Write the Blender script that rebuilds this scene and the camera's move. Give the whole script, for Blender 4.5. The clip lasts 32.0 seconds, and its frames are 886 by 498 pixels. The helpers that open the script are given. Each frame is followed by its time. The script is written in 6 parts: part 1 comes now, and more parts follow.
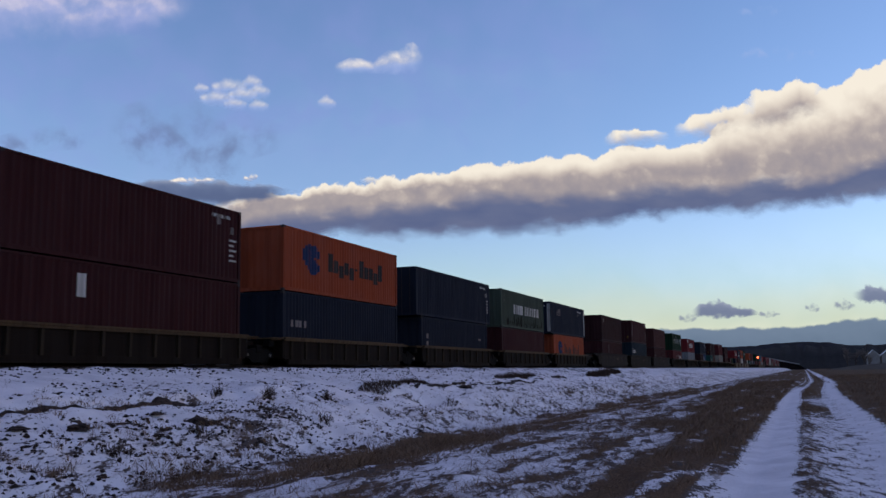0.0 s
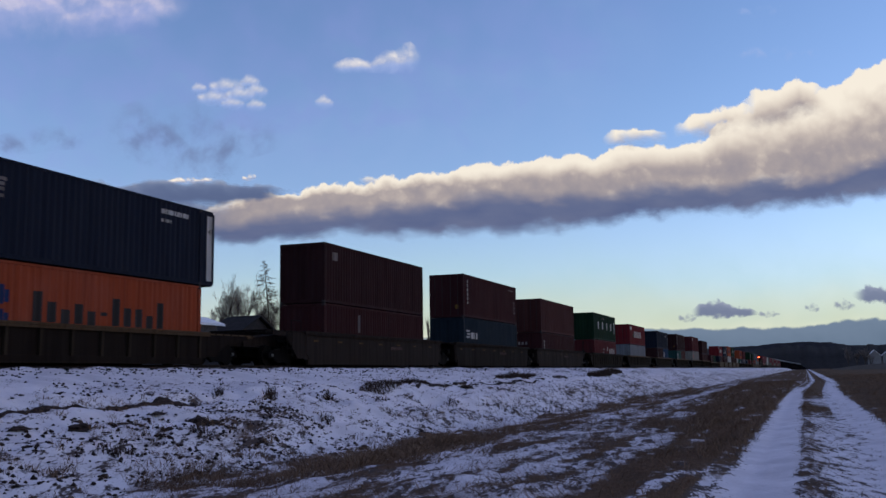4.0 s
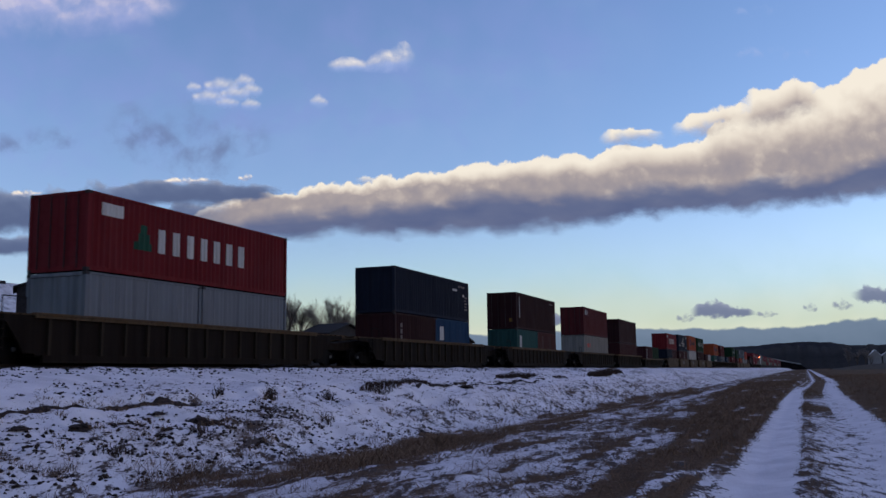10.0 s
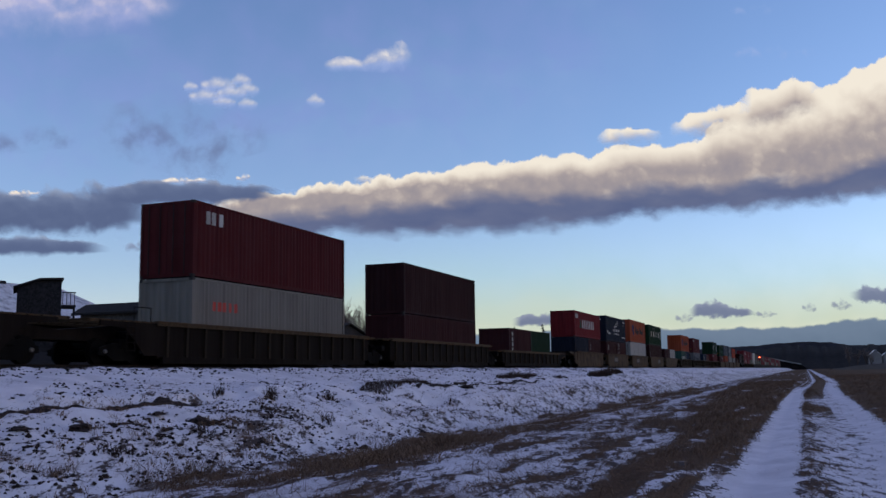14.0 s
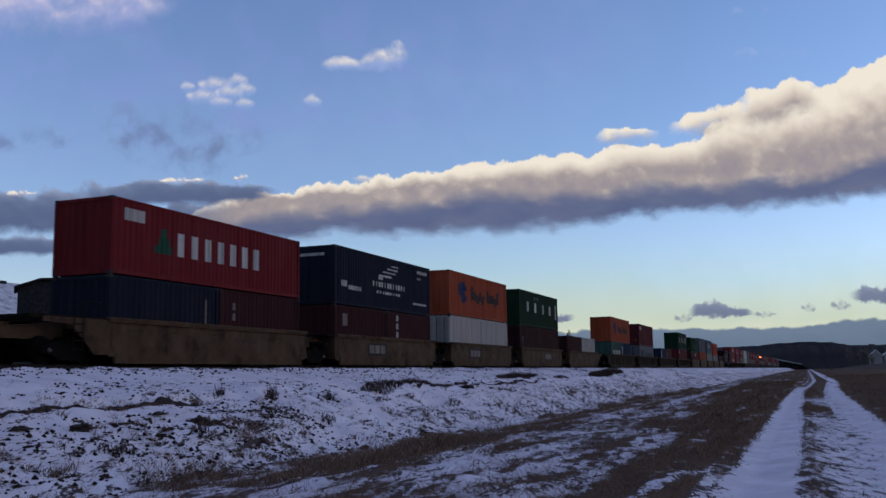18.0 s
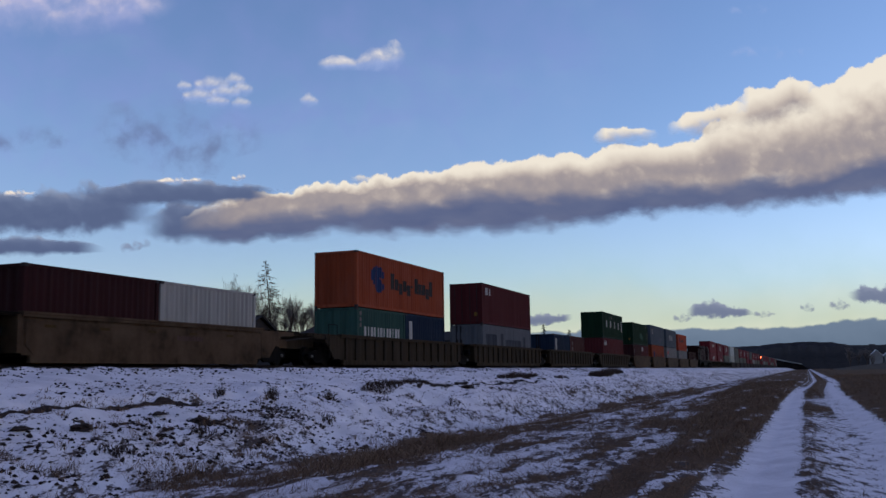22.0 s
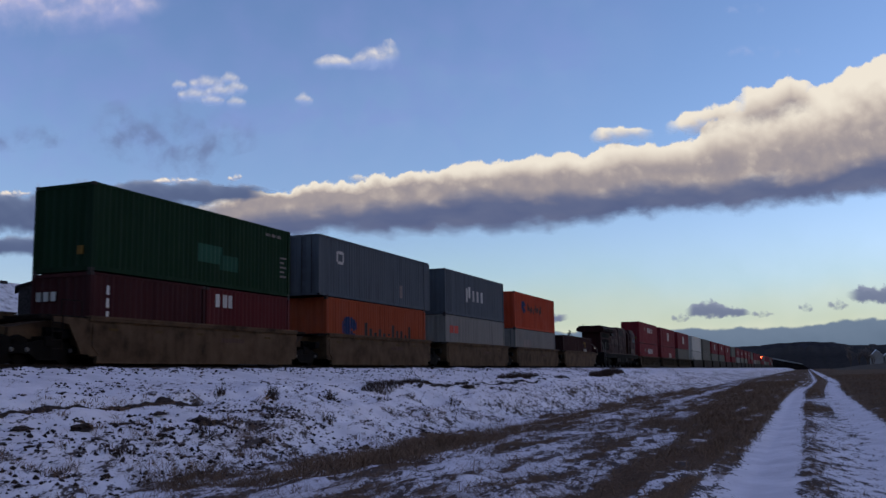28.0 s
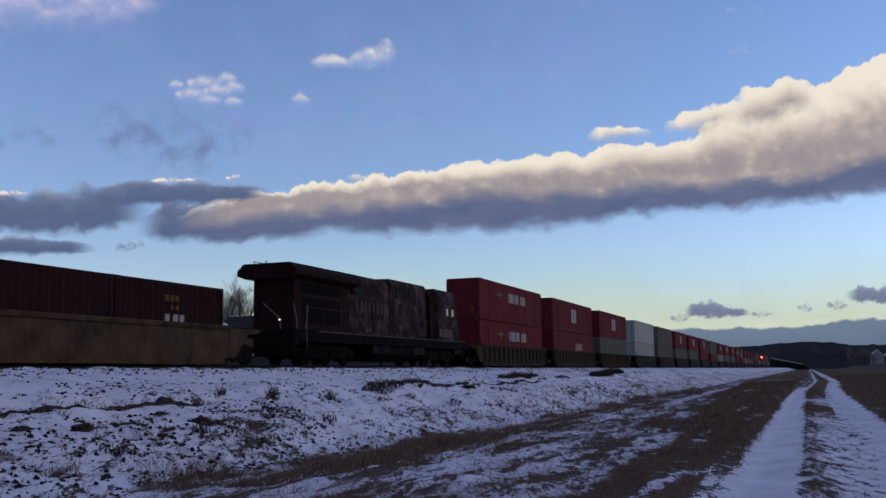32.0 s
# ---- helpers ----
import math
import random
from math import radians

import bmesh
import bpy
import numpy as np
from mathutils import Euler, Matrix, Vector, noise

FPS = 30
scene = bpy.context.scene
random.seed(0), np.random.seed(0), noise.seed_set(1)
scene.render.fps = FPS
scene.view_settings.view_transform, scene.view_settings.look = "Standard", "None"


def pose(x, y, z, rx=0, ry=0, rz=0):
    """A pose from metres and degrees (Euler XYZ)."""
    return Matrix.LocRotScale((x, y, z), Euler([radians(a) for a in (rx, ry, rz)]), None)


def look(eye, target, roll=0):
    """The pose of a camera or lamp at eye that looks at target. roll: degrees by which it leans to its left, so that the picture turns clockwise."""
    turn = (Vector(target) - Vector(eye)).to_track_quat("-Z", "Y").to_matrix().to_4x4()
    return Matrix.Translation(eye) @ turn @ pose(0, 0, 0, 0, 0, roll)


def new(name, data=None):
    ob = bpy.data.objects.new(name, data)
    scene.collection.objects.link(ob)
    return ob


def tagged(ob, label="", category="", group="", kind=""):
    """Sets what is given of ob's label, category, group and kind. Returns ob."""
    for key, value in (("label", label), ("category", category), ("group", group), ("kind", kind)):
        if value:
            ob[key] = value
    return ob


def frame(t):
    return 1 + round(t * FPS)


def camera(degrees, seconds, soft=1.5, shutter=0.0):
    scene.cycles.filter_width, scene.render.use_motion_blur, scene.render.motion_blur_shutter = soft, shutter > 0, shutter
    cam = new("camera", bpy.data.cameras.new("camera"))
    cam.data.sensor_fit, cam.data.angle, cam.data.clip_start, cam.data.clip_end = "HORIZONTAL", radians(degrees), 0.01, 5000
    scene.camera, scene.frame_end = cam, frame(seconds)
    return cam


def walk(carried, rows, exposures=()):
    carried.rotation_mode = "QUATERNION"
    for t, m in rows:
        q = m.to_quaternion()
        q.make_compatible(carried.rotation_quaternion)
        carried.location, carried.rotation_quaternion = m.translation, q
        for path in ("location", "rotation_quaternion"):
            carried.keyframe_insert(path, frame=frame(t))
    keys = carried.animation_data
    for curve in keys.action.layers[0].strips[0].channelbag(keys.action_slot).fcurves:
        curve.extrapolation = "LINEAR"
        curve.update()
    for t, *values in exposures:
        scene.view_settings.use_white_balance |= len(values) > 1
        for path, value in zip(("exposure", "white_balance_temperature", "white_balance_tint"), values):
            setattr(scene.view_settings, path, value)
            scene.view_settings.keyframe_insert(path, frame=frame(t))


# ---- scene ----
# ---- camera: on a tripod in the field track, panning a hair to the left ----
EYE = (0.0, 0.0, 1.5)
YAW, PITCH, ROLL = 21.117, 7.677, -0.874
FOCAL = 1632.6
PAN = [(0.0, 0.0), (1.5, 0.045), (12.5, 0.09), (19.0, 0.14), (25.0, 0.16), (32.0, 0.205)]


def aim(extra=0.0):
    y, p = radians(YAW + extra), radians(PITCH)
    return look(EYE, (EYE[0] - math.sin(y) * math.cos(p), EYE[1] + math.cos(y) * math.cos(p), EYE[2] + math.sin(p)), ROLL)


cam = camera(51.3, 32.0, soft=1.5, shutter=0.15)
EXPOSURE = 0.80
walk(cam, [(t, aim(a)) for t, a in PAN], exposures=[(0.0, EXPOSURE), (12.0, EXPOSURE - 0.03), (18.0, EXPOSURE - 0.09), (32.0, EXPOSURE - 0.10)])

# ---- world: clear dusk sky, the sun just down beyond the ridge ----
world = bpy.data.worlds.new("world")
scene.world = world
world.use_nodes = True
wn, wl = world.node_tree.nodes, world.node_tree.links
sky = wn.new("ShaderNodeTexSky")
sky.sky_type, sky.sun_disc = "NISHITA", False
SUN_ELEVATION, SUN_AZIMUTH = 7.5, 56.0
sky.sun_elevation, sky.sun_rotation = radians(SUN_ELEVATION), radians(SUN_AZIMUTH)
sky.altitude, sky.air_density, sky.dust_density, sky.ozone_density = 300, 1.0, 0.15, 3.5
wn["Background"].inputs["Strength"].default_value = 0.15
cool = wn.new("ShaderNodeMix")
cool.data_type, cool.blend_type = "RGBA", "MULTIPLY"
cool.inputs[0].default_value, cool.inputs[7].default_value = 1.0, (1.34, 1.0, 1.035, 1)
wl.new(sky.outputs["Color"], cool.inputs[6])
wl.new(cool.outputs[2], wn["Background"].inputs["Color"])

lamp = bpy.data.lights.new("sun", "SUN")
lamp.energy, lamp.angle, lamp.color = 0.06, radians(12), (1.0, 0.86, 0.7)
sun = new("sun", lamp)
az, el = radians(SUN_AZIMUTH), radians(SUN_ELEVATION)
sun.matrix_world = look((300 * math.sin(az) * math.cos(el), 300 * math.cos(az) * math.cos(el), 300 * math.sin(el)), (0, 0, 0))


# ---- node helpers and materials ----
def material(name):
    m = bpy.data.materials.new(name)
    m.use_nodes = True
    return m, m.node_tree.nodes, m.node_tree.links, m.node_tree.nodes["Principled BSDF"]


def noise_node(nodes, links, vector, scale, detail=4.0, rough=0.55, stretch=None):
    n = nodes.new("ShaderNodeTexNoise")
    n.inputs["Scale"].default_value, n.inputs["Detail"].default_value, n.inputs["Roughness"].default_value = scale, detail, rough
    if stretch:
        mp = nodes.new("ShaderNodeMapping")
        mp.inputs["Scale"].default_value = stretch
        links.new(vector, mp.inputs["Vector"])
        vector = mp.outputs["Vector"]
    links.new(vector, n.inputs["Vector"])
    return n.outputs["Fac"]


def calc(nodes, links, op, a, b=None, clamp=False):
    n = nodes.new("ShaderNodeMath")
    n.operation, n.use_clamp = op, clamp
    for i, v in enumerate((a, b)):
        if v is None:
            continue
        if isinstance(v, (int, float)):
            n.inputs[i].default_value = v
        else:
            links.new(v, n.inputs[i])
    return n.outputs[0]


def ramp_node(nodes, links, fac, stops, mode="LINEAR"):
    n = nodes.new("ShaderNodeValToRGB")
    n.color_ramp.interpolation = mode
    el = n.color_ramp.elements
    while len(el) < len(stops):
        el.new(0.5)
    for e, (p, c) in zip(el, stops):
        e.position, e.color = p, (*c, 1) if len(c) == 3 else c
    links.new(fac, n.inputs["Fac"])
    return n.outputs["Color"]


def smooth(nodes, links, v, a, b, lo=0.0, hi=1.0):
    n = nodes.new("ShaderNodeMapRange")
    n.interpolation_type = "SMOOTHSTEP"
    for k, val in (("From Min", a), ("From Max", b), ("To Min", lo), ("To Max", hi)):
        n.inputs[k].default_value = val
    links.new(v, n.inputs["Value"])
    return n.outputs["Result"]


def mix_node(nodes, links, fac, a, b, blend="MIX"):
    n = nodes.new("ShaderNodeMix")
    n.data_type, n.blend_type = "RGBA", blend
    for key, v in ((0, fac), (6, a), (7, b)):
        if isinstance(v, (int, float)):
            n.inputs[key].default_value = v
        elif isinstance(v, tuple):
            n.inputs[key].default_value = (*v, 1)
        else:
            links.new(v, n.inputs[key])
    return n.outputs[2]


def bump_to(nodes, links, bsdf, height, strength=0.3, distance=0.02):
    n = nodes.new("ShaderNodeBump")
    n.inputs["Strength"].default_value, n.inputs["Distance"].default_value = strength, distance
    links.new(height, n.inputs["Height"])
    links.new(n.outputs["Normal"], bsdf.inputs["Normal"])


def shifted(nodes, links):
    """Object coordinates, moved by a random amount for each object."""
    tc, oi = nodes.new("ShaderNodeTexCoord"), nodes.new("ShaderNodeObjectInfo")
    mul = calc(nodes, links, "MULTIPLY", oi.outputs["Random"], 37.0)
    add = nodes.new("ShaderNodeVectorMath")
    links.new(tc.outputs["Object"], add.inputs[0])
    links.new(mul, add.inputs[1])
    return add.outputs[0], oi.outputs["Random"]


PAINTS = {}


def paint(name, rgb, rough=0.7, wear=0.35, rust=0.12, metal=0.0, spec=0.05):
    """Weathered paint on steel: faded patches, grime streaks that run down, flecks of rust, and fine upright lines
    painted as shade of the pressings.
    """
    if name in PAINTS:
        return PAINTS[name]
    m, nd, lk, b = material(name)
    vec, rnd = shifted(nd, lk)
    patch = noise_node(nd, lk, vec, 0.6, 4)
    streak = noise_node(nd, lk, vec, 2.2, 5, 0.6, (1.0, 1.6, 0.12))
    fleck = noise_node(nd, lk, vec, 9.0, 6, 0.7)
    faded = tuple(0.86 * c + 0.30 * sum(rgb) / 3 + 0.0015 for c in rgb)
    dark = tuple(c * 0.55 + 0.001 for c in rgb)
    c1 = mix_node(nd, lk, smooth(nd, lk, patch, 0.35, 0.75, 0, wear), rgb, faded)
    c2 = mix_node(nd, lk, smooth(nd, lk, streak, 0.48, 0.8, 0, wear * 1.5), c1, dark)
    # fine dark upright lines deepen the shading of the corrugations
    fine = noise_node(nd, lk, vec, 3.0, 3, 0.55, (1.0, 4.5, 0.05))
    c2 = mix_node(nd, lk, smooth(nd, lk, fine, 0.46, 0.66, 0, wear * 1.3), c2, dark)
    c3 = mix_node(nd, lk, smooth(nd, lk, fleck, 0.66, 0.74, 0, rust * 4), c2, tuple(0.5 * c + 0.5 * k for c, k in zip(rgb, (0.040, 0.020, 0.012))))
    tone = calc(nd, lk, "MULTIPLY_ADD", rnd, 0.24)
    tone.node.inputs[2].default_value = 0.88
    hsv = nd.new("ShaderNodeHueSaturation")
    lk.new(c3, hsv.inputs["Color"])
    lk.new(tone, hsv.inputs["Value"])
    lk.new(hsv.outputs["Color"], b.inputs["Base Color"])
    lk.new(smooth(nd, lk, streak, 0.2, 0.8, rough - 0.1, rough + 0.2), b.inputs["Roughness"])
    b.inputs["Metallic"].default_value, b.inputs["Specular IOR Level"].default_value = metal, spec
    bump_to(nd, lk, b, fleck, 0.12, 0.004)
    PAINTS[name] = m
    return m


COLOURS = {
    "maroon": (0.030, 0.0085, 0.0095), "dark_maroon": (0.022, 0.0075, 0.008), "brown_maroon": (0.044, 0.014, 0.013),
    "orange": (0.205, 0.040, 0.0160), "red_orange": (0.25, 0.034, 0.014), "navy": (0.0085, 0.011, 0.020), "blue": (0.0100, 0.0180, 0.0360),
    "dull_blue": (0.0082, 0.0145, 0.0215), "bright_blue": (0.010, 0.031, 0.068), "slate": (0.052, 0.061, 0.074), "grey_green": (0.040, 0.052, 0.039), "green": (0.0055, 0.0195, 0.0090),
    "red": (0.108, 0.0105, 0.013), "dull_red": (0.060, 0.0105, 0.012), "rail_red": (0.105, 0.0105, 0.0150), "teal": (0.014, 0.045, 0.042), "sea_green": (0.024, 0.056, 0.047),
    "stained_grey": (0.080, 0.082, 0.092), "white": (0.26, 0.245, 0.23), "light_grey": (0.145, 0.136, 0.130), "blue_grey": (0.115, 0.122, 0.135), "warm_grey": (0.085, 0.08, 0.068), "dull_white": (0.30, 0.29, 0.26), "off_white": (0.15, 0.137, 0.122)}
MARK_WHITE = paint("white_marking", (0.36, 0.345, 0.33), 0.7, 0.6, 0.3)
MARK_DARK = paint("dark_marking", (0.025, 0.022, 0.022), 0.6, 0.3)
MARK_BLUE = paint("blue_marking", (0.014, 0.024, 0.070), 0.6, 0.3)
MARK_YELLOW = paint("yellow_marking", (0.12, 0.066, 0.012), 0.6, 0.3)
REFLECTOR = paint("dull_reflector_yellow", (0.055, 0.033, 0.010), 0.7, 0.7, 0.3)
MARK_GREEN = paint("green_marking", (0.012, 0.050, 0.032), 0.6, 0.3)
MARK_RED = paint("red_marking", (0.35, 0.05, 0.04), 0.6, 0.3)
MARK_DIM = paint("dim_streak_paint", (0.060, 0.034, 0.030), 0.7, 0.6, 0.3)
MARK_FADED = paint("faded_marking", (0.15, 0.125, 0.12), 0.7, 0.6, 0.3)
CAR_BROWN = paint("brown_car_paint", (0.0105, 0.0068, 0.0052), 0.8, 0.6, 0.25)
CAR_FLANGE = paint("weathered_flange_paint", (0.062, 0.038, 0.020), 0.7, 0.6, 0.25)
CAR_GREY = paint("dusty_car_paint", (0.0185, 0.0128, 0.0108), 0.8, 0.6, 0.2)
CAR_RIB = paint("ribbed_car_paint", (0.036, 0.0245, 0.0150), 0.8, 0.6, 0.22)
# rib tone set apart from the panels for the light ribs catch
RIB_PAINT = paint("rib_light_paint", (0.026, 0.018, 0.012), 0.8, 0.6, 0.25)
CAR_DARK = paint("dark_car_paint", (0.0115, 0.0080, 0.0068), 0.8, 0.5, 0.2)
# near-black: dirt plus the shade under the train put into the colour
IRON = paint("dirty_shaded_iron", (0.005, 0.0042, 0.004), 0.85, 0.4, 0.3)
RAIL_STEEL = paint("rusty_rail_steel", (0.020, 0.014, 0.011), 0.8, 0.4, 0.3)
CASTING = paint("corner_casting_steel", (0.03, 0.026, 0.025), 0.6, 0.4, 0.3)
LOCO_RED = paint("grimy_locomotive_red", (0.019, 0.0044, 0.0046), 0.7, 0.7, 0.15)


def road_grime(name, rgb, dust, runs=0.4):
    """Paint under drifts of pale dust and soot, in blotches and runs."""
    m, nd, lk, b = material(name)
    vec, rnd = shifted(nd, lk)
    blot = noise_node(nd, lk, vec, 1.1, 6, 0.62)
    run = noise_node(nd, lk, vec, 2.4, 5, 0.6, (1.0, 1.5, 0.25))
    k = calc(nd, lk, "ADD", calc(nd, lk, "MULTIPLY", blot, 1 - runs), calc(nd, lk, "MULTIPLY", run, runs))
    c = ramp_node(nd, lk, k, [(0.34, tuple(0.35 * p for p in rgb)), (0.48, rgb), (0.58, tuple(0.5 * p + 0.5 * q for p, q in zip(rgb, dust))), (0.70, dust)])
    lk.new(c, b.inputs["Base Color"])
    b.inputs["Roughness"].default_value, b.inputs["Specular IOR Level"].default_value = 0.8, 0.05
    bump_to(nd, lk, b, blot, 0.1, 0.01)
    return m


LOCO_GRIME = road_grime("dust_covered_red_paint", (0.024, 0.0110, 0.0110), (0.105, 0.076, 0.070), 0.15)
CAR_TAN = road_grime("stained_tan_paint", (0.054, 0.0335, 0.0205), (0.080, 0.052, 0.033), 0.22)
LOCO_MARK = paint("grimy_pale_lettering", (0.085, 0.062, 0.058), 0.8, 0.9, 0.4)
LOCO_BLACK = paint("locomotive_black", (0.006, 0.0055, 0.0055), 0.6, 0.5, 0.15)
# pale paint that stands in for the glint on the axle caps
CAP_GLINT = paint("axle_cap_glint", (0.11, 0.10, 0.095), 0.5, 0.5, 0.2)
PATCH_GREY = paint("painted_over_grey", (0.047, 0.050, 0.060), 0.8, 0.7, 0.2)
RUST = paint("dark_rust", (0.016, 0.011, 0.009), 0.9, 0.7, 0.4)
DIM_RAIL = paint("grimy_handrail", (0.030, 0.027, 0.026), 0.6, 0.4, 0.2)
RAIL_GREY = paint("grey_handrail", (0.12, 0.115, 0.11), 0.5, 0.3, 0.1)


def plain(name, rgb, rough=0.6, scale=6.0, vary=0.4, bump=0.0, metal=0.0):
    m, nd, lk, b = material(name)
    vec, rnd = shifted(nd, lk)
    n = noise_node(nd, lk, vec, scale, 6, 0.6)
    n2 = noise_node(nd, lk, vec, scale / 9, 3)
    c = mix_node(nd, lk, smooth(nd, lk, n, 0.3, 0.7), tuple(x * (1 - vary) for x in rgb), tuple(min(1, x * (1 + vary)) for x in rgb))
    c = mix_node(nd, lk, smooth(nd, lk, n2, 0.35, 0.7, 0, 0.5), c, tuple(x * (1 - vary) for x in rgb))
    lk.new(c, b.inputs["Base Color"])
    b.inputs["Roughness"].default_value, b.inputs["Metallic"].default_value = rough, metal
    b.inputs["Specular IOR Level"].default_value = 0.15
    if bump:
        bump_to(nd, lk, b, n, 0.6, bump)
    return m


def glowing(name, rgb, strength):
    m, nd, lk, b = material(name)
    b.inputs["Base Color"].default_value = (*[0.3 * c for c in rgb], 1)
    b.inputs["Emission Color"].default_value, b.inputs["Emission Strength"].default_value = (*rgb, 1), strength
    return m


def glass_material(name, rgb=(0.02, 0.025, 0.03)):
    m, nd, lk, b = material(name)
    b.inputs["Base Color"].default_value, b.inputs["Roughness"].default_value = (*rgb, 1), 0.08
    b.inputs["Specular IOR Level"].default_value = 0.6
    return m


GLASS = glass_material("dark_glass")
DARK_PAINT_ROOF = plain("dark_shingle", (0.018, 0.0165, 0.0175), 0.85, 14, 0.5, 0.01)
SIDING = plain("weathered_siding", (0.07, 0.064, 0.066), 0.8, 5, 0.35)
BARN_WALL = plain("weathered_barn_boards", (0.026, 0.023, 0.025), 0.85, 8, 0.5, 0.006)
WHITE_WALL = plain("pale_house_wall", (0.15, 0.143, 0.145), 0.8, 3, 0.2)
FARM_WALL = plain("pale_farm_wall", (0.20, 0.19, 0.19), 0.8, 3, 0.2)
FAR_PALE = plain("dim_distant_pale", (0.22, 0.225, 0.23), 0.9, 0.2, 0.3)
SNOW = plain("snow_cover", (0.72, 0.73, 0.76), 0.8, 5, 0.1, 0.02)
BARK = plain("grey_brown_bark", (0.085, 0.066, 0.055), 0.9, 12, 0.4, 0.01)
TWIG = plain("bare_twigs", (0.22, 0.18, 0.165), 0.9, 12, 0.4)
NEEDLES = plain("dark_spruce_needles", (0.009, 0.0135, 0.0085), 0.9, 6, 0.5)
# stone colour darkened further for the shade under the cars
BALLAST = plain("shade_dark_ballast", (0.016, 0.0132, 0.0122), 0.9, 22, 0.7, 0.03)
SLEEPER = plain("creosoted_timber", (0.035, 0.028, 0.024), 0.9, 9, 0.4, 0.01)
SOIL = plain("dark_bare_soil", (0.034, 0.024, 0.022), 0.95, 14, 0.5, 0.03)
# woods colour made paler and bluer, distance haze put into it
HAZED_WOODS = plain("hazed_ridge_woods", (0.018, 0.0160, 0.0215), 0.95, 0.06, 0.5)
FIELD_BROWN = plain("far_brown_field", (0.030, 0.020, 0.016), 0.95, 0.15, 0.5)
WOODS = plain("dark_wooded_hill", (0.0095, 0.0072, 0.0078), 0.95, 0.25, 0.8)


# ---- mesh helpers ----
def part(name, bm, mat, parent=None, label="", at=None):
    """Links a bmesh (or ready mesh) as one mesh object, under a thing or a part."""
    if isinstance(bm, bmesh.types.BMesh):
        me = bpy.data.meshes.new(name)
        bm.to_mesh(me)
        bm.free()
        me.materials.append(mat)
    else:
        me = bm
    ob = new(name, me)
    if parent is not None:
        ob.parent = parent
    if at is not None:
        ob.matrix_basis = at if isinstance(at, Matrix) else Matrix.Translation(at)
    if label:
        ob["label"] = label
    return ob


def box(bm, x0, x1, y0, y1, z0, z1, bevel=0.0):
    r = bmesh.ops.create_cube(bm, size=1.0, matrix=Matrix.Translation(((x0 + x1) / 2, (y0 + y1) / 2, (z0 + z1) / 2)) @ Matrix.Diagonal((x1 - x0, y1 - y0, z1 - z0, 1)))
    if bevel:
        edges = list({e for v in r["verts"] for e in v.link_edges})
        bmesh.ops.bevel(bm, geom=edges, offset=bevel, segments=1, affect="EDGES")
    return bm


def rod(bm, a, b, r, n=6, r2=None):
    a, b = Vector(a), Vector(b)
    d = b - a
    m = Matrix.Translation((a + b) / 2) @ d.to_track_quat("Z", "Y").to_matrix().to_4x4()
    bmesh.ops.create_cone(bm, cap_ends=True, segments=n, radius1=r, radius2=r if r2 is None else r2, depth=d.length, matrix=m)
    return bm


def prism(bm, outline, y0, y1, axis="y"):
    """Extrudes an outline of (x, z) points from y0 to y1 (axis x: (y, z) points along x)."""
    def P(a, b, d):
        return (a, d, b) if axis == "y" else (d, a, b)
    f = [bm.verts.new(P(a, b, y0)) for a, b in outline]
    g = [bm.verts.new(P(a, b, y1)) for a, b in outline]
    n = len(outline)
    bm.faces.new(f)
    bm.faces.new(g[::-1])
    for i in range(n):
        bm.faces.new((f[i], g[i], g[(i + 1) % n], f[(i + 1) % n]))
    bmesh.ops.recalc_face_normals(bm, faces=bm.faces)
    return bm


def mesh_of(bm, name, mat):
    me = bpy.data.meshes.new(name)
    bm.to_mesh(me)
    bm.free()
    me.materials.append(mat)
    return me


def raw_mesh(name, verts, loops, sizes, mats):
    """A mesh from number arrays: vertices, the corners of the faces and how many each has."""
    me = bpy.data.meshes.new(name)
    verts, loops, sizes = np.asarray(verts, np.float32), np.asarray(loops, np.int32), np.asarray(sizes, np.int32)
    me.vertices.add(len(verts))
    me.vertices.foreach_set("co", verts.ravel())
    me.loops.add(len(loops))
    me.loops.foreach_set("vertex_index", loops)
    me.polygons.add(len(sizes))
    me.polygons.foreach_set("loop_start", np.concatenate(([0], np.cumsum(sizes)[:-1])).astype(np.int32))
    me.polygons.foreach_set("loop_total", sizes)
    me.update(calc_edges=True)
    for m in mats:
        me.materials.append(m)
    return me


def thin_mesh(name, sticks, mat):
    """Many thin tapering twigs in one mesh: (start, end, half width) each, two crossed slivers."""
    vs = []
    for p, q, r in sticks:
        vs += [(p[0] - r, p[1], p[2]), (p[0] + r, p[1], p[2]), (q[0], q[1], q[2]), (p[0], p[1] - r, p[2]), (p[0], p[1] + r, p[2]), (q[0], q[1], q[2])]
    n = len(vs)
    return raw_mesh(name, vs, np.arange(n), np.full(n // 3, 3), [mat])


B = bmesh.new


# ---- ground: one sheet from the field to the horizon ----
# beyond the track the ground is raised to block sky under the cars
PROFILE = np.array([(-5000, 30.0), (-300, 6.0), (-60, 3.2), (-34, 2.7), (-28.2, 2.5), (-26.3, 1.72), (-18.6, 1.80), (-16.5, 1.46), (-14.3, 1.10), (-13.8, 0.88), (-12.4, 0.50), (-10.7, -0.26), (-10.0, -0.38),
                    (-9.0, -0.30), (-7.0, -0.10), (-4.0, 0.02), (-1.6, 0.08), (-1.25, 0.02), (-0.78, -0.05), (-0.3, 0.02), (-0.05, 0.06), (0.3, 0.0), (0.8, -0.05), (1.4, 0.02),
                    (1.9, 0.10), (5.0, 0.22), (30.0, 0.35), (400, 0.6), (5000, 2.0)])


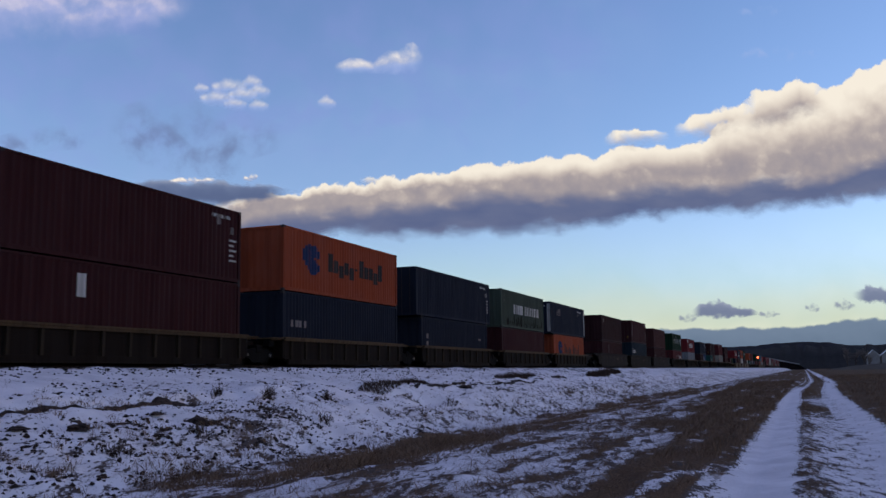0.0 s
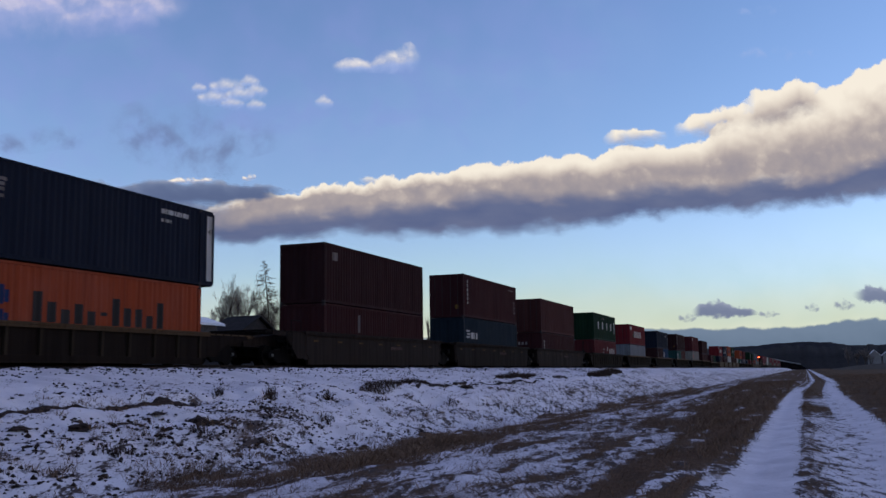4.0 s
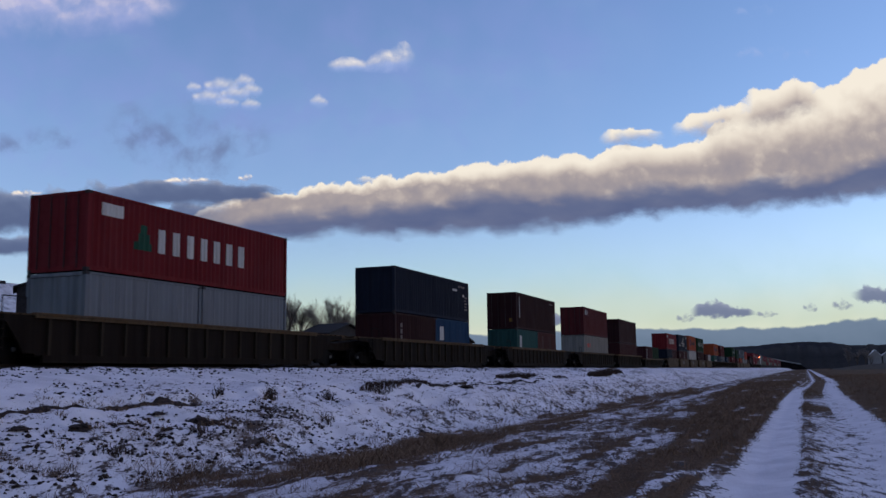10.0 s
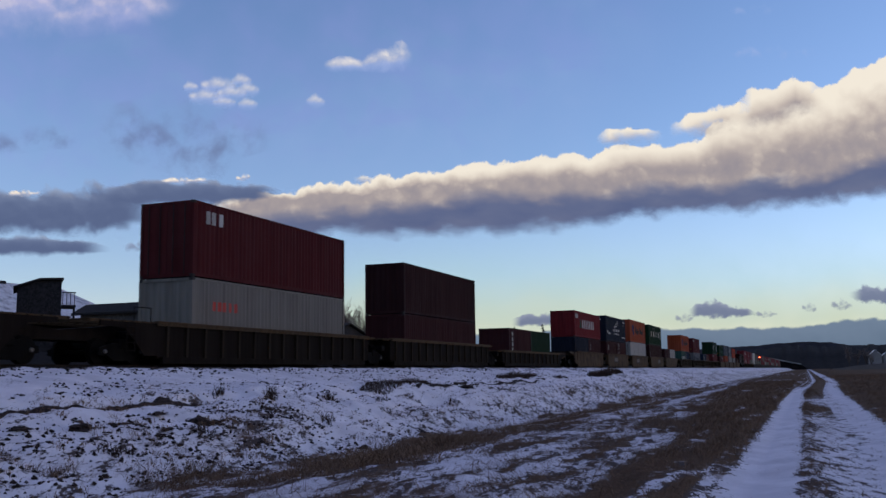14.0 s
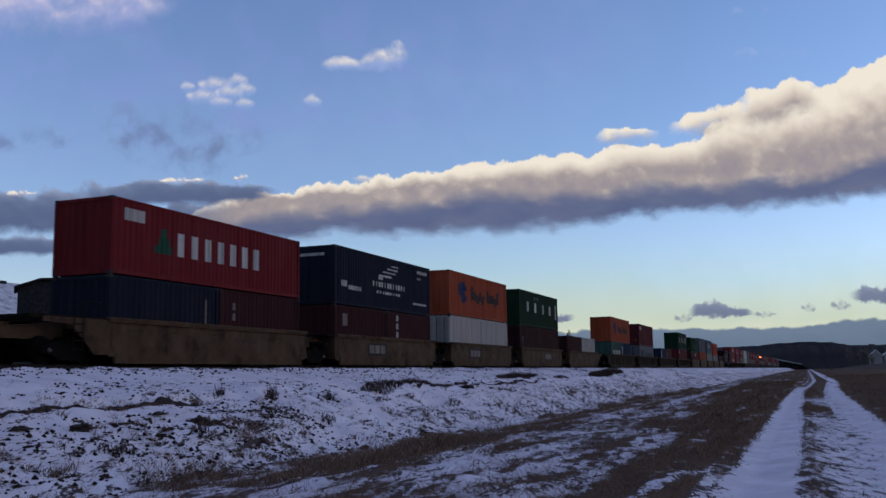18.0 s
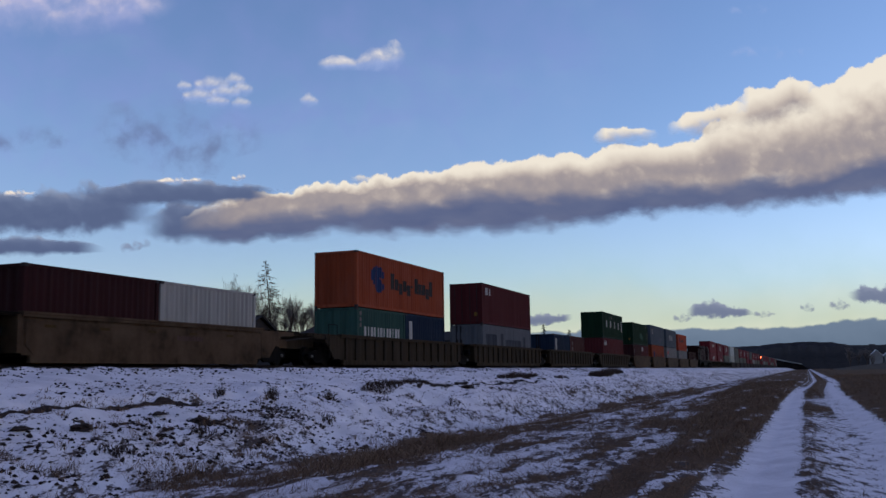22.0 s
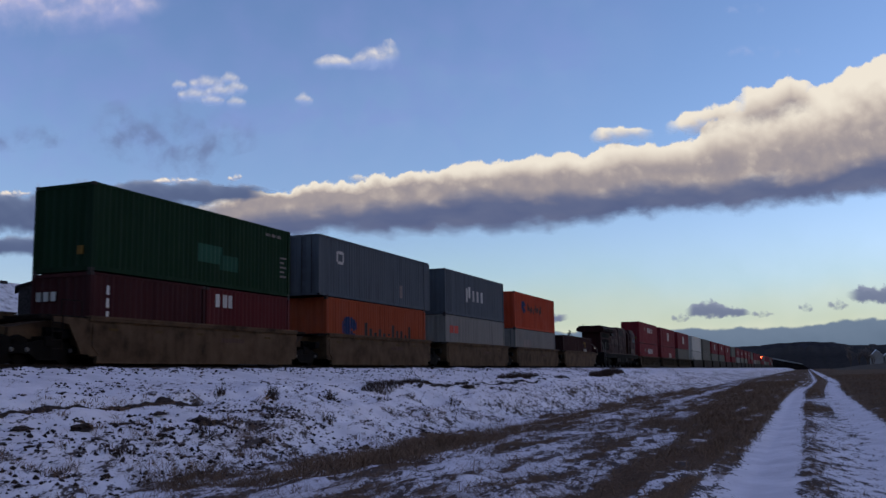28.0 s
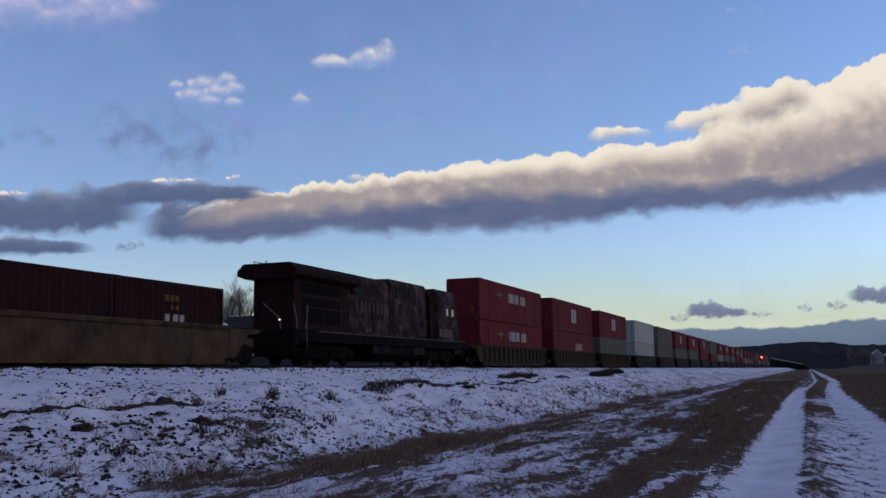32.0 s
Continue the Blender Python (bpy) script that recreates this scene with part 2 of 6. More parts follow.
def fbm(x, y, octaves=4, seed=0.0):
    return noise.fractal(Vector((x, y, seed)), 1.0, 2.0, octaves)


def road_shift(y):
    """The field track bends a little to the right in the distance."""
    f = min(1.0, max(0.0, (y - 48) / 75))
    return 1.2 * f * f * (3 - 2 * f)


def ground_height(x, y):
    if -4 < x < 6:
        x -= road_shift(y)
    z = float(np.interp(x, PROFILE[:, 0], PROFILE[:, 1]))
    if abs(x) < 60 and y < 320:
        rough = 0.05
        if -17 < x < -10.3:
            rough = 0.13 if x > -14.4 else 0.07
        elif -10.3 <= x < -1.6:
            rough = 0.07
        elif -1.6 <= x < 2.0:
            rough = 0.025
        z += rough * fbm(x * 0.9, y * 0.55, 4, 3.1) + 0.6 * rough * fbm(x * 3.1, y * 2.2, 3, 8.4)
        if -17.5 < x < -10.5:
            bank = math.exp(-((x + 13.5) / 2.2) ** 2)
            z += bank * 0.22 * fbm(x * 0.25, y * 0.12, 3, 15.0)
            gully = math.exp(-((y - 33 - 1.6 * (x + 12)) / 1.8) ** 2)
            z -= 0.28 * gully * bank
        if -14.6 < x < -13.6 and y < 21.5:
            z -= 0.12 * math.exp(-((x + 14.0) / 0.16) ** 2)
    return z


def ditch_line(y):
    """Where the grassy bottom of the ditch runs."""
    return float(np.interp(y, (10, 12.5, 14.5, 17, 21, 30, 60), (-10.4, -9.5, -8.9, -8.4, -8.2, -8.5, -9.4)))


def verge_line(y):
    """The field-side edge of the dense dead grass beside the wheel ruts."""
    return float(np.interp(y, (11, 17, 25, 40, 70, 150), (-1.9, -2.3, -2.8, -3.7, -5.2, -8.0)))


# cover just beyond the track is high to darken the under-car gap
COVER = np.array([(-5000, 0.75), (-60, 0.8), (-26, 0.95), (-18.9, 0.50), (-18.2, 0.20), (-15, 0.19), (-13.5, 0.27), (-11.6, 0.32), (-10.8, 0.34), (-9.6, 0.36), (-8.6, 0.38), (-6.5, 0.40), (-4.5, 0.44),
                  (-2.6, 0.46), (-1.6, 0.50), (-1.2, 0.43), (-1.02, 0.22), (-0.88, 0.04), (-0.36, 0.02), (-0.26, 0.16), (-0.18, 0.44), (0.02, 0.47), (0.12, 0.40), (0.3, 0.36), (0.7, 0.35), (1.0, 0.29), (1.2, 0.15), (1.55, 0.12),
                  (1.72, 0.34), (1.86, 0.60), (2.2, 0.72), (3.2, 0.76), (8, 0.70), (60, 0.84), (5000, 0.8)])


def grassiness(x, y):
    """How far dead grass stands through the snow: 0 snow, 1 grass."""
    edge = verge_line(y)
    if -4 < x < 6:
        x -= road_shift(y)
    g = float(np.interp(x, COVER[:, 0], COVER[:, 1]))
    far = min(1.0, max(0.0, (y - 26) / 60))
    if -12.5 < x < -6:
        wide = 1.15 + 0.5 * fbm(y * 0.35, 3.0, 3, 51.0) + 0.5 * far
        g += (0.25 - 0.11 * min(1.0, max(0.0, (y - 22) / 10))) * math.exp(-((x - ditch_line(y) - 0.5 * fbm(y * 0.22, 9.0, 3, 52.0)) / wide) ** 2) * min(1.0, max(0.0, (y - 12.6) / 4))
    if -13 < x < -2:
        g += 0.10 * far
    if -18.6 < x < -12 and y > 40:
        g += 0.30 * min(1.0, (y - 40) / 60) * max(0.0, fbm(x * 0.9, y * 0.10, 3, 36.0) + 0.25)
    if edge - 1.0 < x < -1.0:
        g += 0.17 * min(1.0, (x - edge + 1.0) / 1.0) * min(1.0, (-1.0 - x) / 0.3) * min(1.0, max(0.0, (y - 13.5) / 5))
    if -0.45 < x < 0.75:
        g += 0.24 * math.exp(-((y - 37) / 4) ** 2) + 0.22 * min(1.0, max(0.0, (y - 46) / 12))
        if y > 60:
            g = max(g, 0.42)
    if -1.05 < x < -0.6 and y > 60:
        g += 0.45 * min(1.0, (y - 60) / 25)
    if abs(x) < 60 and y < 320:
        if -10.6 < x < -1.4:
            if y > 45:
                g += 0.26 * fbm(x * 0.9, y * 0.05, 3, 44.0) - 0.06
            g += 0.30 * fbm(x * 1.5, y * 0.17, 3, 21.0) + 0.14 * fbm(x * 3.4, y * 0.6, 3, 27.0)
        elif -1.4 <= x < 1.8:
            g += 0.05 * fbm(x * 0.45, y * 0.16, 3, 21.0) + 0.09 * fbm(x * 2.6, y * 1.3, 3, 27.0)
        elif -16 < x:
            if -13.2 < x < -10 and y < 24:
                g += 0.07
            g += 0.08 * fbm(x * 0.6, y * 0.3, 3, 33.0) + 0.13 * fbm(x * 2.0, y * 1.2, 3, 28.7)
        else:
            g += 0.07 * fbm(x * 0.45, y * 0.16, 3, 21.0) + 0.06 * fbm(x * 1.6, y * 0.7, 3, 27.0)
    return min(g, 0.37) if -18.0 < x < -10.6 else g


def axis_lines(spans):
    out = []
    for a, b, step in spans:
        out += list(np.arange(a, b - 1e-6, step))
    return np.array(out + [spans[-1][1]])


XS = np.concatenate((-np.geomspace(5000, 30, 18), axis_lines([(-28, -19, 0.5), (-19, -1.6, 0.16), (-1.6, 2.2, 0.08), (2.2, 12, 0.4), (12, 30, 1.5)]), np.geomspace(34, 5000, 18)))
YS = np.concatenate((-np.geomspace(3000, 20, 10), axis_lines([(-15, 8, 1.5), (8, 36, 0.16), (36, 70, 0.35), (70, 140, 0.9)]), np.geomspace(142, 5000, 60)))


def build_ground():
    nx, ny = len(XS), len(YS)
    co = np.empty((ny, nx, 3), np.float32)
    cover = np.empty((ny, nx), np.float32)
    for j, y in enumerate(YS):
        for i, x in enumerate(XS):
            co[j, i] = (x, y, ground_height(x, y))
            cover[j, i] = grassiness(x, y)
    idx = np.arange(nx * ny).reshape(ny, nx)
    quads = np.stack((idx[:-1, :-1], idx[:-1, 1:], idx[1:, 1:], idx[1:, :-1]), -1).reshape(-1, 4)
    m, nd, lk, b = material("snowy_field")
    at = nd.new("ShaderNodeAttribute")
    at.attribute_name = "cover"
    tc = nd.new("ShaderNodeTexCoord")
    vec = tc.outputs["Object"]
    turn = nd.new("ShaderNodeMapping")
    turn.inputs["Rotation"].default_value = (0, 0, radians(-14))
    lk.new(vec, turn.inputs["Vector"])
    wind = turn.outputs["Vector"]
    fine = noise_node(nd, lk, wind, 5.5, 7, 0.68, (1.0, 0.45, 1.0))
    streak = noise_node(nd, lk, vec, 1.6, 6, 0.62, (2.2, 0.55, 1.0))
    mid = noise_node(nd, lk, vec, 0.55, 4, 0.55, (1.0, 0.45, 1.0))
    s = calc(nd, lk, "ADD", calc(nd, lk, "MULTIPLY", fine, 0.55), calc(nd, lk, "MULTIPLY", streak, 0.60))
    s = calc(nd, lk, "ADD", s, calc(nd, lk, "MULTIPLY", mid, 0.35))
    s = calc(nd, lk, "ADD", s, at.outputs["Fac"])
    mask = smooth(nd, lk, s, 1.14, 1.36)
    blade = noise_node(nd, lk, vec, 34.0, 6, 0.72, (1.0, 0.4, 1.0))
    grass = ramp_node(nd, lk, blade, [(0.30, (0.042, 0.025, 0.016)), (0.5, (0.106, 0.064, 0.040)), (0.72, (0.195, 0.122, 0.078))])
    # thick cover is darkened: shade among the blades put into the colour
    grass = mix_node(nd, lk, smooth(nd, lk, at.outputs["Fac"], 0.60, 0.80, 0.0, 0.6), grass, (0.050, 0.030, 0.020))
    snow_n = noise_node(nd, lk, vec, 1.2, 5)
    snow = ramp_node(nd, lk, snow_n, [(0.3, (0.55, 0.53, 0.58)), (0.7, (0.71, 0.685, 0.735))])
    speck = noise_node(nd, lk, wind, 3.7, 6, 0.64, (1.3, 0.45, 1.0))
    speck2 = noise_node(nd, lk, wind, 21.0, 4, 0.6, (1.0, 0.4, 1.0))
    sp = calc(nd, lk, "ADD", calc(nd, lk, "MULTIPLY", speck, 0.85), calc(nd, lk, "MULTIPLY", speck2, 0.50))
    sp = calc(nd, lk, "ADD", sp, calc(nd, lk, "ADD", calc(nd, lk, "MULTIPLY", mid, 0.35), calc(nd, lk, "MULTIPLY", at.outputs["Fac"], 0.60)))
    dots = smooth(nd, lk, sp, 1.07, 1.15, 0.0, 0.95)
    dusted = mix_node(nd, lk, dots, snow, (0.045, 0.031, 0.027))
    mask = calc(nd, lk, "MULTIPLY", mask, smooth(nd, lk, speck2, 0.64, 0.54, 0.62, 1.0))
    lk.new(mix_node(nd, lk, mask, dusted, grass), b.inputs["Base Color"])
    b.inputs["Roughness"].default_value, b.inputs["Specular IOR Level"].default_value = 0.9, 0.03
    rough = calc(nd, lk, "ADD", calc(nd, lk, "MULTIPLY", fine, 0.7), calc(nd, lk, "MULTIPLY", calc(nd, lk, "MULTIPLY", mask, blade), 1.2))
    bump_to(nd, lk, b, rough, 0.7, 0.06)
    me = raw_mesh("ground", co.reshape(-1, 3), quads.ravel(), np.full(len(quads), 4), [m])
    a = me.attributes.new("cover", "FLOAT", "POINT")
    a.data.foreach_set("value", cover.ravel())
    me.polygons.foreach_set("use_smooth", np.ones(len(quads), bool))
    ob = new("ground", me)
    tagged(ob, "rough field and bank under thin patchy snow with dead grass", "ground", kind="structure")


build_ground()


# ---- railway: ballast, sleepers and rails ----
TRACK_X, RAIL_Z, BASE_Z = -22.23, 1.95, 2.30


def build_track():
    bm = B()
    # the raised far side is added to keep the under-car gap dark
    outline = [(-6.3, 1.2), (-6.3, 2.58), (-5.9, 2.58), (-4.1, 1.82), (-2.7, 1.72), (-2.2, 1.84), (2.05, 1.84), (3.6, 1.42), (3.6, 1.2)]
    prism(bm, outline, -120, 4500)
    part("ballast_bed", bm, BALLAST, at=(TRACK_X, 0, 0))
    tagged(bpy.data.objects["ballast_bed"], "dark crushed stone ballast with an added bank behind the track", "ballast", kind="structure")
    for side in (-1, 1):
        bm = B()
        x = side * 0.755
        prism(bm, [(x - 0.07, 1.80), (x + 0.07, 1.80), (x + 0.07, 1.815), (x + 0.012, 1.835), (x + 0.012, 1.91), (x + 0.036, 1.918), (x + 0.036, 1.95), (x - 0.036, 1.95), (x - 0.036, 1.918), (x - 0.012, 1.91), (x - 0.012, 1.835), (x - 0.07, 1.815)], -120, 4500)
        r = part("rail", bm, RAIL_STEEL, at=(TRACK_X, 0, 0))
        tagged(r, "steel running rail on dark sleepers", "rail", "rails of the track", "structure")
    bm = B()
    box(bm, -1.3, 1.3, -0.11, 0.11, 1.68, 1.86, 0.015)
    me = mesh_of(bm, "sleeper", SLEEPER)
    bed = tagged(new("sleeper_row"), "creosoted timber sleepers in the ballast", "sleepers", kind="structure")
    bed.matrix_basis = Matrix.Translation((TRACK_X, 0, 0))
    for i in range(240):
        part("sleeper", me, None, bed, at=Matrix.Translation((random.uniform(-0.03, 0.03), 10 + i * 0.53, 0)))


build_track()


# ---- stones and clods on the ballast shoulder and the bank ----
def scatter_lumps(name, count, region, size, mat, label, category, seed):
    rng = np.random.default_rng(seed)
    base = np.array([(1, 0, 0), (-1, 0, 0), (0, 1, 0), (0, -1, 0), (0, 0, 1), (0, 0, -1)], float)
    tri = np.array([(0, 2, 4), (2, 1, 4), (1, 3, 4), (3, 0, 4), (2, 0, 5), (1, 2, 5), (3, 1, 5), (0, 3, 5)])
    vs, fs = [], []
    for i in range(count):
        x, y, z = region(rng)
        r = rng.uniform(*size)
        v = base * r * rng.uniform(0.6, 1.4, (6, 1)) * np.array((1, 1, 0.6)) + rng.uniform(-0.25, 0.25, (6, 3)) * r
        vs.append(v + (x, y, z))
        fs.append(tri + 6 * i)
    me = raw_mesh(name, np.concatenate(vs), np.concatenate(fs).ravel(), np.full(8 * count, 3), [mat])
    return tagged(new(name, me), label, category, kind="stuff")


def ballast_spot(rng):
    x = TRACK_X + rng.uniform(1.9, 4.0)
    y = 12 + 110 * rng.random() ** 1.7
    z = np.interp(x - TRACK_X, (2.05, 3.6, 4.2), (1.84, 1.50, 1.62))
    return x, y, z


def edge_spot(rng):
    x, y = -18.9 + 1.5 * rng.random() ** 2.5, 9 + 90 * rng.random() ** 1.6
    return x, y, ground_height(x, y) + 0.008


def bank_spot(rng):
    while True:
        x, y = rng.uniform(-17.8, -10.3), 9 + 70 * rng.random() ** 1.6
        if rng.random() < 0.10 + 0.90 * (fbm(x * 0.5, y * 0.3, 3, 40.0) > 0.08):
            return x, y, ground_height(x, y) + 0.005


scatter_lumps("ballast_stones", 5200, ballast_spot, (0.025, 0.07), BALLAST, "loose dark ballast stones on the shoulder of the track bed", "stones", 5)
scatter_lumps("edge_stones", 2600, edge_spot, (0.02, 0.06), BALLAST, "ballast stones strewn over the edge of the snow", "stones", 8)


def lower_spot(rng):
    while True:
        x, y = rng.uniform(-13.4, -10.2), 8.5 + 13 * rng.random()
        if rng.random() < 0.22 + 0.78 * (fbm(x * 2.1, y * 1.4, 3, 87.0) > 0.22):
            return x, y, ground_height(x, y) + 0.01


scatter_lumps("turf_clods", 1000, lower_spot, (0.015, 0.07), SOIL, "dark clods of turf breaking through the snow of the lower bank", "clods", 9)
scatter_lumps("soil_clods", 3000, bank_spot, (0.012, 0.06), SOIL, "small dark clods of soil on the snowy bank", "clods", 6)


# ---- dead grass: thin bent blades ----
def grass_material(name, lo, hi):
    m, nd, lk, b = material(name)
    g = nd.new("ShaderNodeNewGeometry")
    c = ramp_node(nd, lk, g.outputs["Random Per Island"], [(0.0, lo), (0.6, tuple((p + q) / 2 for p, q in zip(lo, hi))), (1.0, hi)])
    lk.new(c, b.inputs["Base Color"])
    b.inputs["Roughness"].default_value, b.inputs["Specular IOR Level"].default_value = 0.8, 0.2
    return m


DEAD_GRASS = grass_material("dead_grass_blades", (0.066, 0.038, 0.024), (0.215, 0.130, 0.078))


def grass(name, tufts, mat, label, seed):
    """tufts: (x, y, blades, height, spread, lean) for each tuft."""
    rng = np.random.default_rng(seed)
    vs = []
    for x, y, n, h, spread, lean in tufts:
        z = ground_height(x, y) - 0.02
        a = rng.uniform(0, 2 * np.pi, n)
        rr = spread * np.sqrt(rng.random(n))
        bx, by = x + rr * np.cos(a), y + rr * np.sin(a)
        hh = h * rng.uniform(0.45, 1.15, n)
        dirn = rng.uniform(0, 2 * np.pi, n)
        ln = lean * rng.uniform(0.3, 1.3, n) * hh
        w = rng.uniform(0.0018, 0.0045, n) * (1 + 0.02 * y)
        face = rng.uniform(0, 2 * np.pi, n) * 0.3 + 0.35
        wx, wy = w * np.cos(face), w * np.sin(face)
        dx, dy = np.cos(dirn) * ln, np.sin(dirn) * ln
        up = hh * np.clip(1.1 - 0.45 * lean * rng.uniform(0.5, 1.2, n), 0.12, 1)
        zz = np.full(n, z)
        p = np.stack((np.stack((bx - wx, by - wy, zz), -1), np.stack((bx + wx, by + wy, zz), -1),
                      np.stack((bx + dx * 0.35 - 0.8 * wx, by + dy * 0.35 - 0.8 * wy, zz + up * 0.66), -1), np.stack((bx + dx * 0.35 + 0.8 * wx, by + dy * 0.35 + 0.8 * wy, zz + up * 0.66), -1),
                      np.stack((bx + dx, by + dy, zz + up), -1)), 1)
        vs.append(p.reshape(-1, 3))
    v = np.concatenate(vs)
    n = len(v) // 5
    loops = (np.arange(n)[:, None] * 5 + np.array((0, 1, 3, 2, 2, 3, 4))).ravel()
    me = raw_mesh(name, v, loops, np.tile((4, 3), n), [mat])
    return tagged(new(name, me), label, "grass", kind="stuff")


def tuft_list(rng, count, x0, x1, y0, y1, power, blades, h, spread, lean, keep=None):
    out = []
    while len(out) < count:
        x, y = rng.uniform(x0, x1), y0 + (y1 - y0) * rng.random() ** power
        if keep is None or rng.random() < keep(x, y):
            out.append((x, y, int(rng.integers(*blades)), h * rng.uniform(0.6, 1.4), spread * rng.uniform(0.6, 1.5), lean * rng.uniform(0.6, 1.4)))
    return out


def build_grass():
    rng = np.random.default_rng(11)
    patchy = lambda x, y: 0.06 + 0.94 * min(1, max(0, 3.0 * (grassiness(x, y) - 0.40)))
    ditch = [(ditch_line(t[1]) + t[0] * (1.25 + 0.012 * t[1]), *t[1:]) for t in tuft_list(rng, 1700, -1.6, 1.6, 13, 80, 1.4, (12, 26), 0.25, 0.24, 0.9, lambda x, y: math.exp(-x * x) * max(0.05, 0.75 + 0.9 * fbm(y * 0.4, x * 0.8, 3, 71.0)) * (1.0 if y < 24 else 0.2))]
    ditch = [(x, y, n, h * max(0.35, 0.8 + 1.1 * fbm(y * 0.6, x * 0.5, 3, 77.0)), sp * 1.3, lean * 1.2) for x, y, n, h, sp, lean in ditch]
    grass("ditch_grass", ditch, DEAD_GRASS, "brown dead grass along the ditch below the bank", 1)
    flat = tuft_list(rng, 3300, -9, -2.4, 9, 80, 1.7, (10, 24), 0.36, 0.30, 2.2, patchy)
    grass("flattened_grass", flat, DEAD_GRASS, "matted brown grass flattened across the snow", 2)
    verge = tuft_list(rng, 2600, -6.0, -1.15, 9, 110, 1.8, (10, 24), 0.24, 0.17, 1.2, lambda x, y: patchy(x, y) * (1.0 if y > 16 else 0.35) if x > verge_line(y) - 0.2 else 0.0)
    grass("verge_grass", verge, DEAD_GRASS, "dense dead grass beside the wheel ruts", 3)
    median = tuft_list(rng, 700, -0.32, 0.6, 9, 70, 1.6, (5, 14), 0.12, 0.10, 1.4, patchy)
    median += tuft_list(rng, 700, 0.1, 1.4, 11, 60, 1.4, (2, 8), 0.07, 0.09, 1.6)
    grass("median_grass", median, DEAD_GRASS, "short dead grass between the wheel ruts", 4)
    field = tuft_list(rng, 3800, 1.45, 16, 12, 170, 1.6, (10, 20), 0.30, 0.22, 1.0, patchy)
    grass("field_grass", field, DEAD_GRASS, "brown dead field grass beside the track", 5)
    bank = tuft_list(rng, 700, -16.5, -11.0, 9, 70, 1.4, (4, 12), 0.12, 0.13, 1.6)
    clumps = lambda x, y: max(0.0, 0.9 * fbm(x * 0.9, y * 0.7, 3, 61.0) + 0.15) * (1.0 if y < 19 else 0.4)
    bank += tuft_list(rng, 380, -13.6, -9.6, 8.5, 24, 1.2, (8, 22), 0.17, 0.12, 0.8, clumps)
    bank += tuft_list(rng, 700, -12.4, -8.6, 26, 110, 1.3, (5, 14), 0.22, 0.25, 1.2)
    bank += tuft_list(rng, 300, -14.2, -13.8, 8.5, 20.5, 1.0, (6, 14), 0.13, 0.10, 1.0)
    grass("bank_grass", bank, DEAD_GRASS, "sparse dead weeds poking through the snowy bank", 6)


build_grass()


# ---- weeds and low bushes that can be told apart ----
def weed(name, x, y, height, width, stems, label, seed):
    """A low dead shrub: a thicket of thin stems with side twigs, longest along the bank."""
    rng = random.Random(seed)
    ob = tagged(new(name), label, "bush", "bushes on the bank")
    z0 = ground_height(x, y)
    ob.matrix_basis = Matrix.Translation((x, y, z0))
    stem, twig = [], []
    for i in range(stems):
        a, r = rng.uniform(0, 6.28), rng.random() ** 0.5
        bx, by = min(0.22 * width, 0.34) * r * math.cos(a), 0.5 * width * r * math.sin(a)
        base = Vector((bx, by, ground_height(x + bx, y + by) - z0 - 0.03))
        tip = base + Vector((rng.uniform(-0.3, 0.3), rng.uniform(-0.4, 0.4), 1)) * height * rng.uniform(0.45, 1.0) * (1 - 0.5 * r * r)
        stem.append((base, tip, 0.010 + 0.006 * height))
        for k in range(6):
            q = base.lerp(tip, rng.uniform(0.15, 1.0))
            twig.append((q, q + Vector((rng.uniform(-1, 1), rng.uniform(-1, 1), rng.uniform(-0.1, 0.9))) * 0.32 * height, 0.007 + 0.005 * height))
    part("stem_thicket", thin_mesh("stem_thicket", stem, WEED_TWIG), None, ob)["kind"] = "stuff"
    part("twig_thicket", thin_mesh("twig_thicket", twig, WEED_TWIG), None, ob)["kind"] = "stuff"
    return ob


WEED_TWIG = plain("dark_weed_twigs", (0.085, 0.057, 0.044), 0.9, 12, 0.4)
weed("dead_bush", -14.6, 72.6, 0.55, 13.0, 1300, "dense dark leafless bush on top of the bank", 1)
weed("dead_bush", -14.5, 31.0, 0.28, 3.4, 420, "low brown dead bush at the edge of the bank", 2)
weed("dead_bush", -14.5, 34.0, 0.26, 3.0, 380, "low brown dead bush at the edge of the bank", 3)
weed("dead_bush", -14.8, 49.2, 0.36, 7.6, 560, "brown dead bush at the edge of the bank", 4)
weed("dead_bush", -14.6, 58.0, 0.22, 3.0, 200, "low brown dead bush at the edge of the bank", 14)
weed("dead_weed", -13.5, 21.8, 0.50, 0.55, 40, "tall dark dead weed standing on the snowy bank", 5)
weed("dead_weed", -14.3, 20.5, 0.32, 0.5, 34, "dark dead weed standing on the snowy bank", 6)
weed("dead_weed", -13.3, 24.7, 0.34, 0.6, 36, "dark dead weed standing on the snowy bank", 7)
weed("dead_weed", -12.5, 33.0, 0.30, 0.9, 34, "dark dead weed standing on the snowy bank", 8)
weed("dead_weed", -12.6, 20.4, 0.26, 0.6, 30, "low dead weed standing on the snowy bank", 9)
weed("dead_weed", -11.9, 22.0, 0.30, 0.7, 34, "low dead weed standing on the snowy bank", 10)
weed("dead_weed", -11.8, 16.4, 0.26, 0.8, 40, "low dead weed standing on the snowy bank", 11)
weed("dead_weed", -11.6, 13.6, 0.26, 0.9, 44, "low dead weed standing on the snowy bank", 12)
weed("dead_weed", -12.9, 27.5, 0.22, 0.8, 30, "low dead weed standing on the snowy bank", 13)


